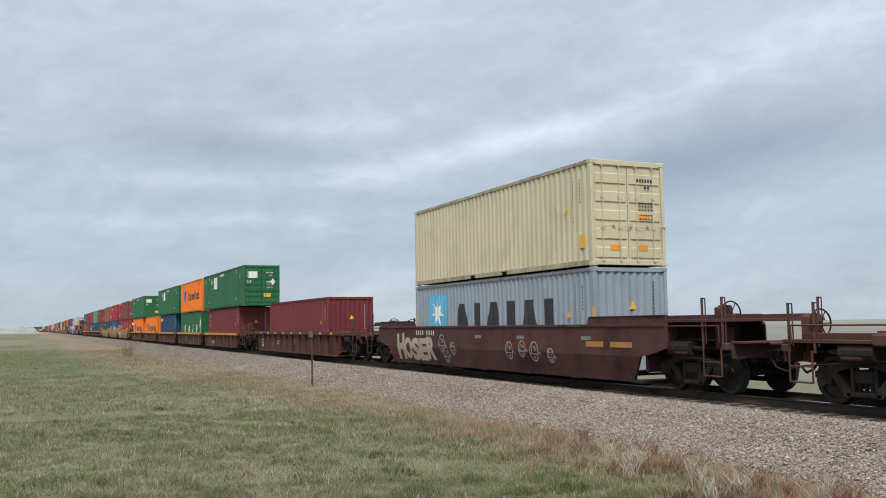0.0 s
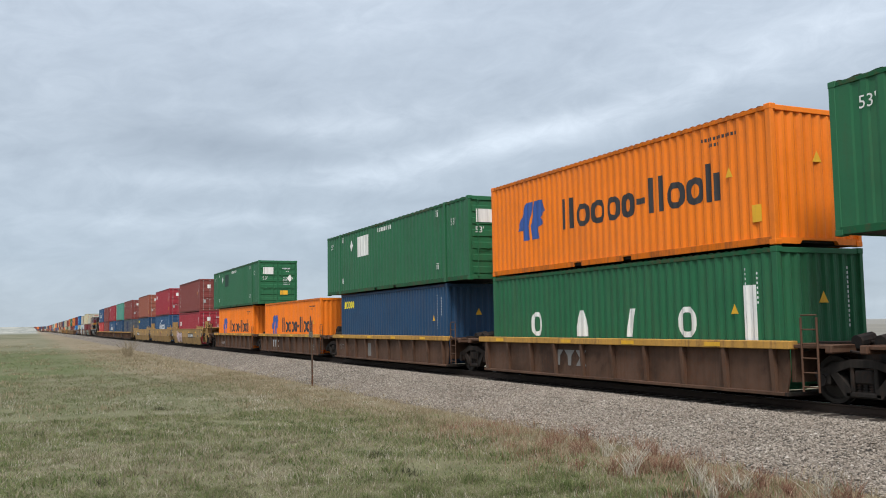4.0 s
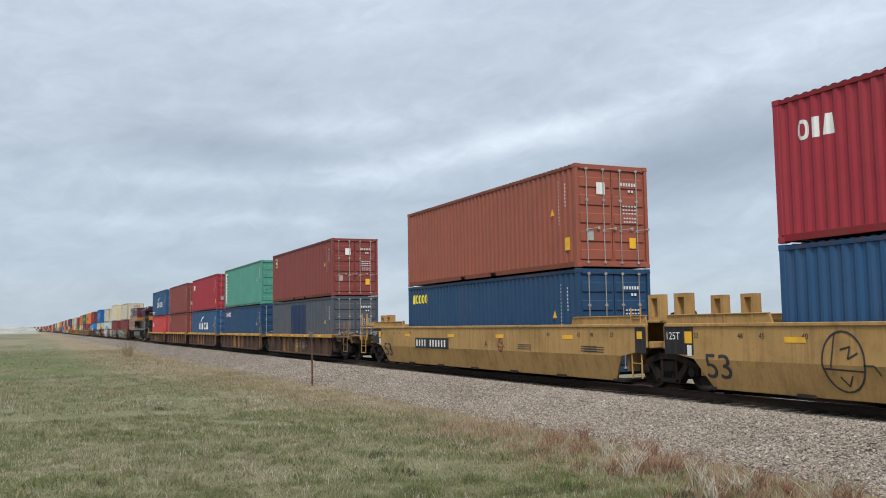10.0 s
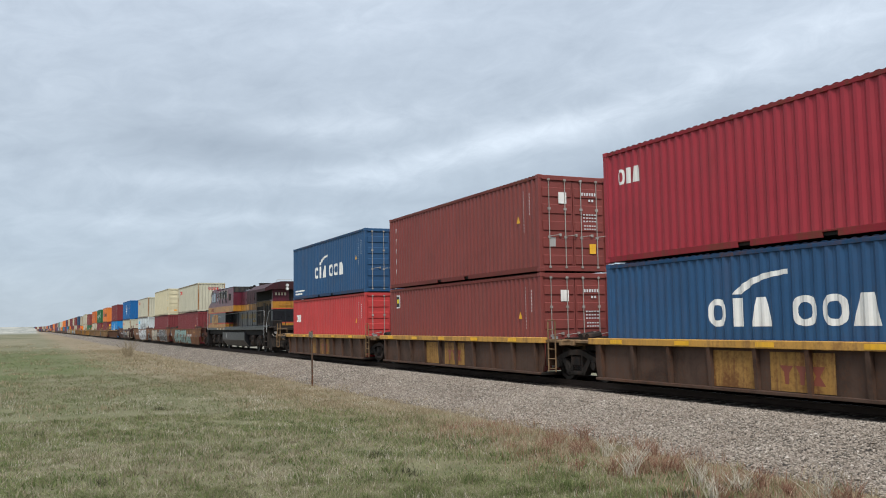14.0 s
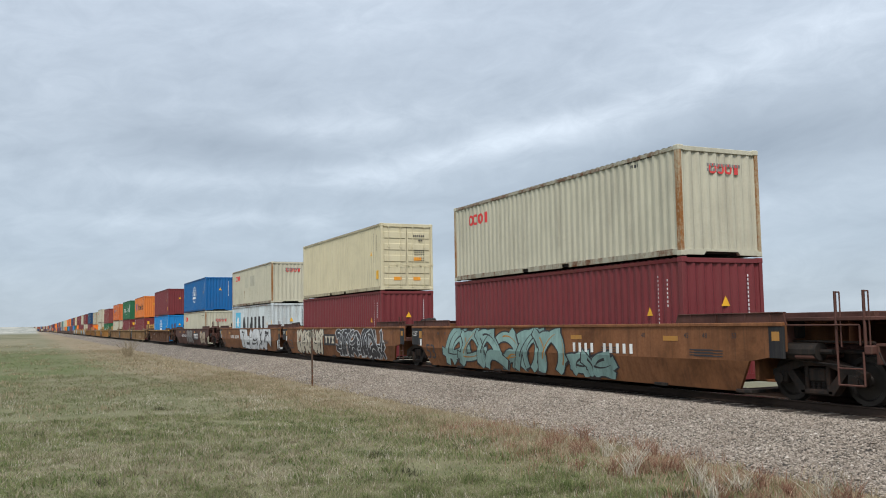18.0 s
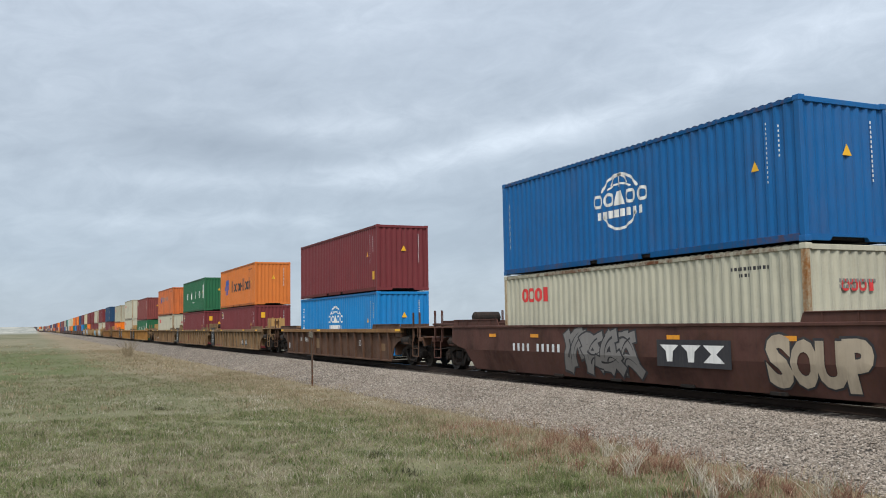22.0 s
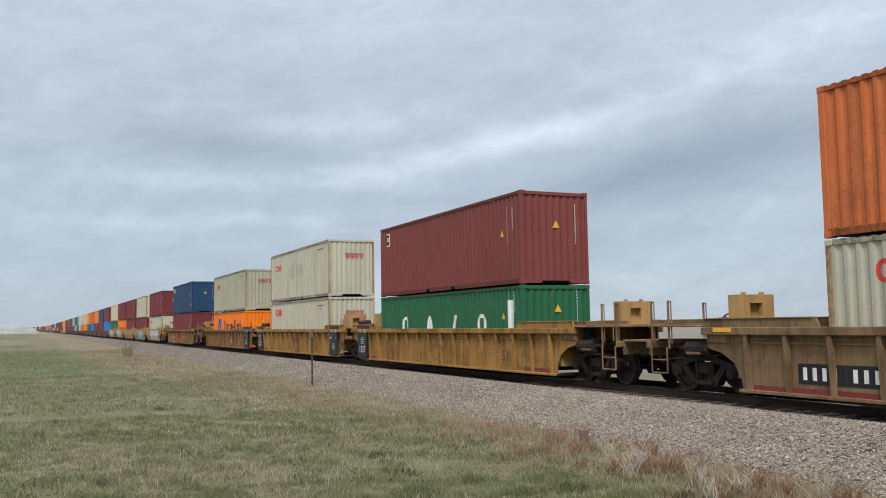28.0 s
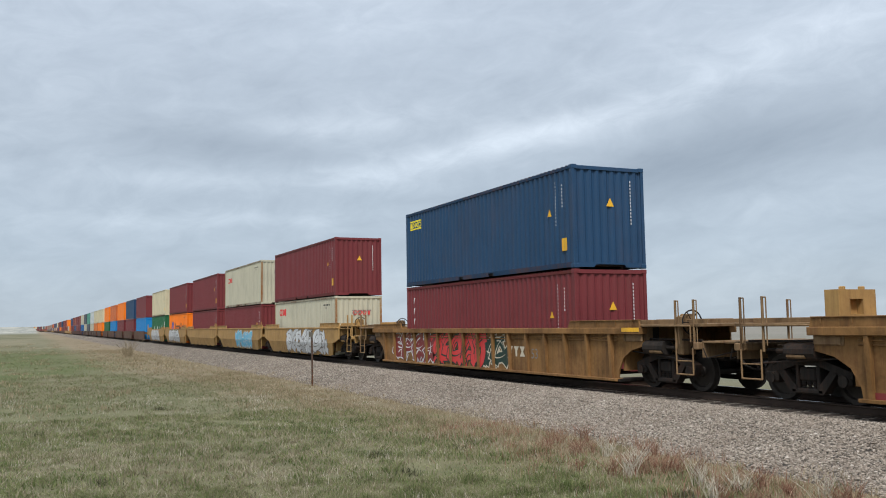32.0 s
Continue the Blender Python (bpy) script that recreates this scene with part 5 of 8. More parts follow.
def joint_gear(end=1):
    def add(car, half, top, buffer, joint, mat, gear):
        piece("train_pipe", cached(("jpipe", end, joint), lambda: G().tube([(end * (half + 0.1), -1.1, 1.0), (end * (half + 0.6), -1.15, 1.12), (end * (joint - 0.1), -0.9, 0.98)], 0.028, 6).tube([(end * (half + 0.1), -0.7, top - 0.05), (end * (joint), -0.6, top - 0.02)], 0.03, 6).mesh("train_pipe", GRIME)), car)
        piece("joint_casting", cached(("jcast", end, joint), lambda: G().cbox(*sorted((end * (joint - 0.5), end * (joint + 0.1))), -0.55, 0.55, 0.78, 1.22, 0.05).cyl((end * (joint - 0.2), -0.85, top - 0.02), (end * (joint - 0.2), -0.45, top + 0.04), 0.13, 10).mesh("joint_casting", GRIME)), car)
    return add


def sign_frame(x, z, wall=1.388):
    """A small square outline with a mark in it."""
    def add(car, half, top, buffer, joint, mat, gear):
        f = piece("sign_frame", cached("signframe", lambda: weld(G().box(0, 0.34, -0.003, 0, 0, 0.025).box(0, 0.34, -0.003, 0, 0.315, 0.34).box(0, 0.025, -0.003, 0, 0.025, 0.315).box(0.315, 0.34, -0.003, 0, 0.025, 0.315)).mesh("sign_frame", plain("fadedgrey"))), car, "small white square outline", at=pose(x, -wall, z))
        piece("sign_mark", cached("signmark", lambda: G().box(0.10, 0.24, -0.003, 0, 0.11, 0.23).mesh("sign_mark", plain("fadedgrey"))), f)
    return add


# ---- the land ----
GROUND_Z = -0.75


def line_y(x):
    """The line runs straight, then bends away behind the rise."""
    return TRACK_Y - (0.0008 * (x + 1050) ** 2 / 2 if x < -1050 else 0.0)


def smooth(a, b, x):
    t = min(1.0, max(0.0, (x - a) / (b - a)))
    return t * t * (3 - 2 * t)


def land(x, y):
    r = math.hypot(x, y)
    h = GROUND_Z
    off = y - line_y(x) if x < 0 else y - TRACK_Y
    h += 6.5 * smooth(1075, 1115, r) * (1 - smooth(1150, 1190, r)) * (1 - smooth(-3.0, 1.5, y - 0.0036 * r)) * (1 if x < 0 else 0)
    h += smooth(1100, 3200, r) * (1.0 if y < 60 else 0.25) * (5.0 + 6.0 * noise.noise((x * 0.0012, y * 0.0012, 0.3)))
    h -= 6.5 * smooth(150, 1500, r) * smooth(0.10, 0.30, y / max(r, 1.0))      # the land falls away beyond the line
    rough = 1 - smooth(-9.0, -4.6, off) if off < 0 else smooth(5.0, 9.0, off)
    h += rough * (0.10 * noise.noise((x * 0.12, y * 0.12, 1.7)) + 0.05 * noise.noise((x * 0.5, y * 0.5, 4.1)) + 0.22 * smooth(20, 90, r) * noise.noise((x * 0.03, y * 0.03, 8.2)))
    return h


def grass_ground_material():
    m, n, b = base_material("prairie_turf")
    co = n.add("ShaderNodeTexCoord").outputs["Object"]
    wide = n.noise(n.scaled(co, 0.022, 0.06, 1.0), 1.0, 5, 0.6)
    broad = n.noise(n.scaled(co, 0.16, 0.24, 1.0), 1.0, 5, 0.6)
    patch = n.noise(co, 1.1, 5, 0.65)
    fine = n.noise(co, 22.0, 4, 0.7)
    green = n.mix(n.ramp(patch, (0.36, 0.0), (0.64, 1.0)), (0.066, 0.090, 0.030), (0.118, 0.140, 0.058))
    dry = n.mix(n.ramp(patch, (0.36, 0.0), (0.64, 1.0)), (0.150, 0.132, 0.086), (0.225, 0.200, 0.140))
    col = n.mix(n.math("MULTIPLY", n.ramp(broad, (0.48, 0.0), (0.66, 1.0)), 0.42), green, dry)
    col = n.mix(n.math("MULTIPLY", n.ramp(wide, (0.48, 0.0), (0.62, 1.0)), 0.35), col, dry)
    col = n.mix(n.math("MULTIPLY", n.ramp(fine, (0.45, 0.0), (0.70, 1.0)), 0.35), col, (0.060, 0.066, 0.032))
    sep = n.add("ShaderNodeSeparateXYZ")
    n.link(co, sep.inputs[0])
    # away from the line the turf turns tan; farther off, distance haze is painted in as pale grey
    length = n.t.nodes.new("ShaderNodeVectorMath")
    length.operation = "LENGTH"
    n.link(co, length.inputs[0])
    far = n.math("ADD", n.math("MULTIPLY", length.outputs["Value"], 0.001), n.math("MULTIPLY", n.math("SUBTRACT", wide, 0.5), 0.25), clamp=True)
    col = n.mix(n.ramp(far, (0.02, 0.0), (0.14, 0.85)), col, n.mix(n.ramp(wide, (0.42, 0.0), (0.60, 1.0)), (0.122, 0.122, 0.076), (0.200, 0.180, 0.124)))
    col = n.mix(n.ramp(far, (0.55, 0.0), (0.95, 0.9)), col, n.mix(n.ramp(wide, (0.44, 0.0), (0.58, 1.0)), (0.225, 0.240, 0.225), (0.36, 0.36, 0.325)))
    # the dry verge beside the line, then paler grey land beyond it
    y = n.math("MULTIPLY", n.math("ADD", n.math("ADD", sep.outputs[1], n.math("MULTIPLY", n.math("MULTIPLY", sep.outputs[0], -0.012, clamp=True), 4.5)), n.math("MULTIPLY", patch, 2.4)), 0.02, clamp=True)
    col = n.mix(n.ramp(y, (0.155, 0.0), (0.22, 0.75), (0.42, 0.8), (0.60, 0.0)), col, n.mix(fine, (0.275, 0.222, 0.150), (0.170, 0.132, 0.092)))
    col = n.mix(n.ramp(y, (0.45, 0.0), (0.65, 0.8)), col, n.mix(wide, (0.180, 0.172, 0.155), (0.235, 0.224, 0.205)))
    n.link(col, b.inputs["Base Color"])
    b.inputs["Roughness"].default_value = 0.95
    bump(n, b, n.math("ADD", n.math("MULTIPLY", fine, 0.5), patch), 0.8, 0.06)
    return m


def build_ground():
    g = G()
    radii = [0.0] + [1.2 * 1.155 ** i for i in range(58)]
    radii = sorted([r for r in radii if r < 4600] + [4700] + [1060 + 12 * i for i in range(14)])
    angles = [i * 2.5 for i in range(144) if not 174 <= i * 2.5 <= 190] + [174 + 0.2 * i for i in range(81)]
    angles = [radians(a) for a in sorted(angles)]
    spokes = len(angles)
    g.v.append((0, 0, land(0, 0)))
    for r in radii[1:]:
        for i in range(spokes):
            a = angles[i]
            x, y = r * math.cos(a), r * math.sin(a)
            g.v.append((x, y, land(x, y)))
    for i in range(spokes):
        g.f.append((0, 1 + i, 1 + (i + 1) % spokes))
    for k in range(len(radii) - 2):
        for i in range(spokes):
            a, b = 1 + k * spokes + i, 1 + k * spokes + (i + 1) % spokes
            g.f.append((a, a + spokes, b + spokes, b))
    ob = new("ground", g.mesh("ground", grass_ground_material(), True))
    tagged(ob, "dry and green prairie turf, hazed pale towards the horizon", "ground", kind="structure")


def distant_hills():
    """A low range on the skyline, its colour greyed blue to paint the haze of distance."""
    m, n, b = base_material("distant_range")
    co = n.add("ShaderNodeTexCoord").outputs["Object"]
    n.link(n.mix(n.ramp(n.noise(n.scaled(co, 0.002, 0.002, 0.05), 1.0, 4), (0.42, 0.0), (0.62, 1.0)), (0.235, 0.285, 0.320), (0.320, 0.350, 0.355)), b.inputs["Base Color"])
    b.inputs["Roughness"].default_value = 1.0
    g = G()
    for i in range(721):
        a = radians(i * 0.5)
        h = 12.5 + 7.0 * noise.noise((math.cos(a) * 5, math.sin(a) * 5, 2.0)) + 2.5 * noise.noise((math.cos(a) * 23, math.sin(a) * 23, 5.0))
        for r, z in ((3900, -8.0), (4350, max(3.0, h) - 17.0 * smooth(0.10, 0.30, math.sin(a))), (4680, -8.0)):
            g.v.append((r * math.cos(a), r * math.sin(a), z))
        if i:
            for j in (0, 1):
                k = 3 * i + j
                g.f.append((k - 3, k, k + 1, k - 2))
    tagged(new("backdrop", g.mesh("backdrop", m, True)), "low blue-grey hills along the skyline", "hills", kind="structure")


build_ground()
distant_hills()


def ballast_material():
    m, n, b = base_material("crushed_stone")
    co = n.add("ShaderNodeTexCoord").outputs["Object"]
    vor = n.add("ShaderNodeTexVoronoi", Scale=17.0)
    n.link(co, vor.inputs["Vector"])
    bw = n.add("ShaderNodeSeparateColor")
    n.link(vor.outputs["Color"], bw.inputs[0])
    patch = n.noise(co, 0.9, 4)
    col = n.ramp(bw.outputs[0], (0.0, (0.13, 0.112, 0.095)), (0.5, (0.31, 0.272, 0.228)), (1.0, (0.44, 0.392, 0.335)))
    col = n.mix(n.math("MULTIPLY", n.ramp(patch, (0.4, 0.0), (0.8, 1.0)), 0.45), col, (0.15, 0.115, 0.09))
    # shade in the gaps between stones, painted into the colour
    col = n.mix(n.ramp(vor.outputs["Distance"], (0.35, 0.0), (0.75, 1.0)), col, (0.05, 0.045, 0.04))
    n.link(col, b.inputs["Base Color"])
    b.inputs["Roughness"].default_value = 0.95
    bump(n, b, n.math("SUBTRACT", 1.0, vor.outputs["Distance"]), 0.9, 0.05)
    return m


def stone_material():
    m, n, b = base_material("ballast_stone")
    rnd = n.add("ShaderNodeNewGeometry").outputs["Random Per Island"]
    co = n.add("ShaderNodeTexCoord").outputs["Object"]
    col = n.ramp(rnd, (0.0, (0.16, 0.138, 0.116)), (0.35, (0.25, 0.216, 0.180)), (0.7, (0.335, 0.292, 0.246)), (0.95, (0.385, 0.342, 0.292)), (1.0, (0.48, 0.44, 0.39)))
    col = n.mix(n.math("MULTIPLY", n.ramp(n.noise(co, 0.9, 4), (0.42, 0.0), (0.8, 1.0)), 0.35), col, (0.17, 0.13, 0.10))
    n.link(col, b.inputs["Base Color"])
    b.inputs["Roughness"].default_value = 0.92
    bump(n, b, n.noise(co, 45, 3), 0.5, 0.01)
    return m


BED = ((-4.75, -0.80), (-4.30, -0.72), (-3.60, -0.55), (-2.60, -0.27), (-2.05, -0.20), (-0.80, -0.18), (0.80, -0.18), (2.05, -0.20), (2.60, -0.27), (4.30, -0.72), (4.75, -0.85))


def bed_z(o):
    for (a, za), (b, zb) in zip(BED, BED[1:]):
        if a <= o <= b:
            return za + (zb - za) * (o - a) / (b - a)
    return GROUND_Z


def build_track():
    xs = [60, 20, 0] + [-4.0 * i for i in range(1, 20)] + [-80 - 20 * i for i in range(1, 90)]
    g = G()
    for x in xs:
        for o, z in BED:
            j = noise.noise((x * 0.4, o, 2.0)) * (0.14 if abs(o) > 4 else 0.02)
            g.v.append((x, line_y(x) + o + j, z + j * 0.2))
    k = len(BED)
    for i in range(len(xs) - 1):
        for j in range(k - 1):
            a = i * k + j
            g.f.append((a, a + 1, a + k + 1, a + k))
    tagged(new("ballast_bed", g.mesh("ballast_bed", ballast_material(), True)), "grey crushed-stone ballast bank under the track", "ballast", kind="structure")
    track = tagged(new("railway_track"), "two worn steel rails on dark timber ties", "railway track", kind="structure")
    rail_m, n, b = base_material("rail_steel")
    n.link(n.mix(n.noise(n.add("ShaderNodeTexCoord").outputs["Object"], 3, 4), (0.035, 0.026, 0.022), (0.075, 0.052, 0.04)), b.inputs["Base Color"])
    b.inputs["Roughness"].default_value = 0.7
    shine_m, n2, b2 = base_material("polished_rail_head")
    b2.inputs["Base Color"].default_value = (0.45, 0.44, 0.43, 1)
    b2.inputs["Metallic"].default_value, b2.inputs["Roughness"].default_value = 1.0, 0.25
    for s in (-1, 1):
        g, h = G(), G()
        sec = [(-0.07, -0.17), (0.07, -0.17), (0.07, -0.155), (0.012, -0.14), (0.012, -0.045), (0.036, -0.03), (0.036, -0.004), (-0.036, -0.004), (-0.036, -0.03), (-0.012, -0.045), (-0.012, -0.14), (-0.07, -0.155)]
        m = len(sec)
        for i, x in enumerate(xs):
            y = line_y(x) + s * 0.7535
            g.v += [(x, y + o, z) for o, z in sec]
            h.v += [(x, y - 0.024, 0.0), (x, y + 0.024, 0.0), (x, y + 0.03, -0.0045), (x, y - 0.03, -0.0045)]
            if i:
                for j in range(m):
                    g.f.append(((i - 1) * m + j, (i - 1) * m + (j + 1) % m, i * m + (j + 1) % m, i * m + j))
                for j in range(4):
                    h.f.append(((i - 1) * 4 + j, (i - 1) * 4 + (j + 1) % 4, i * 4 + (j + 1) % 4, i * 4 + j))
        rail = piece("rail", g.mesh("rail", rail_m), track)
        piece("rail_head", h.mesh("rail_head", shine_m), rail, "polished rail head")
    tie_mat = paint("creosoted_timber", (0.040, 0.032, 0.027), 0.85, 0.4, 0.0)
    tie = G().cbox(-0.115, 0.115, -1.3, 1.3, -0.33, -0.168, 0.012).mesh("tie", tie_mat)
    for i in range(190):
        ob = piece("tie", tie, track, at=pose(4.0 - 0.51 * i, TRACK_Y + random.uniform(-0.03, 0.03), random.uniform(-0.008, 0.004), 0, 0, random.uniform(-0.8, 0.8)))


build_track()


def ballast_stones():
    """Loose stones over the near shoulder of the bank."""
    rng = np.random.default_rng(5)
    base = np.array([(1, 0, 0), (-1, 0, 0), (0, 1, 0), (0, -1, 0), (0, 0, 1), (0, 0, -1)], float)
    tris = np.array([(0, 2, 4), (2, 1, 4), (1, 3, 4), (3, 0, 4), (2, 0, 5), (1, 2, 5), (3, 1, 5), (0, 3, 5)])
    xs, os_ = [], []
    for x0, x1, density in ((-22, -4, 760), (-34, -22, 430), (-52, -34, 170), (-80, -52, 60)):
        k = int((x1 - x0) * 3.0 * density)
        xs.append(rng.uniform(x0, x1, k))
        os_.append(-1.5 - 3.15 * rng.uniform(0, 1, k) ** 0.92)
    x, o = np.concatenate(xs), np.concatenate(os_)
    ragged = np.array([-4.35 + 0.35 * noise.noise((a * 0.6, 3.1, 0.0)) for a in x])
    keep = o > ragged + rng.normal(0, 0.12, len(o))
    x, o = x[keep], o[keep]
    z = np.interp(o, [p[0] for p in BED], [p[1] for p in BED])
    k = len(x)
    size = rng.uniform(0.014, 0.028, k) * np.where(rng.uniform(0, 1, k) > 0.93, 1.5, 1.0) * np.where(x < -34, 1.25, 1.0)
    v = base[None] * (size[:, None, None] * rng.uniform(0.65, 1.25, (k, 6, 1)))
    v[..., 0] *= rng.uniform(0.8, 1.35, (k, 1))
    v[..., 2] *= rng.uniform(0.6, 0.95, (k, 1))
    a, b = rng.uniform(0, 6.28, k), rng.normal(0, 0.5, k)
    ca, sa, cb, sb = np.cos(a)[:, None], np.sin(a)[:, None], np.cos(b)[:, None], np.sin(b)[:, None]
    vx, vy, vz = v[..., 0].copy(), v[..., 1].copy(), v[..., 2].copy()
    vy, vz = vy * cb - vz * sb, vy * sb + vz * cb
    vx, vy = vx * ca - vy * sa, vx * sa + vy * ca
    co = np.stack([vx + x[:, None], vy + (TRACK_Y + o)[:, None], vz + (z + size * 0.35)[:, None]], -1).reshape(-1, 3)
    faces = (tris[None] + (np.arange(k) * 6)[:, None, None]).reshape(-1, 3)
    me = bpy.data.meshes.new("ballast_stones")
    me.from_pydata(co.tolist(), [], faces.tolist())
    me.materials.append(stone_material())
    tagged(new("ballast_stones", me), "loose grey and buff crushed stones on the bank", "ballast", kind="stuff")


ballast_stones()


def blade_material(name, stops, dry=None, own=0.70, thin=0.35):
    """Blades that differ one by one (own) and in clumps, greener and drier by drifts; light passes through them."""
    m, n, b = base_material(name)
    rnd = n.add("ShaderNodeNewGeometry").outputs["Random Per Island"]
    co = n.add("ShaderNodeTexCoord").outputs["Object"]
    patch = n.noise(co, 1.1, 5, 0.65)
    mixv = n.math("ADD", n.math("MULTIPLY", rnd, own), n.math("MULTIPLY", n.ramp(patch, (0.36, 0.0), (0.66, 1.0)), 1 - own), clamp=True)
    col = n.ramp(mixv, *stops)
    if dry:
        broad = n.noise(n.scaled(co, 0.16, 0.24, 1.0), 1.0, 5, 0.6)
        wide = n.noise(n.scaled(co, 0.022, 0.06, 1.0), 1.0, 5, 0.6)
        amount = n.math("ADD", n.math("MULTIPLY", n.ramp(broad, (0.48, 0.0), (0.66, 1.0)), 0.36), n.math("MULTIPLY", n.ramp(wide, (0.48, 0.0), (0.62, 1.0)), 0.24))
        amount = n.math("ADD", amount, n.math("MULTIPLY", n.ramp(patch, (0.47, 0.0), (0.66, 1.0)), 0.36))
        side = n.math("FRACT", n.math("MULTIPLY", rnd, 37.13))
        col = n.mix(n.ramp(n.math("SUBTRACT", n.math("ADD", amount, 0.13), side), (0.0, 0.0), (0.12, 1.0)), col, n.ramp(mixv, *dry))
    n.link(col, b.inputs["Base Color"])
    b.inputs["Roughness"].default_value = 0.7
    through_leaf = n.add("ShaderNodeBsdfTranslucent")
    n.link(col, through_leaf.inputs["Color"])
    both = n.add("ShaderNodeMixShader", Fac=thin)
    out = next(k for k in m.node_tree.nodes if k.type == "OUTPUT_MATERIAL")
    n.link(b.outputs[0], both.inputs[1])
    n.link(through_leaf.outputs[0], both.inputs[2])
    n.link(both.outputs[0], out.inputs[0])
    return m


DRY = ((0.0, (0.130, 0.108, 0.066)), (0.4, (0.245, 0.212, 0.142)), (0.75, (0.370, 0.330, 0.240)), (1.0, (0.53, 0.48, 0.37)))
GREEN_BLADE = blade_material("green_grass", ((0.0, (0.050, 0.078, 0.024)), (0.35, (0.127, 0.166, 0.060)), (0.7, (0.222, 0.252, 0.106)), (1.0, (0.360, 0.362, 0.190))), DRY, 0.62)
FAR_BLADE = blade_material("distant_grass", ((0.0, (0.110, 0.138, 0.056)), (1.0, (0.190, 0.210, 0.096))), ((0.0, (0.205, 0.180, 0.115)), (1.0, (0.320, 0.285, 0.200))), 0.35)
DARK_BLADE = blade_material("dark_tuft", ((0.0, (0.035, 0.040, 0.022)), (1.0, (0.095, 0.088, 0.052))), None, 0.7, 0.15)
STRAW_BLADE = blade_material("dry_grass", ((0.0, (0.16, 0.125, 0.07)), (0.4, (0.29, 0.235, 0.15)), (0.8, (0.42, 0.355, 0.24)), (1.0, (0.56, 0.49, 0.37))))
RED_STEM = blade_material("red_weed", ((0.0, (0.075, 0.040, 0.030)), (0.3, (0.215, 0.098, 0.068)), (0.6, (0.32, 0.185, 0.130)), (0.8, (0.37, 0.29, 0.20)), (1.0, (0.54, 0.47, 0.37))), None, 0.7, 0.15)
PALE_STEM = blade_material("bleached_weed", ((0.0, (0.40, 0.36, 0.29)), (1.0, (0.64, 0.60, 0.51))), None, 0.7, 0.15)


def grass_field(name, x, y, material, height, width, label, lean=0.75, seed=1):
    """Blades of two joined faces each, bent over, at the given places."""
    rng = np.random.default_rng(seed)
    k = len(x)
    z = np.array([land(a, b) if b - TRACK_Y < -4.6 else max(land(a, b), bed_z(b - TRACK_Y)) for a, b in zip(x, y)]) - 0.01
    h = height * rng.uniform(0.45, 1.25, k)
    w = width * rng.uniform(0.6, 1.3, k)
    a = rng.uniform(0, 2 * np.pi, k)
    l = h * np.abs(rng.normal(0, lean, k))
    la = rng.uniform(0, 2 * np.pi, k)
    dx, dy = np.cos(a) * w / 2, np.sin(a) * w / 2
    lx, ly = np.cos(la) * l, np.sin(la) * l
    pts = np.stack([np.stack([x - dx, y - dy, z], -1), np.stack([x + dx, y + dy, z], -1),
                    np.stack([x + dx * 0.7 + lx * 0.35, y + dy * 0.7 + ly * 0.35, z + h * 0.6], -1), np.stack([x - dx * 0.7 + lx * 0.35, y - dy * 0.7 + ly * 0.35, z + h * 0.6], -1),
                    np.stack([x + lx, y + ly, z + h], -1)], 1).reshape(-1, 3)
    base = (np.arange(k) * 5)[:, None]
    me = bpy.data.meshes.new(name)
    me.from_pydata(pts.tolist(), [], (base + [0, 1, 2, 3]).tolist() + (base + [3, 2, 4]).tolist())
    me.materials.append(material)
    tagged(new(name, me), label, "grass", kind="stuff")


def scatter(rng, count, near, far, lo=-26.0, hi=64.0, y_max=10.6):
    """Places in a wedge before the camera, even over the ground."""
    r = np.sqrt(rng.uniform(near ** 2, far ** 2, count))
    a = np.radians(rng.uniform(lo, hi, count))
    x, y = -r * np.cos(a), r * np.sin(a)
    k = y < y_max
    return x[k], y[k]


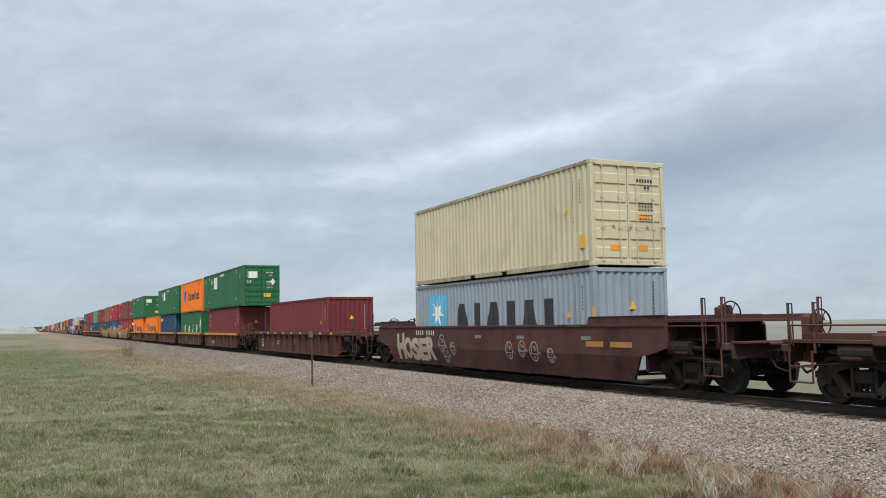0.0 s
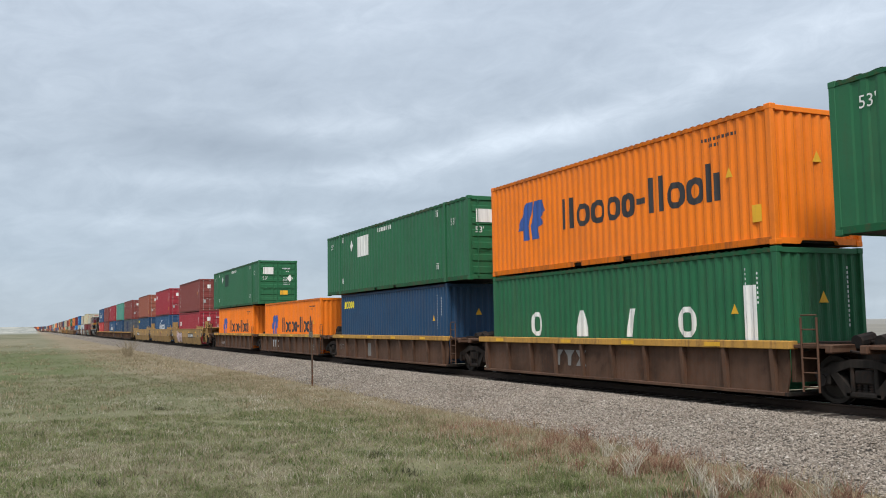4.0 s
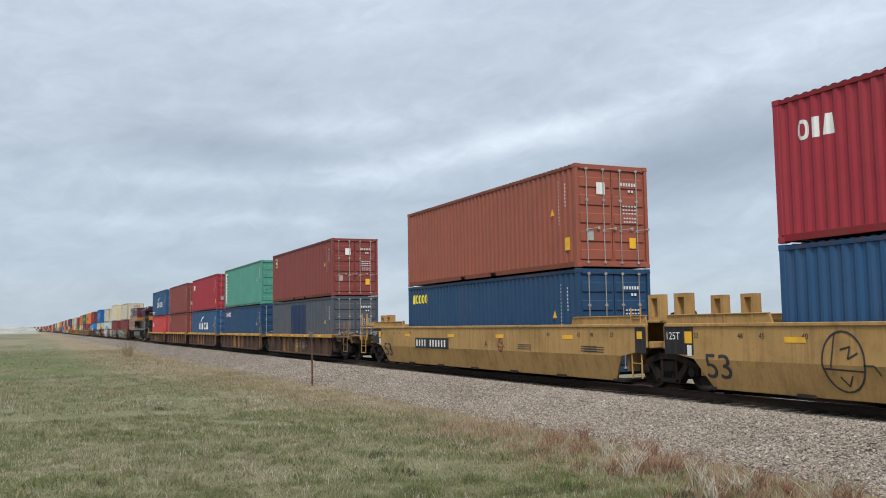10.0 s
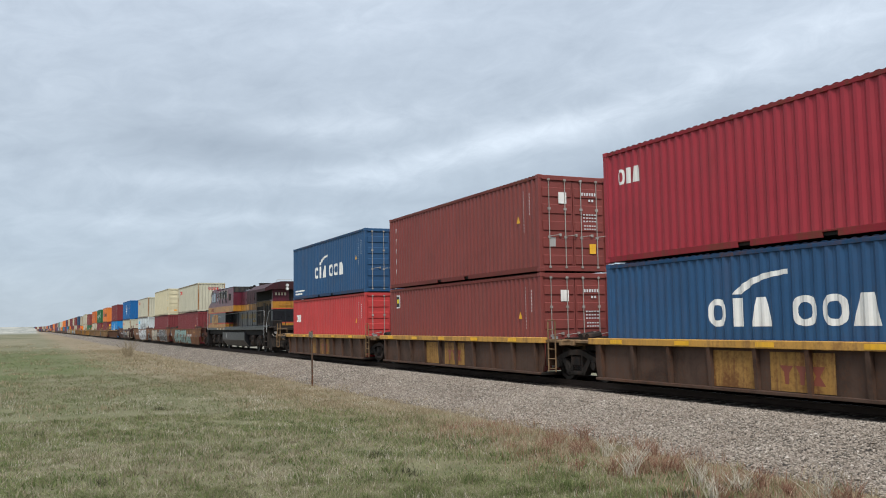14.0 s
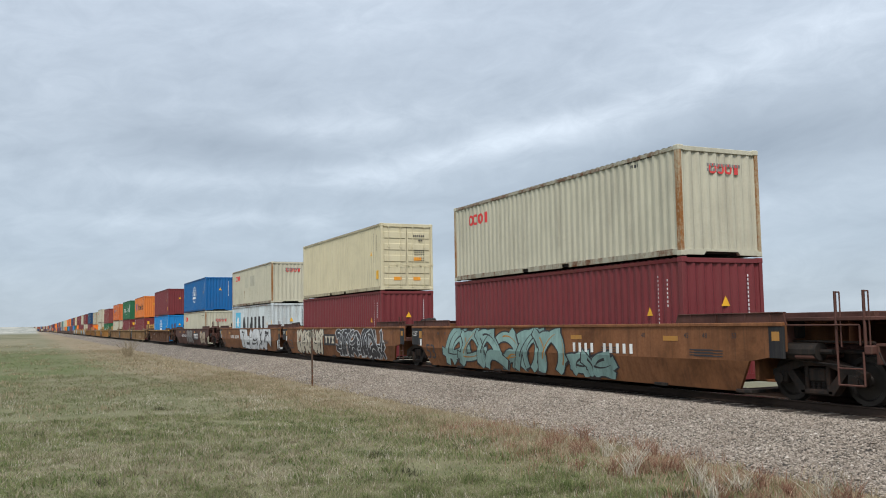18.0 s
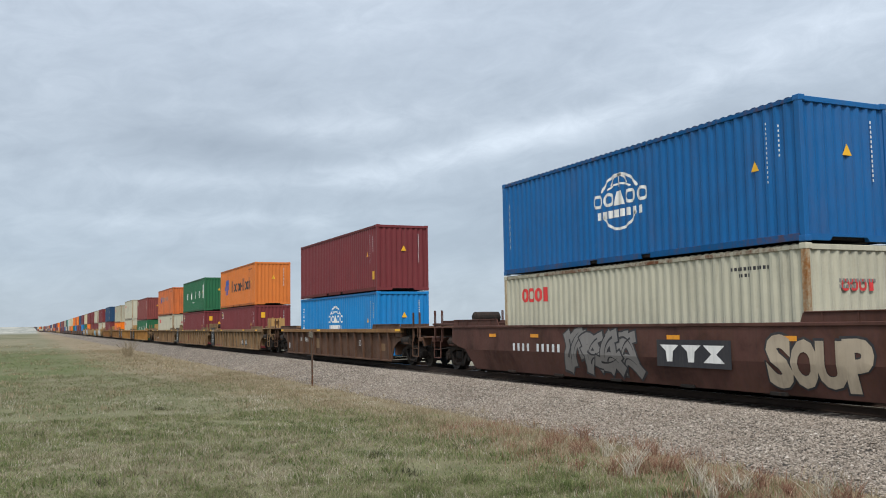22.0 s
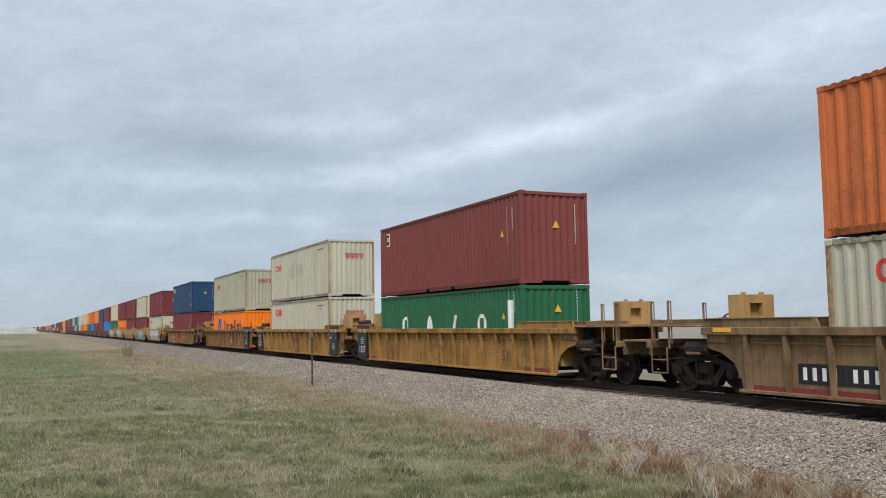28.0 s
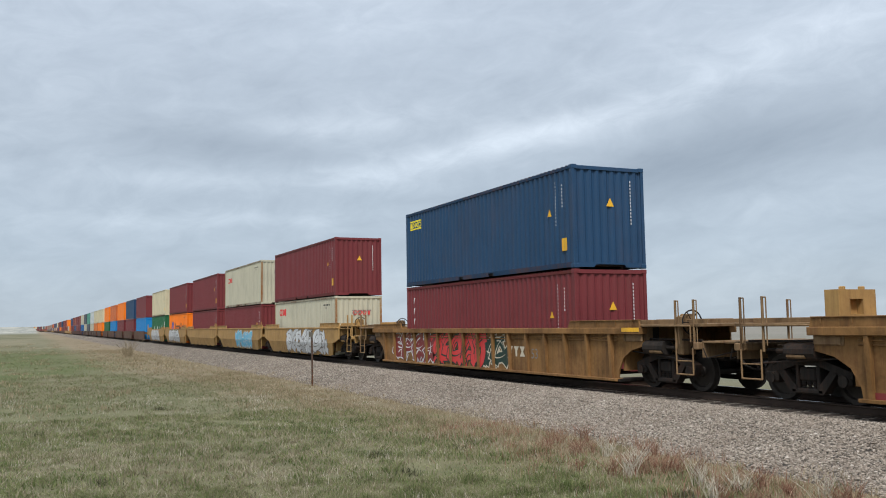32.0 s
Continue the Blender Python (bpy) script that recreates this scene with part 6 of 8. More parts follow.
def build_grass():
    rng = np.random.default_rng(11)
    for i, (count, near, far, h, w) in enumerate(((190000, 7.0, 14, 0.085, 0.0095), (170000, 14, 26, 0.085, 0.014), (150000, 26, 50, 0.070, 0.020), (70000, 50, 110, 0.070, 0.036), (16000, 110, 240, 0.07, 0.06))):
        x, y = scatter(rng, count, near, far, -6, 58)
        tall = np.array([noise.noise((a * 2.2, b * 2.2, 7.0)) for a, b in zip(x, y)])
        clump = np.array([noise.noise((a * 0.9, b * 0.9, 5.0)) + 0.5 * noise.noise((a * 0.25, b * 0.25, 9.0)) for a, b in zip(x, y)])
        edge = np.clip((y - 6.6) / 3.4, 0, 1)
        k = (clump + rng.normal(0, 0.25, len(x)) > -0.72 + 0.30 * np.clip((np.hypot(x, y) - 30) / 60, 0, 1)) & (rng.uniform(0, 1, len(x)) > edge)
        grass_field("grass", x[k], y[k], GREEN_BLADE if i < 2 else FAR_BLADE, h * (1.0 + 1.5 * np.clip(tall[k], -0.45, 0.7)), w, "short grey-green spring grass with dry blades", 1.15, seed=20 + i)
    # round and behind the camera
    for i, (count, near, far, lo, hi) in enumerate(((36000, 0.6, 7.0, -180, 180), (40000, 7.0, 24, 58, 354))):
        x, y = scatter(rng, count, near, far, lo, hi, 9.2)
        grass_field("grass", x, y, GREEN_BLADE, 0.075, 0.012, "short grey-green spring grass with dry blades", 1.15, seed=30 + i)
    # dry margin along the foot of the bank
    for i, (count, x0, x1, h, w) in enumerate(((17000, -24, -6, 0.13, 0.0085), (20000, -48, -24, 0.11, 0.014), (10000, -110, -48, 0.12, 0.035))):
        x = rng.uniform(x0, x1, count)
        y = (9.3, 8.7, 7.6)[i] + rng.normal(0, (1.1, 1.3, 1.9)[i], count)
        cl = np.array([noise.noise((a * 0.8, b * 0.8, 6.0)) for a, b in zip(x, y)])
        k = (y < 10.6 + 0.3 * np.sin(x * 1.7)) & (cl > -0.25)
        grass_field("dry_grass", x[k], y[k], STRAW_BLADE, h, w, "tan dry grass along the foot of the ballast", seed=40 + i)
    x = rng.uniform(-19.0, -6.0, 9000)
    y = 9.15 + rng.normal(0, 0.95, 9000)
    cl = np.array([noise.noise((a * 1.1, b * 1.1, 2.0)) for a, b in zip(x, y)])
    k = (cl + rng.normal(0, 0.28, len(x)) > 0.10) & (y < 10.6)
    grass_field("red_weed", x[k], y[k], RED_STEM, 0.22, 0.0085, "thin reddish dead weeds beside the ballast", 0.6, seed=60)
    # dry tussocks over the field, and grey-green tufts in the verge
    cx, cy = scatter(rng, 520, 26, 170, -4, 24, 9.0)
    x = np.repeat(cx, 34) + rng.normal(0, 0.45, 34 * len(cx))
    y = np.repeat(cy, 34) + rng.normal(0, 0.28, 34 * len(cy))
    grass_field("tussocks", x, y, STRAW_BLADE, 0.17, 0.030, "tan dry tussocks scattered over the field", 0.7, seed=64)
    cx, cy = rng.uniform(-18, -6.5, 60), rng.normal(8.9, 0.75, 60)
    x = np.repeat(cx, 60) + rng.normal(0, 0.14, 60 * len(cx))
    y = np.repeat(cy, 60) + rng.normal(0, 0.12, 60 * len(cy))
    k = y < 10.4
    grass_field("verge_tufts", x[k], y[k], GREEN_BLADE, 0.13, 0.006, "grey-green tufts among the dry verge weeds", 0.8, seed=65)
    cx, cy = scatter(rng, 22, 8.5, 30, 0, 50, 9.0)
    x = np.repeat(cx, 70) + rng.normal(0, 0.13, 70 * len(cx))
    y = np.repeat(cy, 70) + rng.normal(0, 0.10, 70 * len(cy))
    grass_field("dark_tufts", x, y, DARK_BLADE, 0.12, 0.012, "dark dead tufts scattered in the grass", 0.8, seed=63)
    x, y = scatter(rng, 34000, 7.2, 34, -4, 58)
    cl = np.array([noise.noise((a * 0.7, b * 0.7, 12.0)) for a, b in zip(x, y)])
    keep = cl + rng.normal(0, 0.12, len(x)) > 0.12
    x, y = x[keep], y[keep]
    grass_field("bleached_stems", x, y, PALE_STEM, 0.11, 0.0085, "bleached dry stems among the grass", 0.5, seed=61)


build_grass()


# ---- the locomotive in the middle of the train, cab to the rear ----
def locomotive(u):
    maroon = paint("engine_maroon", (0.098, 0.011, 0.024), 0.34, 0.70, 0.0, dirt_rgb=(0.022, 0.018, 0.020), gloss=0.5, mottle=0.25)
    black = paint("engine_black", (0.0045, 0.0065, 0.0095), 0.30, 0.40, 0.0, dirt_rgb=(0.024, 0.021, 0.019), gloss=0.4, mottle=0.35)
    gold = paint("engine_yellow", (0.37, 0.165, 0.014), 0.38, 0.85, 0.0, dirt_rgb=(0.055, 0.034, 0.020), gloss=0.45, mottle=0.3)
    red = paint("engine_red_line", (0.45, 0.06, 0.03), 0.45, 0.35, 0.0)
    under = paint("engine_underframe", (0.010, 0.009, 0.009), 0.7, 0.60, 0.02, dirt_rgb=(0.032, 0.027, 0.023))
    glass = base_material("dark_cab_glass")
    # base colour lightened to stand in for daylight seen through the cab
    glass[2].inputs["Base Color"].default_value = (0.085, 0.10, 0.11, 1)
    glass[2].inputs["Roughness"].default_value = 0.06
    glass[2].inputs["Specular IOR Level"].default_value = 0.5
    glass = glass[0]
    sooty_gold = paint("engine_sooted_yellow", (0.20, 0.090, 0.010), 0.5, 1.0, 0.0, dirt_rgb=(0.020, 0.014, 0.010), mottle=0.4)
    dusty = paint("engine_dusty_pilot", (0.020, 0.017, 0.015), 0.7, 0.9, 0.05, dirt_rgb=(0.062, 0.051, 0.042), mottle=0.35)
    loco = thing("locomotive", "sooty maroon, yellow and black diesel locomotive, cab trailing", "locomotive")
    add = lambda name, g, m, label="", at=None, parent=None: piece(name, g.mesh(name, m), parent or loco, label, at)
    # frame, walkway, tank
    add("frame", G().cbox(-10.55, 10.35, -1.36, 1.36, 1.10, 1.46, 0.02).cbox(-10.9, -10.5, -1.2, 1.2, 0.75, 1.5, 0.03).cbox(10.3, 10.7, -1.2, 1.2, 0.75, 1.55, 0.03), under)
    add("walkway", G().cbox(-3.1, 10.6, -1.56, 1.56, 1.60, 1.68, 0.01).cbox(-3.1, 9.45, -1.55, -1.47, 1.44, 1.62, 0.008).cbox(-3.1, 9.45, 1.47, 1.55, 1.44, 1.62, 0.008), black)
    for i in range(5):
        x = -6.2 + i * 0.64
        add("sill_block", G().box(x, x + 0.30, -1.562, -1.52, 1.46, 1.60), plain("bone") if i % 2 == 0 else gold)
    add("cab_sill", G().cbox(-10.4, -3.1, -1.55, 1.55, 1.44, 1.615, 0.01), black)
    add("fuel_tank", G().prism([(-1.50, 1.26), (1.50, 1.26), (1.50, 0.72), (1.12, 0.28), (-1.12, 0.28), (-1.50, 0.72)], -4.25, 3.55, "x"), paint("engine_tank", (0.0095, 0.011, 0.0135), 0.36, 0.45, 0.0, dirt_rgb=(0.026, 0.024, 0.022), gloss=0.45), "dusty black fuel tank")
    add("tank_gauge", G().cbox(-2.85, -2.72, -1.515, -1.49, 0.85, 1.2, 0.01), plain("greyplate"))
    # cab and wide body in bands of colour
    W = 1.52
    add("cab_skirt", G().cbox(-10.36, -3.1, -W, W, 1.62, 1.90, 0.01), gold)
    add("cab_red_line", G().box(-10.365, -3.1, -W - 0.003, W + 0.003, 1.902, 1.985), red)
    add("cab_side", G().cbox(-10.36, -3.1, -W, W, 1.987, 2.74, 0.01), black)
    add("cab_red_line", G().box(-10.365, -3.1, -W - 0.003, W + 0.003, 2.742, 2.80), red)
    add("cab_band", G().cbox(-10.36, -3.1, -W, W, 2.802, 3.24, 0.01), gold)
    nose = [(-10.36, 3.242), (-10.30, 3.34), (-9.02, 3.70), (-8.72, 4.42), (-8.30, 4.62), (-6.6, 4.66), (-6.6, 3.242)]
    add("cab", G().prism(nose, -W + 0.001, W - 0.001), maroon)
    add("wide_hood", G().prism([(-6.6, 3.242), (-6.6, 4.50), (-3.1, 4.54), (-0.16, 4.56), (-0.16, 2.78), (-3.1, 2.78), (-3.1, 3.242)], -W + 0.004, W - 0.004), maroon)
    add("wide_hood_band", G().box(-3.1, -0.155, -W, W, 2.80, 3.22), gold)
    add("cab_roof", G().prism([(-8.42, 4.60), (-8.1, 4.72), (-6.7, 4.76), (-6.62, 4.66)], -1.2, 1.2), paint("engine_roof_grey", (0.30, 0.29, 0.28), 0.6, 0.4, 0.0))
    add("visor", G().prism([(-9.02, 4.18), (-8.70, 4.47), (-8.28, 4.66), (-8.22, 4.62), (-8.60, 4.40), (-8.92, 4.14)], -W - 0.05, -0.15), paint("canvas_visor", (0.50, 0.48, 0.44), 0.85, 0.5), "torn pale grey visor cover")
    add("cab_window", G().cbox(-8.62, -7.95, -W - 0.012, -W + 0.05, 3.66, 4.30, 0.02), glass, "dark cab side window")
    add("cab_window", G().cbox(-7.88, -7.05, -W - 0.012, -W + 0.05, 3.66, 4.36, 0.02), glass, "dark cab side window")
    add("window_frame", G().box(-8.68, -7.0, -W - 0.02, -W, 3.60, 3.66).box(-8.68, -7.0, -W - 0.02, -W, 4.36, 4.42).box(-7.96, -7.87, -W - 0.02, -W, 3.66, 4.36).box(-7.06, -7.0, -W - 0.02, -W, 3.66, 4.36), black)
    oval = [(-6.38 + 0.17 * math.cos(a), 3.90 + 0.29 * math.sin(a)) for a in [2 * math.pi * i / 16 for i in range(16)]]
    add("oval_window", G().prism(oval, -W - 0.012, -W + 0.05), glass, "oval dark cab window")
    add("nose_window", G().prism([(-9.00, 3.76), (-8.75, 4.36), (-8.70, 4.36), (-8.95, 3.74)], -1.25, -0.15).prism([(-9.00, 3.76), (-8.75, 4.36), (-8.70, 4.36), (-8.95, 3.74)], 0.15, 1.25), glass)
    add("battery_box", G().cbox(-7.8, -6.2, -W - 0.05, -W + 0.02, 1.95, 2.62, 0.015).cbox(-8.55, -8.0, -W - 0.02, -W + 0.02, 1.65, 2.5, 0.02), paint("engine_tan_box", (0.42, 0.26, 0.12), 0.6, 0.6, 0.3), "rust-stained tan equipment box")
    add("box_vent", G().cbox(-7.66, -7.36, -W - 0.062, -W - 0.04, 2.06, 2.46, 0.01), black)
    for xx in (-5.95, -5.3):
        add("small_plate", G().box(xx, xx + 0.33, -W - 0.006, -W, 2.42, 2.47), plain("white"))
    badge = piece("nose_badge", cached("badge", lambda: G().prism([(-10.16 + x * 0.52, 2.05 + z * 0.64) for x, z in ((0.12, 0), (0.88, 0), (1, 0.2), (1, 0.8), (0.88, 1), (0.12, 1), (0, 0.8), (0, 0.2))], -W - 0.006, -W).mesh("nose_badge", red)), loco, "red rounded emblem with yellow bars")
    for i in range(3):
        piece("badge_bar", cached(("badgebar", i), lambda: G().box(-10.04, -9.76, -W - 0.010, -W - 0.006, 2.16 + i * 0.17, 2.26 + i * 0.17).mesh("badge_bar", gold)), badge)
    for i in range(4):
        add("road_number", G().box(-8.92 + i * 0.30, -8.72 + i * 0.30, -W - 0.006, -W, 2.90, 3.12), plain("rustmark"))
    # grilles of the equipment cab, with slats
    for x0, x1 in ((-5.30, -4.42), (-4.28, -3.40), (-3.26, -2.38)):
        gr = add("grille", G().box(x0, x1, -W - 0.004, -W + 0.03, 3.86, 4.40), GRIME)
        for k in range(9):
            piece("slat", cached(("slat",), lambda: G().prism([(0, 0), (0.03, -0.035), (0.03, -0.025), (0, 0.012)], 0, 0.86, "x").mesh("slat", black)), gr, at=pose(x0 + 0.01, -W - 0.035, 3.90 + k * 0.055))
        for xx in (x0 - 0.05, x1):
            add("grille_frame", G().box(xx, xx + 0.05, -W - 0.04, -W, 3.82, 4.44), PALE_STEEL)
    add("grille", G().box(-1.85, -1.05, -W - 0.008, -W, 3.62, 4.12), GRIME)
    add("roof_pipe", G().tube([(-6.6, -W - 0.05, 4.28), (-3.3, -W - 0.05, 4.30), (-2.35, -W - 0.05, 3.45)], 0.028, 6), black)
    add("roof_pipe", G().tube([(-6.5, -W - 0.04, 3.98), (-5.4, -W - 0.04, 4.10)], 0.022, 6), black)
    for x in (-5.5, -4.35, -3.3):
        add("bracket_leg", G().prism([(x, 3.78), (x + 0.14, 3.78), (x + 0.2, 3.45)], -W - 0.03, -W), black)
    # engine hood: doors in three bands
    H = 0.95
    add("hood", G().cbox(-3.1, 9.26, -H + 0.03, H - 0.03, 1.68, 4.22, 0.03).prism([(-0.93, 4.20), (0.93, 4.20), (0.70, 4.34), (-0.70, 4.34)], -0.2, 9.2, "x"), black)
    x = -0.12
    sooty = paint("engine_sooted_maroon", (0.040, 0.007, 0.011), 0.55, 1.0, 0.0, dirt_rgb=(0.010, 0.009, 0.009))
    widths = [0.62, 0.62, 0.62, 0.62, 0.62, 0.62, 0.62, 0.62]
    for i, w in enumerate(widths):
        for z0, z1, m in ((1.74, 2.77, black), (2.80, 3.22, gold if i < 4 else sooty_gold), (3.24, 4.16, maroon if i < 3 else sooty)):
            add("hood_door", G().cbox(x + 0.012, x + w - 0.012, -H - 0.004, -H + 0.05, z0, z1, 0.012), m)
        if i % 2:
            add("door_latch", G().box(x + 0.03, x + 0.07, -H - 0.03, -H, 3.5, 3.62), under)
        x += w
    brown_dirt = paint("engine_grimy_brown", (0.030, 0.022, 0.016), 0.6, 0.6, 0.03, dirt_rgb=(0.040, 0.029, 0.021))
    # near-black of the screens; on the intake it paints in the wing's shadow
    soot = paint("radiator_black", (0.006, 0.006, 0.006), 0.8, 0.1)
    add("radiator_side", G().cbox(4.86, 9.20, -H - 0.004, -H + 0.05, 1.74, 3.35, 0.012), brown_dirt)
    add("faded_band", G().cbox(4.88, 8.90, -H - 0.007, -H + 0.04, 2.98, 3.30, 0.004), paint("engine_smothered_yellow", (0.13, 0.075, 0.022), 0.6, 0.9, 0.0, dirt_rgb=(0.020, 0.016, 0.013)), "yellow band smothered in soot")
    add("wide_hood_roof", G().prism([(-5.2, 4.545), (-0.12, 4.568), (-0.12, 4.60), (-4.9, 4.60)], -W + 0.02, W - 0.02), paint("engine_sooty_roof", (0.028, 0.027, 0.028), 0.7, 0.5), "sooty grey roof sheet")
    add("wide_hood_end", G().box(-0.158, -0.13, -W + 0.02, W - 0.02, 4.20, 4.56), paint("engine_sooty_roof", (0.028, 0.027, 0.028), 0.7, 0.5), "sooty grey end sheet")
    add("radiator_intake", G().box(4.9, 9.15, -H - 0.008, -H + 0.05, 3.36, 3.98), soot)
    for x0, x1, z0, z1 in ((5.0, 5.45, 2.5, 2.95), (5.55, 6.0, 2.5, 2.95), (5.0, 5.45, 1.85, 2.35), (5.55, 6.0, 1.85, 2.35), (7.75, 8.05, 2.0, 3.1), (8.55, 8.95, 1.9, 3.1), (6.3, 6.6, 1.9, 3.0)):
        add("screen", G().box(x0, x1, -H - 0.014, -H, z0, z1), soot)
    add("access_door", G().cbox(6.85, 7.45, -H - 0.02, -H, 1.75, 3.2, 0.02).cbox(6.95, 7.35, -H - 0.05, -H, 2.35, 2.75, 0.03), brown_dirt)
    add("end_hood", G().cbox(9.20, 9.34, -H, H, 3.24, 4.3, 0.02), maroon)
    for z0, z1, m in ((1.70, 1.86, gold), (1.862, 1.92, red), (1.922, 2.74, black), (2.742, 2.80, red), (2.802, 3.238, gold)):
        add("end_panel", G().cbox(8.92, 9.35, -H - 0.008, H + 0.008, z0, z1, 0.006), m)
    add("side_step_panel", G().cbox(8.6, 9.2, -H - 0.006, -H + 0.02, 3.24, 4.0, 0.01), maroon)
    wing = [(-1.55, 3.88), (-1.55, 4.06), (-0.95, 4.40), (0.95, 4.40), (1.55, 4.06), (1.55, 3.88), (0.96, 4.02), (-0.96, 4.02)]
    add("radiator_wing", G().prism(wing, 4.55, 9.75, "x").prism([(-0.95, 4.40), (0.95, 4.40), (0.5, 4.50), (-0.5, 4.50)], 6.0, 9.7, "x"), sooty, "maroon overhanging radiator roof")
    for zz in (4.24, 4.02):
        lamp = add("end_light", G().cyl((9.76, -0.12, zz), (9.84, -0.12, zz), 0.11, 14), PALE_STEEL, "round headlight")
        piece("lens", cached(("lens", zz), lambda: G().cyl((9.842, -0.12, zz), (9.852, -0.12, zz), 0.085, 14).mesh("lens", plain("chalk"))), lamp)
    for i in range(4):
        add("road_number", G().box(9.352, 9.358, -0.80 + i * 0.2, -0.68 + i * 0.2, 3.62, 3.80), plain("bone"))
    add("end_door", G().box(9.345, 9.36, 0.12, 0.5, 3.3, 3.95), GRIME)
    add("grab_bar", G().tube([(9.36, -0.55, 3.02), (9.42, -0.5, 3.02), (9.42, 0.2, 3.02), (9.36, 0.25, 3.02)], 0.018, 6), gold)
    add("roof_rail", G().tube([(9.0, -0.6, 4.46), (9.05, -0.6, 4.62), (9.3, 0.3, 4.62), (9.3, 0.3, 4.46)], 0.014, 5), PALE_STEEL)
    add("exhaust_stack", G().cyl((3.35, 0, 4.3), (3.35, 0, 4.64), 0.42, 16).cyl((3.35, 0, 4.64), (3.35, 0, 4.68), 0.46, 16), GRIME, "sooty exhaust stack")
    add("horn", G().cyl((1.55, -0.7, 4.40), (2.1, -0.7, 4.42), 0.05, 10, 0.12).cyl((1.55, -0.5, 4.46), (2.15, -0.5, 4.48), 0.05, 10, 0.13).cyl((2.0, -0.3, 4.40), (1.5, -0.3, 4.42), 0.05, 10, 0.12).box(1.6, 1.9, -0.72, -0.3, 4.30, 4.40), GRIME, "cluster of air horns")
    # lettering as plain bars
    dull = paint("engine_worn_lettering", (0.24, 0.16, 0.045), 0.6, 1.0, 0.0, dirt_rgb=(0.012, 0.012, 0.012))
    for x0, w, count in ((-0.30, 1.50, 6), (1.42, 0.95, 4), (2.62, 2.05, 8)):
        for k, shape in enumerate(blocks(x0, 2.22, w, 0.32, count, tuple(range(1, count, 3)), 0.22)):
            add("gold_mark", drape([shape], [(-9, 0.0), (9, 0.0)], -H - 0.006), dull)
    for i in range(6):
        add("gold_lettering", G().box(3.75 + i * 0.15, 3.86 + i * 0.15, -H - 0.012, -H - 0.004, 1.98, 2.10), dull)
    # handrails
    rail = G().tube([(-3.0, -1.52, 2.62), (9.45, -1.52, 2.66)], 0.022, 6)
    add("handrail", rail, black)
    for i in range(9):
        add("stanchion", G().cyl((-2.9 + i * 1.5, -1.52, 1.66), (-2.9 + i * 1.5, -1.52, 2.64), 0.020, 6), black)
    white = plain("chalk")
    add("step_grab", G().tube([(9.45, -1.53, 2.66), (9.62, -1.55, 2.5), (9.55, -1.56, 1.8), (9.55, -1.56, 0.95)], 0.009, 6), white, "black and white grab rail")
    add("step_grab", G().tube([(10.95, -1.5, 2.62), (10.75, -1.54, 2.55), (10.25, -1.56, 1.85), (10.25, -1.56, 1.3)], 0.009, 6), white, "black and white grab rail")
    add("front_rail", G().tube([(10.95, -1.45, 2.62), (11.0, -0.55, 2.62), (11.0, -0.55, 1.66)], 0.022, 6), black)
    add("front_rail", G().tube([(11.0, 0.55, 1.66), (11.0, 0.55, 2.62), (10.95, 1.45, 2.62), (10.95, 1.45, 1.6)], 0.022, 6), black)
    add("front_post", G().tube([(10.95, -1.45, 2.62), (10.95, -1.45, 1.66)], 0.022, 6), black)
    add("front_platform", G().cbox(9.3, 11.05, -1.5, 1.5, 1.55, 1.66, 0.01).cbox(10.6, 11.02, -1.05, 1.05, 0.85, 1.56, 0.03), dusty)
    for k in range(4):
        add("step", G().cbox(9.70, 10.30, -1.56, -1.25, 0.36 + k * 0.34, 0.40 + k * 0.34, 0.006), dusty)
    add("step_well", G().cbox(9.55, 9.64, -1.55, -1.2, 0.3, 1.56, 0.01).cbox(10.34, 10.44, -1.55, -1.2, 0.3, 1.56, 0.01).box(9.6, 10.4, -1.24, -1.2, 0.3, 1.56), dusty)
    add("pilot", G().prism([(10.5, 0.9), (11.1, 0.9), (11.15, 0.4), (10.95, 0.16), (10.5, 0.22)], -1.42, 1.42), dusty)
    add("coupler", G().cbox(11.0, 11.5, -0.12, 0.12, 0.78, 0.98, 0.02).cbox(11.4, 11.75, -0.2, 0.18, 0.72, 1.02, 0.05), GRIME)
    add("air_hose", G().tube([(11.1, -0.5, 0.95), (11.3, -0.5, 0.65), (11.5, -0.42, 0.55), (11.7, -0.36, 0.66)], 0.028, 6), GRIME)
    for yy in (-0.95, -0.82, -0.69, 0.69, 0.82):
        add("brake_hose", G().tube([(11.04, yy, 1.30), (11.16, yy, 1.12), (11.14, yy + 0.04, 0.80), (11.20, yy + 0.05, 0.62)], 0.022, 6), GRIME)
    add("cut_lever", G().tube([(11.08, -1.42, 1.20), (11.16, -1.30, 1.05), (11.18, -0.3, 1.02), (11.3, -0.1, 1.06)], 0.016, 6), PALE_STEEL)
    add("anticlimber", G().cbox(11.02, 11.22, -1.30, 1.30, 1.40, 1.58, 0.02), dusty)
    add("pilot_lamp", G().cyl((11.02, -1.18, 1.28), (11.12, -1.18, 1.28), 0.09, 12), PALE_STEEL, "round pale ditch light")
    add("sand_box", G().cbox(9.62, 10.36, -1.18, -0.6, 1.66, 2.02, 0.03), dusty)
    add("rear_step_well", G().cbox(-10.9, -10.45, -1.5, -1.15, 0.35, 1.5, 0.01), under)
    add("rear_grab", G().tube([(-10.5, -1.54, 3.0), (-10.62, -1.55, 2.4), (-10.95, -1.5, 1.7), (-11.0, -1.45, 1.2)], 0.016, 6), white)
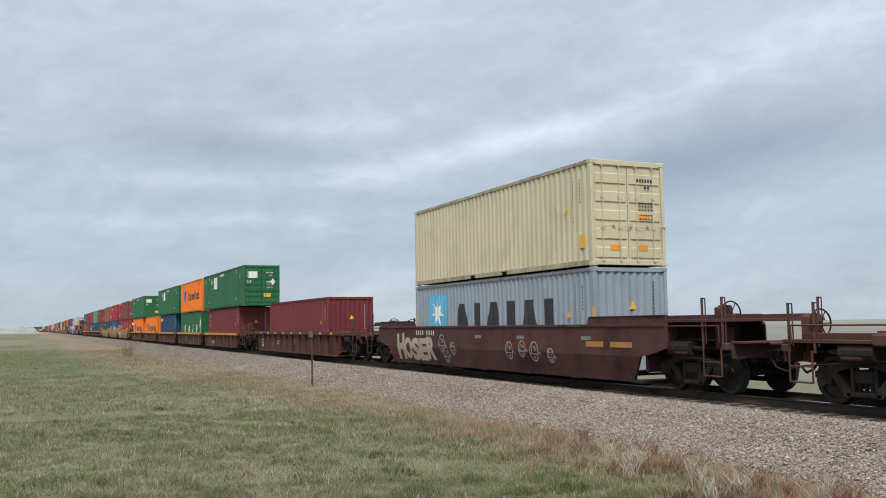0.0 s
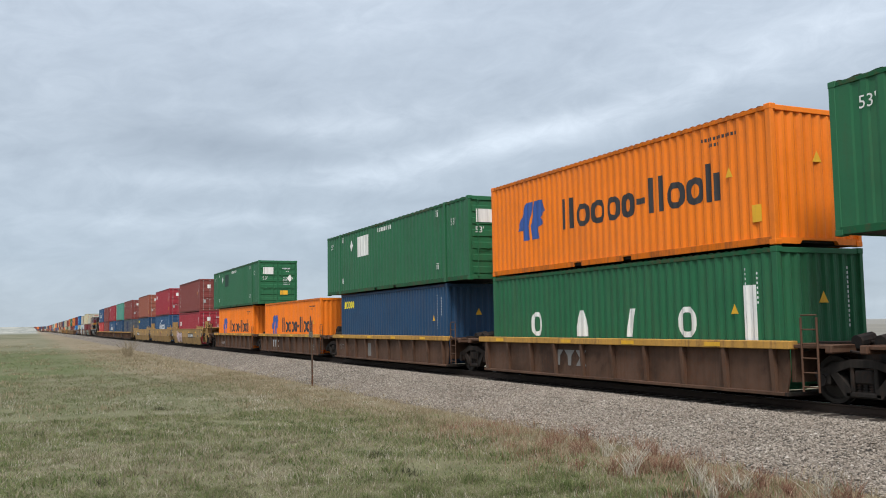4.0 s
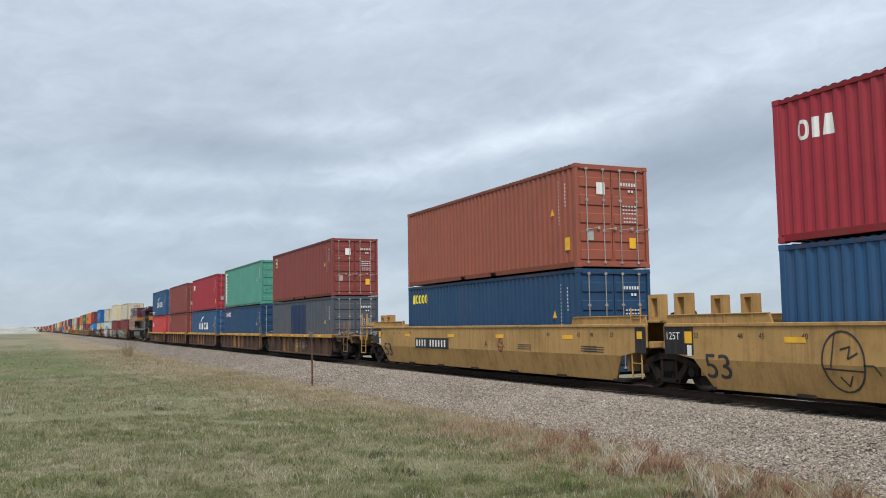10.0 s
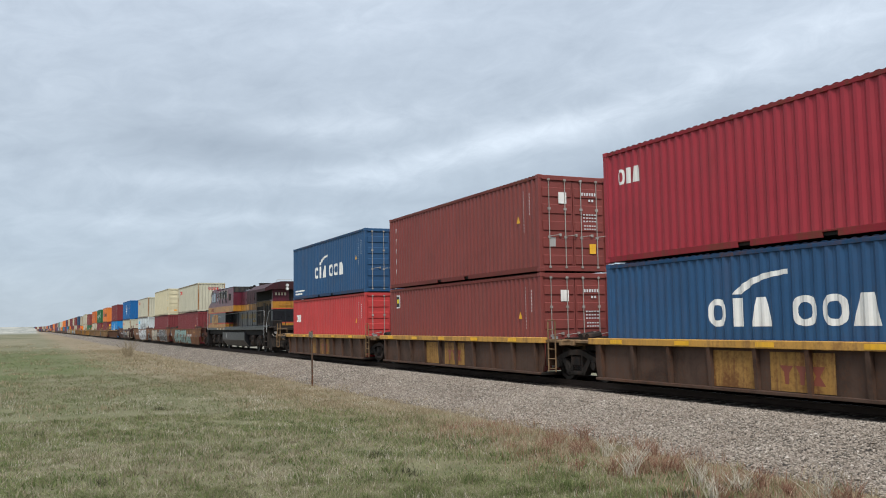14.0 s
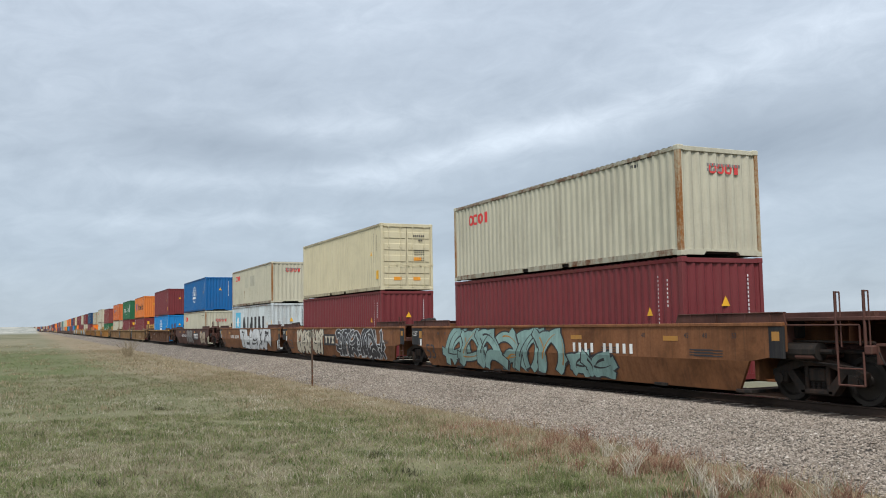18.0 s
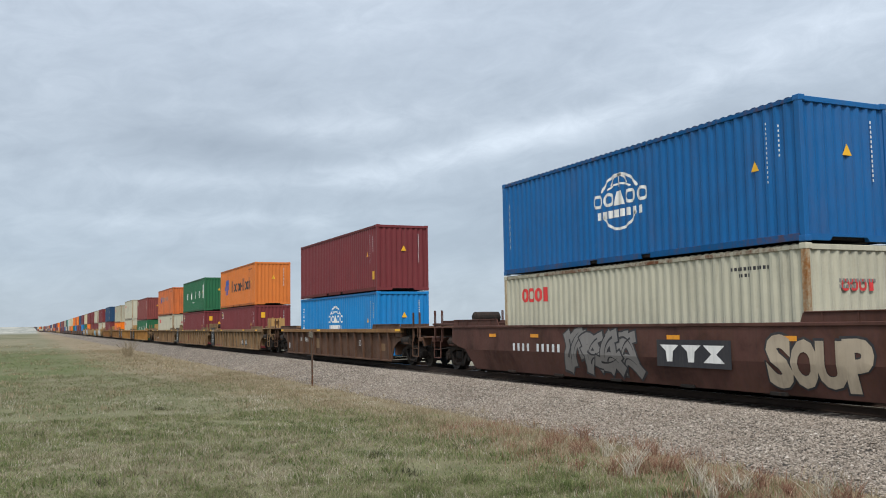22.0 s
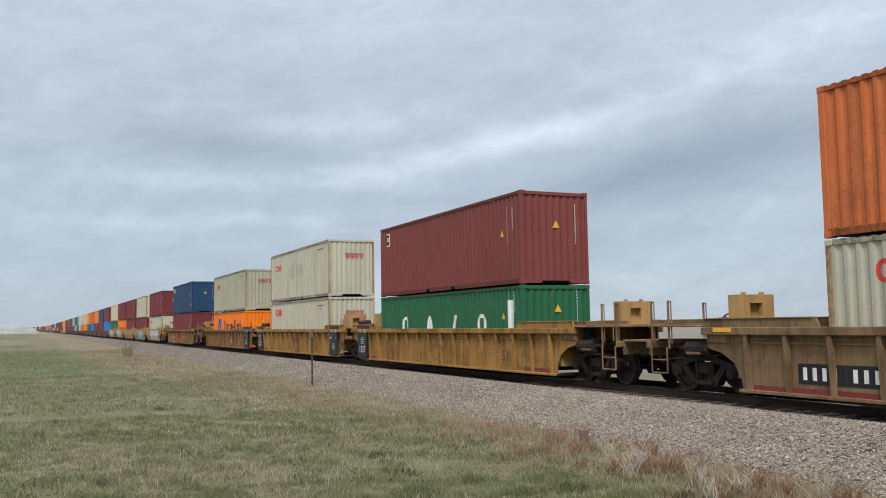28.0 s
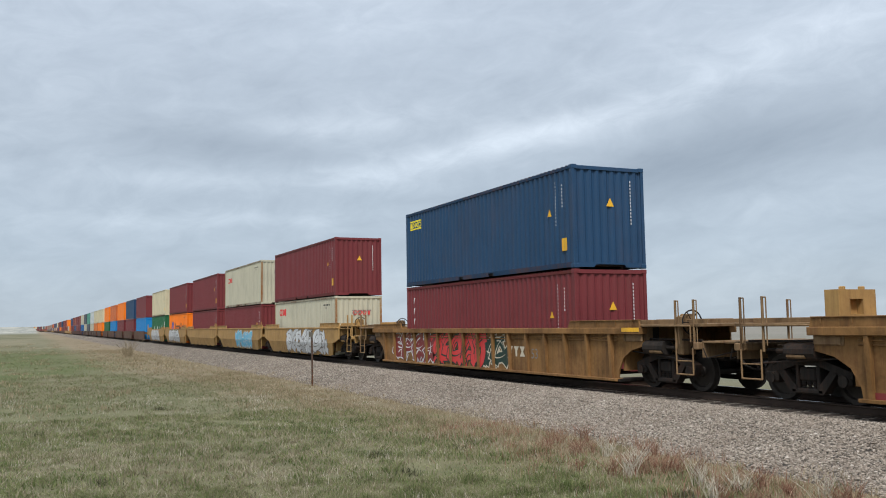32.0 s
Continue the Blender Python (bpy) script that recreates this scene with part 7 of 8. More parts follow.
    add("rear_coupler", G().cbox(-11.5, -10.9, -0.12, 0.12, 0.78, 0.98, 0.02).cbox(-11.72, -11.4, -0.18, 0.2, 0.72, 1.02, 0.05), GRIME)
    add("rear_pilot", G().prism([(-10.5, 0.9), (-11.0, 0.9), (-11.05, 0.4), (-10.85, 0.18), (-10.5, 0.24)], -1.42, 1.42), under)
    # three-axle trucks
    for tx in (6.84, -7.24):
        t = piece("truck", cached("engine_bolster", lambda: G().cbox(-2.3, 2.3, -0.7, 0.7, 0.55, 0.95, 0.04).mesh("truck", under)), loco, "dusty three-axle truck", at=pose(tx, 0, 0))

        def sideframe():
            g = G()
            y0, y1 = -1.22, -1.02
            top = [(-2.55, 0.98), (-2.2, 1.08), (-1.5, 1.04), (-1.0, 0.86), (-0.55, 0.98), (0.55, 0.98), (1.0, 0.86), (1.5, 1.04), (2.2, 1.08), (2.55, 0.98)]
            bot = [(2.5, 0.80), (2.1, 0.66), (1.55, 0.58), (1.0, 0.42), (0.5, 0.60), (-0.5, 0.60), (-1.0, 0.42), (-1.55, 0.58), (-2.1, 0.66), (-2.5, 0.80)]
            g.prism(top + bot, y0, y1)
            for ax in (-2.0, 0.0, 2.0):
                g.cbox(ax - 0.24, ax + 0.24, y0 - 0.04, y1 + 0.02, 0.34, 0.74, 0.04)
                g.cyl((ax, y0 - 0.10, 0.53), (ax, y1, 0.53), 0.16, 12)
                g.cyl((ax - 0.32, y0 + 0.06, 0.45), (ax - 0.32, y0 + 0.06, 0.75), 0.07, 8).cyl((ax + 0.32, y0 + 0.06, 0.45), (ax + 0.32, y0 + 0.06, 0.75), 0.07, 8)
            g.cyl((-1.35, y0 - 0.12, 0.98), (-0.75, y0 - 0.12, 0.98), 0.11, 10).cyl((1.35, y0 - 0.12, 0.98), (0.75, y0 - 0.12, 0.98), 0.11, 10)
            g.tube([(-1.0, y0 - 0.08, 0.9), (-1.15, y0 - 0.06, 0.4)], 0.04, 6).tube([(1.0, y0 - 0.08, 0.9), (1.15, y0 - 0.06, 0.4)], 0.04, 6)
            g.cbox(-2.75, -2.45, y0 - 0.05, y1, 0.72, 1.04, 0.04).cbox(2.45, 2.75, y0 - 0.05, y1, 0.72, 1.04, 0.04)
            return g.mesh("side_frame", TRUCK_IRON)
        sf = cached("engine_sideframe", sideframe)
        piece("side_frame", sf, t)
        piece("side_frame", sf, t, at=pose(0, 0, 0, 0, 0, 180))
        for ax in (-2.0, 0.0, 2.0):
            wheelset(t, ax, u + tx, 0.533, 0.533)
    on_train(loco, u)


locomotive(-300.2)


# ---- beside the line ----
def marker_post():
    x, y = -34.95, 10.2
    z = land(x, y)
    post = thing("marker_post", "rusty steel post with a small blank grey plate, beside the ballast", "marker post")
    rust = paint("rusty_post", (0.085, 0.066, 0.052), 0.8, 0.4, 0.4)
    piece("post", G().cbox(-0.035, 0.035, -0.03, 0.03, -0.2, 2.20, 0.008).mesh("post", rust), post)
    piece("plate", G().cbox(-0.26, 0.26, -0.052, -0.034, 1.93, 2.16, 0.004).mesh("plate", paint("weathered_plate", (0.16, 0.15, 0.12), 0.6, 0.5, 0.3)), post, "weathered back of a small plate")
    for s in (-1, 1):
        piece("bolt", cached("postbolt", lambda: G().cyl((0, -0.066, 0), (0, -0.05, 0), 0.014, 6).mesh("bolt", PALE_STEEL)), post, at=pose(0, 0, 2.045 + s * 0.07))
    post.matrix_basis = pose(x, y, z, 1.2, 2.4, 0)


marker_post()


def shrub(x, y, size, seed, material, label, leafy=0):
    """Thin bare stems fanning from one foot."""
    rng = random.Random(seed)
    ob = thing("shrub", label, "shrub", "weeds beside the track")
    g = G()
    for i in range(26):
        a, l = rng.uniform(0, 6.28), size * rng.uniform(0.5, 1.0)
        lean = rng.uniform(0.05, 0.85)
        p0 = Vector((rng.uniform(-0.2, 0.2) * size, rng.uniform(-0.2, 0.2) * size, -0.03))
        p1 = p0 + Vector((math.cos(a) * lean * l * 0.4, math.sin(a) * lean * l * 0.4, l * 0.5))
        p2 = p1 + Vector((math.cos(a) * lean * l * 0.7, math.sin(a) * lean * l * 0.7, l * 0.45))
        r = 0.0085 * size
        g.cyl(p0, p1, r * 1.4, 4, r).cyl(p1, p2, r, 4, r * 0.4)
        for k in range(3):
            q = p1.lerp(p2, rng.random())
            b = rng.uniform(0, 6.28)
            g.cyl(q, q + Vector((math.cos(b) * 0.12, math.sin(b) * 0.12, 0.12)) * size, r * 0.6, 3, r * 0.3)
    piece("brushwood", g.mesh("brushwood", material), ob)["kind"] = "stuff"
    ob.matrix_basis = pose(x, y, land(x, y))


shrub(-80.9, 7.35, 1.7, 3, STRAW_BLADE, "bare twiggy bush at the foot of the bank")
shrub(-82.4, 7.6, 1.4, 8, STRAW_BLADE, "bare twiggy bush at the foot of the bank")
weed_rng = random.Random(77)
for i in range(34):
    wx = weed_rng.uniform(-15.5, -7.2)
    shrub(wx, 9.1 + weed_rng.gauss(0, 0.55) - 0.09 * (wx + 15.5) * weed_rng.random(), weed_rng.uniform(0.24, 0.46), 100 + i, RED_STEM, "thin reddish dead weed beside the ballast")
for wx, wy in ((-10.3, 8.72), (-11.4, 8.3), (-9.2, 8.0), (-12.2, 9.0), (-9.7, 8.9), (-8.6, 9.3), (-13.4, 9.3)):
    shrub(wx, wy, 0.45, int(-wx * 10), PALE_STEM, "bleached dry weed stalk beside the ballast")


# ---- the train, from the car that is leaving to the far tail ----
SIDE = 0.2          # floor of the wells
UP = 3.13           # foot of an upper container


def stack(u, lower=None, upper=None, near=True):
    """Containers with their middle at u; each (colour, lead end, marks, length)."""
    if lower:
        tall = lower[4] if len(lower) > 4 else 2.896
        container(lower[0], u, SIDE, lower[1], lower[2] if len(lower) > 2 else (), lower[3] if len(lower) > 3 else 12.192, near, "a well car", tall)
    if upper:
        container(upper[0], u, UP - 2.896 + tall, upper[1], upper[2] if len(upper) > 2 else (), upper[3] if len(upper) > 3 else 12.192, near, "another container", upper[4] if len(upper) > 4 else 2.896)


D53 = 16.154
F40, LOW = 12.192, 2.591
SMOOTH_TAN = "tan smooth-sided well car with a creased side"
SMOOTH_OX = "rusty brown smooth-sided well car with spray-painted sides"
RIBBED = "brown ribbed well car with a worn yellow top sill"
DEEP = "deep-sided ochre well car with upright ribs"


def build_train():
    gear_ends = lambda lead, rear, seed: ((platform_gear(1, seed),) if lead == "coupler" else (joint_gear(1),)) + ((platform_gear(-1, seed + 1),) if rear == "coupler" else (joint_gear(-1),))
    # a car whose rear end shows at the start
    well_car(-1.9, "mid", "rustred", "coupler", "coupler", 53, label="rusty red-brown well car, its end platform bare", extras=(brake_wheel(-1, 0.9, 0.4),) + gear_ends("coupler", "coupler", 1))
    stack(-1.9, ("maroon", "wall"))
    # dark brown single well
    well_car(-26.0, "smooth", "plum", "coupler", "coupler", 53, label="dark brown smooth-sided well car with painted tags",
             extras=(brake_wheel(1, 1.0, 0.62, -0.9), brake_wheel(-1, 1.0, 0.45, 0.6), sprayed_word("HOSER", -7.28, 0.27, -3.65, 1.34, "sandspray", "ink", 3), side_bars(-5.35, 1.23, 1.75, 0.17, 9, "bone", None, 1.526), doodle(-3.05, 0.95, 0.30, "palemark"), doodle(-2.75, 0.55, 0.26, "palemark"), doodle(-2.15, 0.78, 0.22, "palemark"),
                     patches([(1.5, 0.86, 4.4, 1.36)], "plumshade", 1.524, "painted_out_patch"), doodle(1.9, 0.80, 0.26, "palemark"), doodle(2.7, 0.86, 0.24, "palemark"), doodle(3.4, 0.80, 0.28, "palemark"), doodle(4.3, 0.70, 0.20, "palemark"), side_text("53", -8.2, 0.50, 0.5, "rustmark", 1.50), reflectors((5.9, -0.4, 2.4), 1.15, "fadedgrey"), patches([(6.1, 0.98, 6.9, 1.12), (7.2, 0.98, 8.1, 1.12)], "dullamber", 1.526, "yellow_panel")) + gear_ends("coupler", "coupler", 3))
    stack(-26.0, ("grey", "wall", ("wordmark_ink",)), ("cream", "doors"))
    # single low car
    well_car(-49.65, "mid", "oxide", "coupler", "coupler", 53, label="red-brown ribbed well car with yellow reflectors",
             extras=(ribbed_stencils((("53", -7.6, 0.42, 0.62, "chalk"), ("8119", -4.9, 0.52, 0.30, "fadedgrey"))), side_bars(-3.55, 0.72, 0.75, 0.07, 6, "chalk", None, 1.388), side_bars(-3.55, 0.58, 0.75, 0.07, 6, "chalk", None, 1.388), side_bars(-1.75, 0.72, 0.5, 0.07, 4, "chalk", None, 1.388), side_bars(-1.75, 0.58, 0.5, 0.07, 4, "chalk", None, 1.388), sign_frame(0.15, 0.62), reflectors([-7.4 + 1.85 * i for i in range(9)], 1.21, "yellow", 1.524, 0.34, 0.09), brake_wheel(1, 1.0, 0.5, 0.5), brackets(-1, ((0.5, -0.6), (1.3, 0.4)))) + gear_ends("coupler", "coupler", 5))
    stack(-49.65, ("maroon", "wall"))
    # five-unit ribbed car
    us = [-71.29, -87.0, -102.72, -118.4, -134.07]
    loads = [(("maroon", "wall", ("white_down_low",)), ("forest", "doors", ("domestic_white",), D53)),
             (("green", "wall", ("spaced_low",)), ("orange", "wall", ("wordmark_black",))),
             (("navy", "wall", ("corner_yellow",)), ("forest", "doors", ("domestic_white",), D53)),
             (("orange", "wall", ("wordmark_black",)), None),
             (("orange", "wall", ("wordmark_black",)), ("forest", "doors", ("domestic_green",), D53))]
    own = [(side_bars(-3.6, 0.36, 1.7, 0.22, 9, "white", None, 1.388), brake_wheel(1, 0.95, 0.55, -0.95)), (side_bars(-2.2, 0.45, 1.7, 0.42, 3, "fadedgrey", None, 1.388),), (ribbed_stencils((("125T", -5.9, 0.55, 0.30, "fadedgrey"),), 1.388), patches([(-1.9, 0.3, -1.5, 0.85)], "fadedgrey", 1.388)),
           (side_bars(-3.4, 0.42, 1.6, 0.42, 3, "chalk", None, 1.388), patches([(5.0, 0.62, 5.5, 0.66), (5.0, 0.54, 5.5, 0.58), (5.0, 0.46, 5.4, 0.50), (5.1, 0.38, 5.5, 0.42)], "fadedgrey", 1.388), tank(1, 0.5)), (side_bars(-3.9, 0.40, 1.0, 0.2, 6, "chalk", None, 1.388), tank(-1, 0.8, -0.2, 0.2, 0.9))]
    for i, (u, (lo, hi)) in enumerate(zip(us, loads)):
        le, re = "coupler" if i == 0 else "joint", "coupler" if i == 4 else "joint_truck"
        well_car(u, "ribbed", "umber", le, re, 40, label=RIBBED, sill="sill", extras=own[i] + (reflectors((-5.4, -1.6, 1.2, 4.2), 1.07, "yellow", 1.524, 0.5, 0.09),) + gear_ends(le, re, 10 + i))
        stack(u, lo, hi)
    # three-unit tan car
    us = [-155.69, -175.24, -194.70]
    loads = [(("crimson", "doors", ("corner_white_low",)), ("brown", "doors", ("white_down",))),
             (("blue", "doors", ("wordmark_white_low",)), ("crimson", "doors", ("corner_white",))),
             (("navy", "doors", ("corner_yellow",)), ("rusty", "doors"))]
    plate = side_bars(1.7, 0.82, 2.75, 0.24, 11, "white", "black", 1.527)
    own = [(sprayed_word("HITOP", -5.5, 0.26, -2.2, 1.34, "pink", "ink", 4), smooth_stencils("B"), plate, doodle(5.15, 0.92, 0.52), brake_wheel(1, 0.75, 0.65, -1.2), brackets(1, ((0.85, -1.1),), None, 0.55), brackets(-1, ((0.35, -1.1), (0.95, -1.1), (0.7, 1.1)), None, 0.63)),
           (smooth_stencils("C"), side_bars(0.4, 0.72, 1.75, 0.46, 3, "rustmark", None, 1.53), doodle(-4.4, 0.84, 0.55), brackets(-1, ((0.8, -1.1), (1.0, 1.1)), None, 0.63), brackets(1, ((1.15, -1.1), (0.5, -1.1), (0.7, 1.1)), None, 0.63)),
           (smooth_stencils("A"), side_bars(-4.6, 0.82, 2.75, 0.24, 11, "white", "black", 1.527), brackets(1, ((1.0, -1.1), (0.7, 1.1)), None, 0.63), brackets(-1, ((0.5, -0.9), (2.0, -0.6))), doodle(2.1, 0.95, 0.2, "crimsonmark"))]
    for i, (u, (lo, hi)) in enumerate(zip(us, loads)):
        le, re = "coupler" if i == 0 else "joint", "coupler" if i == 2 else "joint_truck"
        well_car(u, "smooth", "tan", le, re, 53, label=SMOOTH_TAN, extras=own[i] + gear_ends(le, re, 20 + i))
        stack(u, lo, hi)
    # five-unit ribbed car
    us = [-216.87, -232.25, -247.93, -263.45, -278.75]
    loads = [(("slate", "doors", ("patch",)), ("brown", "doors", ("emblem",))), (("navy", "doors", ("corner_red_white",)), ("teal", "doors", ("plate_down",))),
             (("blue", "doors", ("wordmark_white_low",)), ("crimson", "doors", ("corner_white",))), (("brown", "doors", ("emblem",)), ("brown", "doors", ("white_down",))),
             (("red", "doors", ("corner_white_low",)), ("blue", "doors", ("wordmark_white_high",)))]
    for i, (u, (lo, hi)) in enumerate(zip(us, loads)):
        le, re = "coupler" if i == 0 else "joint", "coupler" if i == 4 else "joint_truck"
        word = (side_bars(-0.1, 0.36, 1.15, 0.36, 3, "rustmark", None, 1.388), patches([(-0.35, 0.22, 1.25, 0.98), (-2.0, 0.22, -0.75, 0.98)], "fadedochre", 1.388)) if i else (patches([(-2.9, 0.22, -1.7, 0.92), (-0.2, 0.22, 0.9, 0.92)], "fadedochre", 1.386), sprayed_shapes(-0.1, 0.45, 0.8, 0.75, 3, "palemark", "fadedochre", 9, 1.388, None, 0.3, 0.08), sprayed_shapes(1.2, 0.36, 2.1, 0.85, 3, "palemark", "earthshade", 10, 1.388, None, 0.3, 0.08))
        well_car(u, "ribbed", "earth", le, re, 40, label=RIBBED, sill="sill", gear="dun", extras=word + (reflectors((-5.6, -3.1, -0.6, 2.0, 4.6), 1.07, "yellow", 1.524, 0.5, 0.10),) + gear_ends(le, re, 30 + i))
        stack(u, lo, hi)
    # the locomotive runs between these; then a three-unit brown car
    us = [-323.75, -343.32, -362.74]
    loads = [(("maroon", "wall"), ("ivory", "wall", ("red_small",), F40, LOW)), (("maroon", "wall"), ("cream", "doors")), (("silver", "wall", ("wordmark_ink",)), ("ivory", "wall", ("red_small", "stains"), F40, LOW))]
    own = [(sprayed_shapes(-6.2, 0.2, 1.4, 1.47, 6, "mint", "ink", 12, None, "dullamber", 0.7, 0.20), sprayed_shapes(1.6, 0.2, 3.4, 0.75, 2, "mint", "ink", 13), side_bars(1.9, 0.84, 2.8, 0.24, 10, "white", None, 1.53)),
           (sprayed_shapes(-6.1, 0.2, -1.6, 1.46, 6, "bone", "ink", 15), side_bars(-1.1, 0.78, 1.6, 0.34, 3, "bone", "black", 1.53), sprayed_shapes(0.9, 0.22, 6.9, 1.47, 7, "ink", "chalk", 16, None, "chalk", 0.7)),
           (side_bars(-5.0, 0.84, 2.9, 0.22, 10, "white", None, 1.53), sprayed_shapes(-1.6, 0.2, 6.9, 1.46, 5, "chalk", "ink", 18, None, None, 0.4, 0.44), brake_wheel(-1, 1.2, 0.6, 0.4), tank(-1, 0.7, -0.2, 0.18, 0.9))]
    for i, (u, (lo, hi)) in enumerate(zip(us, loads)):
        le, re = "coupler" if i == 0 else "joint", "coupler" if i == 2 else "joint_truck"
        well_car(u, "smooth", "russet", le, re, 53, label=SMOOTH_OX, gear="oxide", extras=own[i] + (smooth_stencils("", refl="dullamber"),) + gear_ends(le, re, 40 + i))
        stack(u, lo, hi)
    well_car(-386.5, "smooth", "oxide", "coupler", "coupler", 53, label=SMOOTH_OX,
             extras=(sprayed_word("SOUP", 5.25, 0.26, 7.75, 1.40, "sandspray", "ink", 21), side_bars(1.95, 0.70, 2.2, 0.38, 3, "white", "ink", 1.53), side_bars(-5.05, 0.80, 2.8, 0.22, 10, "chalk", None, 1.53), sprayed_shapes(-2.0, 0.3, 0.9, 1.42, 4, "fadedgrey", "ink", 22),
                     reflectors((-6.6, -4.0, 2.2, 5.6), 1.2, "amber"), tank(-1, 0.8, -0.3, 0.2, 0.9), brake_wheel(1, 1.0, 0.3, 0.3)) + gear_ends("coupler", "coupler", 50))
    stack(-386.5, ("ivory", "wall", ("red_small_low",)), ("azure", "wall", ("globe",)))
    well_car(-410.2, "deep", "umber", "coupler", "coupler", 53, label="brown deep-sided well car with upright ribs", sill="sillbrown",
             extras=(side_bars(-5.5, 0.82, 1.5, 0.20, 9, "white", None, 1.388), ribbed_stencils((("53", 4.1, 0.72, 0.34, "chalk"),)), patches([(-8.0, 0.42, -7.75, 0.72)], "chalk", 1.388), patches([(-2.5, 0.5, -2.0, 1.0), (7.0, 0.55, 7.45, 0.85)], "ochreshade", 1.388), reflectors((-9.3, -2.0, 8.9), 1.37, "yellow", 1.524, 0.55, 0.09), brake_wheel(-1, 1.1, 0.35, 0.4)) + gear_ends("coupler", "coupler", 52))
    stack(-410.2, ("sky", "wall", ("globe_low",)), ("maroon", "wall"))
    us = [-433.77, -453.36, -472.96]
    loads = [(("maroon", "wall", ("emblem",)), ("amber", "wall", ("wordmark_black",))), (("maroon", "wall", ("emblem",)), ("green", "wall", ("spaced",))), (("ivory", "wall", ("red_small_low",)), ("tangerine", "wall", ("wordmark_faded",)))]
    plates = [2.3, None, -6.6]
    own = [(ribbed_stencils((("53", 0.45, 0.46, 0.52, "ink"), ("A", 1.0, 1.36, 0.12, "ink"))), brackets(-1, ((0.3, -1.1), (0.9, -1.1))), tall_box(1, 1.55, -0.7)),
           (ribbed_stencils((("53", -3.0, 0.46, 0.52, "ink"),)), side_bars(-1.9, 0.45, 2.6, 0.50, 3, "rustmark", None, 1.388), brackets(1, ((0.35, -1.1), (0.95, -1.1), (1.3, 0.8))), brackets(-1, ((0.5, -1.0),))),
           (ribbed_stencils((("53", 2.2, 0.46, 0.52, "ink"),)), tall_box(-1, 0.1, -0.8), brake_wheel(-1, 1.6, 0.36, 0.2))]
    for i, (u, (lo, hi)) in enumerate(zip(us, loads)):
        le, re = "coupler" if i == 0 else "joint", "coupler" if i == 2 else "joint_truck"
        ex = own[i] + (reflectors((-8.9, -4.4, 3.6, 7.5), 1.37, "yellow", 1.524, 0.55, 0.09), patches([(-7.9, 0.2, -4.6, 0.30)], "crimsonmark", 1.389, "red_band"))
        if plates[i] is not None:
            ex += (side_bars(plates[i], 0.46, 2.3, 0.24, 10, "white", "black", 1.388),)
        if re == "joint_truck":
            ex += (dark_end(-1),)
        well_car(u, "deep", "dun", le, re, 53, label=DEEP, extras=ex + gear_ends(le, re, 60 + i))
        stack(u, lo, hi)
    us = [-496.64, -516.25, -535.78]
    loads = [(("green", "wall", ("spaced_low",), F40, LOW), ("brown", "wall", ("emblem",))), (("ivory", "wall", ("red_small_low",)), ("ivory", "wall", ("red_small", "stains"))), (("orange", "wall", ("wordmark_black",), F40, LOW), ("sage", "wall", ("red_small",)))]
    own = [(ribbed_stencils((("53", 5.0, 0.46, 0.45, "ink"),)), tall_box(1, 1.9, -0.2), dark_end(-1), tall_box(-1, 0.25, 0.0)),
           (side_bars(-1.2, 0.42, 2.3, 0.62, 3, "rustmark", None, 1.388), dark_end(-1), dark_end(1, ""), tall_box(1, 0.6, -0.8), tall_box(-1, 0.25, 0.0)),
           (ribbed_stencils((("53", 6.3, 0.46, 0.52, "ink"),)), dark_end(1, ""), tall_box(-1, 0.4, -0.9), sprayed_shapes(1.7, 0.42, 2.5, 1.05, 2, "chalk", "ochreshade", 31, 1.388, None, 0.3, 0.12), sprayed_shapes(2.9, 0.40, 3.9, 1.10, 2, "ink", "ochreshade", 32, 1.388, None, 0.3, 0.10))]
    for i, (u, (lo, hi)) in enumerate(zip(us, loads)):
        le, re = "coupler" if i == 0 else "joint", "coupler" if i == 2 else "joint_truck"
        well_car(u, "deep", "honey" if i == 2 else "ochre", le, re, 53, label=DEEP, gear="dun", extras=own[i] + (patches([(-8.0, 0.2, -6.4, 0.32), (6.4, 0.2, 8.0, 0.32)], "crimsonmark", 1.389, "red_band"),) + gear_ends(le, re, 70 + i))
        stack(u, lo, hi)
    well_car(-559.49, "deep", "honey", "coupler", "coupler", 53, label=DEEP, gear="dun",
             extras=(sprayed_shapes(-6.9, 0.28, -3.4, 1.28, 4, "crimsonmark", "chalk", 33, 1.388), sprayed_shapes(-3.3, 0.24, 0.9, 1.28, 5, "redmark", "deepgreen", 35, 1.388), sprayed_shapes(0.9, 0.26, 2.3, 1.2, 2, "deepgreen", "bone", 34, 1.388), ribbed_stencils((("53", 3.9, 0.58, 0.42, "fadedgrey"),)), side_bars(2.5, 0.62, 1.1, 0.3, 3, "bone", None, 1.388), reflectors((8.6,), 1.37, "yellow", 1.524, 0.7, 0.1),
                     brake_wheel(1, 1.25, 0.45, -1.0), brake_wheel(-1, 1.0, 0.5, 0.5)) + gear_ends("coupler", "coupler", 80))
    stack(-559.49, ("maroon", "wall", ("white_down_low",)), ("navy", "wall", ("corner_yellow_box",)))
    # smooth tan cars that stay in the distance
    us = [-580.96, -596.8, -612.3, -628.1, -643.8]
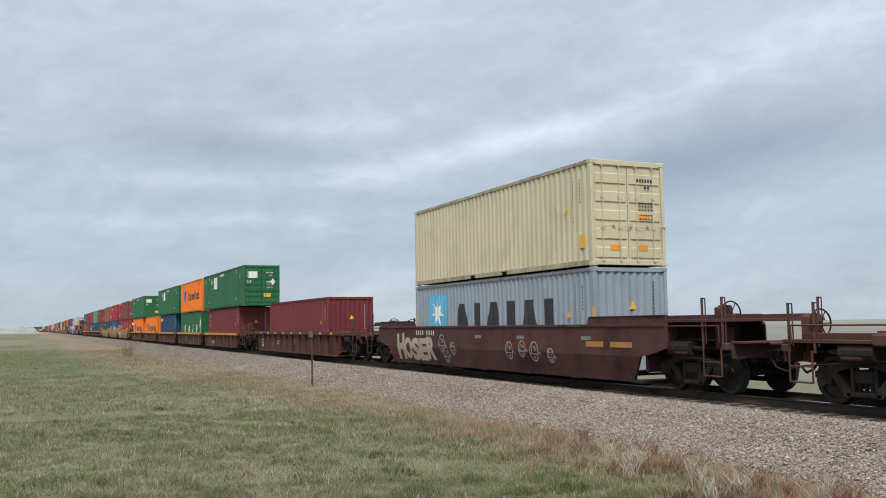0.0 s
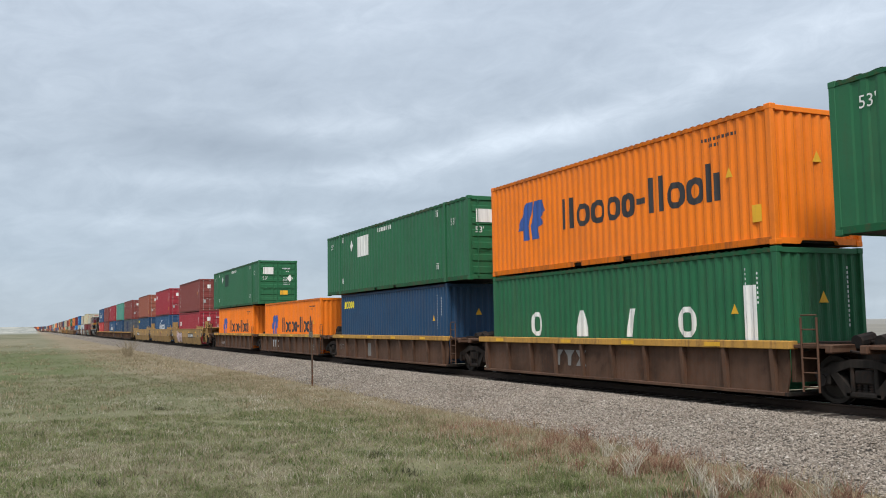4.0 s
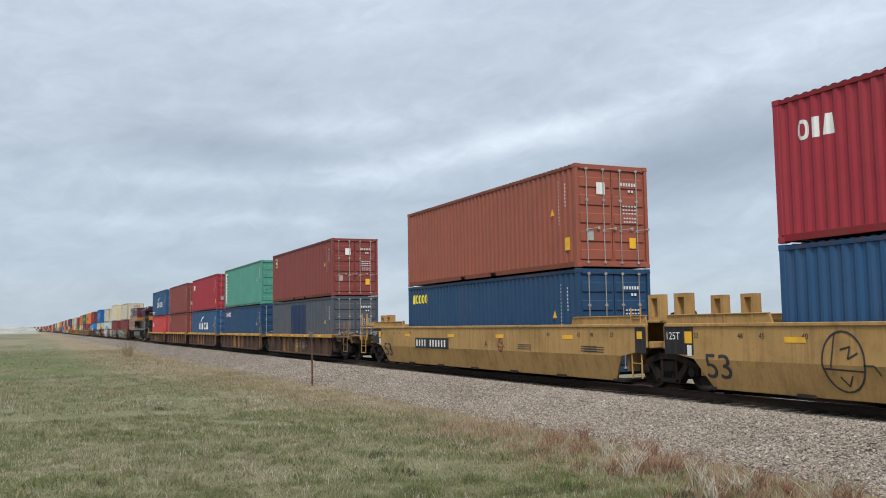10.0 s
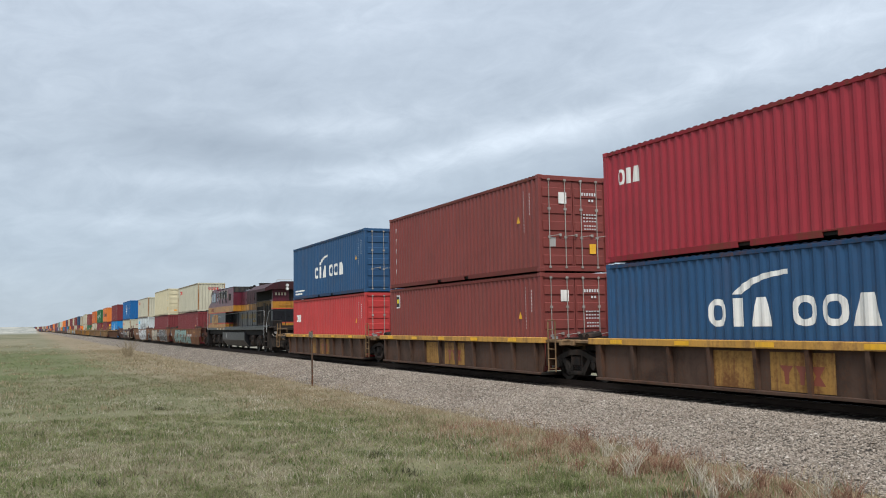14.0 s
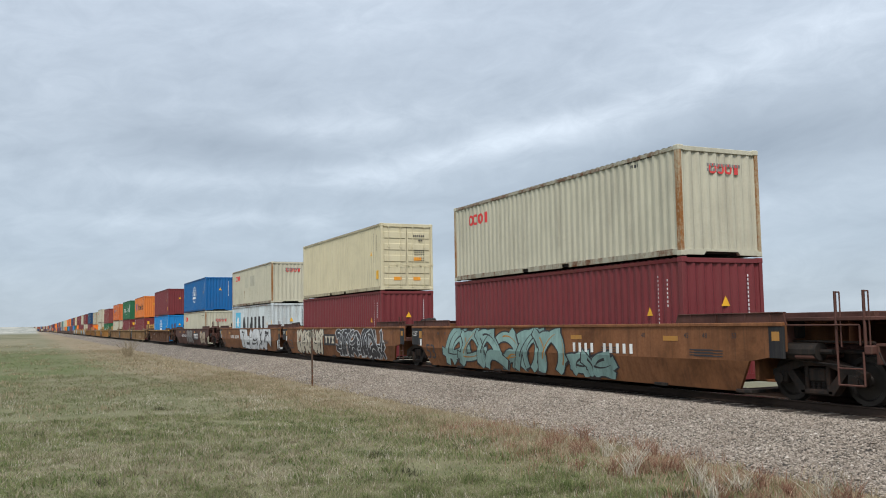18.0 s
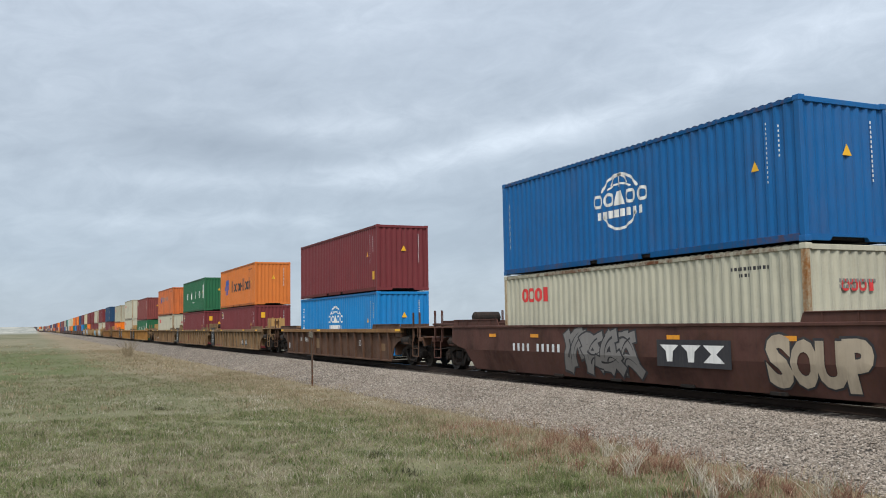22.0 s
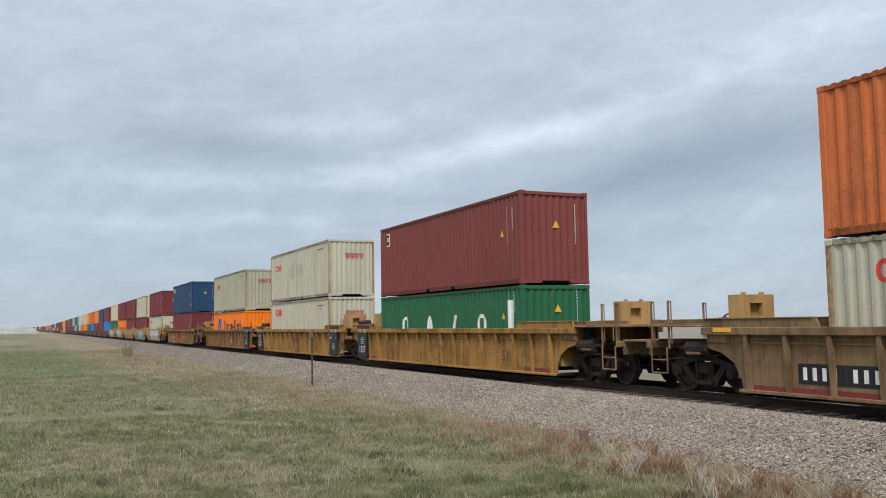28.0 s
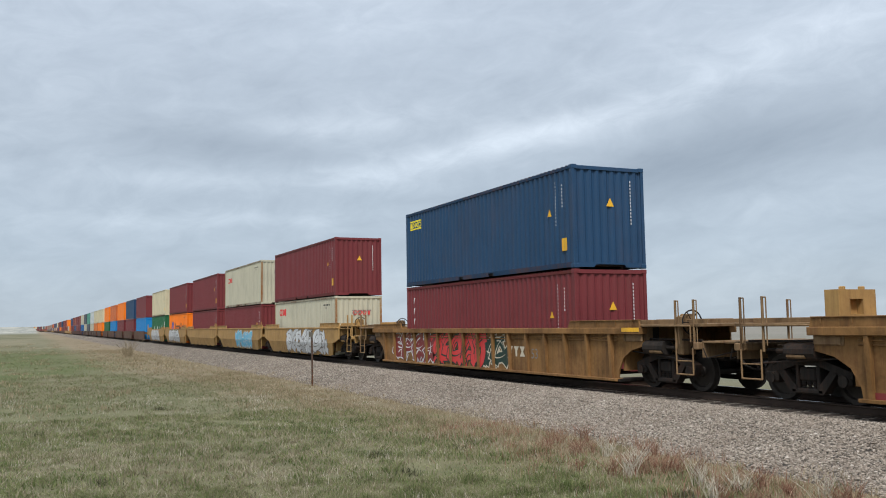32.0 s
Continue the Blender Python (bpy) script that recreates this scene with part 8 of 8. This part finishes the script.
    loads = [(("ivory", "wall", ("red_small_low",)), ("maroon", "wall")), (("maroon", "wall"), ("ivory", "wall", ("red_small",))), (("maroon", "wall"), ("maroon", "wall")), (("orange", "wall", ("wordmark_black",)), ("maroon", "wall")), (("green", "wall", ("spaced_low",)), ("cream", "wall"))]
    own = [(sprayed_shapes(-2.0, 0.25, 5.2, 1.4, 7, "chalk", "fadedgrey", 36), brake_wheel(1, 0.9, 0.6, -0.9)), (sprayed_shapes(-0.5, 0.3, 4.5, 1.3, 5, "starblue", "chalk", 37),), (), (sprayed_shapes(-4.0, 0.3, 3.0, 1.4, 6, "chalk", "ink", 38),), (sprayed_shapes(-4.0, 0.3, 3.0, 1.4, 6, "chalk", "fadedgrey", 39),)]
    for i, (u, (lo, hi)) in enumerate(zip(us, loads)):
        le, re = "coupler" if i == 0 else "joint", "coupler" if i == 4 else "joint_truck"
        well_car(u, "smooth", "tan", le, re, 40, label=SMOOTH_TAN, extras=own[i] + gear_ends(le, re, 90 + i))
        stack(u, lo, hi)
    # the tail
    rng = random.Random(7)
    known = [("sky", "maroon"), ("maroon", "navy"), ("maroon", "orange"), ("sky", "tangerine"), ("green", "orange"), ("orange", "cream"), ("amber", "cream"), ("ivory", "silver"), ("slate", "teal"), ("ivory", "slate"), ("azure", "ivory"), ("maroon", "brown"), ("brown", "maroon")]
    pool = ["maroon", "brown", "rusty", "crimson", "navy", "blue", "ivory", "cream", "orange", "maroon", "brown", "slate"]
    u = -663.0
    for i in range(88):
        lo, hi = known[i] if i < len(known) else (rng.choice(pool), rng.choice(pool))
        far_car(u, ("umber", "earth", "oxide", "tan")[i // 5 % 4])
        far_container(lo, u, SIDE)
        if i < len(known) or rng.random() > 0.07:
            far_container(hi, u, UP)
        u -= 16.0 if i % 5 != 4 else 19.6


def far_container(key, u, z):
    mat = container_mat(key)
    box = thing("shipping_container", f"{NAMES[key]} corrugated steel container far down the train", "container", "containers on the train")
    piece("body", cached(("farbody", key), lambda: sheet(wave(-6.0, 6.0, 0.6, 0.04), 0.1, 2.8, lambda a, d, zz: (a, -1.2 + d, zz)).box(-6.02, 6.02, -1.15, 1.2, 0.03, 2.82).mesh("body", mat)), box)
    piece("frame", cached(("farframe", key), lambda: G().box(-6.096, 6.096, -1.219, -1.15, 0, 0.13).box(-6.096, 6.096, -1.219, -1.15, 2.78, 2.896).box(5.96, 6.096, -1.219, -1.1, 0.1, 2.8).box(-6.096, -5.96, -1.219, -1.1, 0.1, 2.8).box(5.96, 6.096, 1.1, 1.219, 0.0, 2.896).box(6.0, 6.09, -1.2, 1.2, 2.72, 2.896).mesh("frame", mat)), box)
    on_train(box, u, z)


def far_car(u, key):
    mat = car_mat(key)
    car = thing("well_car", "weathered brown well car far down the train", "well car", "cars of the train")
    piece("side_panel", cached(("farside", key), lambda: G().box(-6.5, 6.5, -1.5, -1.4, 0.2, 1.3).box(-6.5, 6.5, 1.4, 1.5, 0.2, 1.3).box(-6.5, 6.5, -1.4, 1.4, 0.13, 0.19).mesh("side_panel", mat)), car)
    piece("end_platform", cached(("farend", key), lambda: G().box(6.5, 7.7, -0.5, 0.5, 0.8, 1.1).box(-7.7, -6.5, -0.5, 0.5, 0.8, 1.1).box(6.5, 6.9, -1.4, 1.4, 0.9, 1.2).box(-6.9, -6.5, -1.4, 1.4, 0.9, 1.2).mesh("end_platform", mat)), car)
    piece("truck", cached("fartruck", lambda: G().box(-8.9, -6.6, -1.1, -0.9, 0.3, 0.8).cyl((-7.0, -0.8, 0.457), (-7.0, 0.8, 0.457), 0.457, 12).cyl((-8.6, -0.8, 0.457), (-8.6, 0.8, 0.457), 0.457, 12).mesh("truck", GRIME)), car)
    on_train(car, u)


build_train()


def motions():
    """The whole train rolls along the line; wheels turn as they pass."""
    for ob, u, z, dy in MOVING:
        rows = []
        steps = [t for t, _ in RUN] if u > -1000 else [2.0 * k for k in range(17)]
        for t in steps:
            x = u + travel(t)
            slope = math.degrees(math.atan(0.0008 * -(x + 1050))) if x < -1050 else 0.0
            rows.append((t, pose(x, line_y(x) + dy, z, 0, 0, slope)))
        walk(ob, rows)
    spin()


def travel(t):
    """Metres run by t seconds."""
    return float(np.interp(t, *zip(*RUN)))


def spin():
    for ob, x, z, r, u in WHEELS:
        # it turns while it rolls past the camera, at the speed of the train
        t1 = next((t for t in np.arange(0, 32.01, 0.05) if u + travel(t) > -60), None)
        t2 = next((t for t in np.arange(0, 32.01, 0.05) if u + travel(t) > -4), 32.0)
        if t1 is None or u > -5:
            walk(ob, [(0, pose(x, 0, z)), (32.0, pose(x, 0, z))])
            continue
        rows, angle, last = [], 0.0, None
        steps = [0.0] + [round(t, 4) for t in np.arange(t1, t2, 1 / 30)] + [32.0]
        times = []
        for t in steps:
            if not times or t > times[-1] + 1e-6:
                times.append(t)
        for i, t in enumerate(times):
            if i and t1 < t <= t2 + 0.02:
                angle += math.degrees((travel(t) - travel(times[i - 1])) / r)
            rows.append((t, pose(x, 0, z) @ Matrix.Rotation(radians(angle), 4, "Y")))
        walk(ob, rows)


motions()
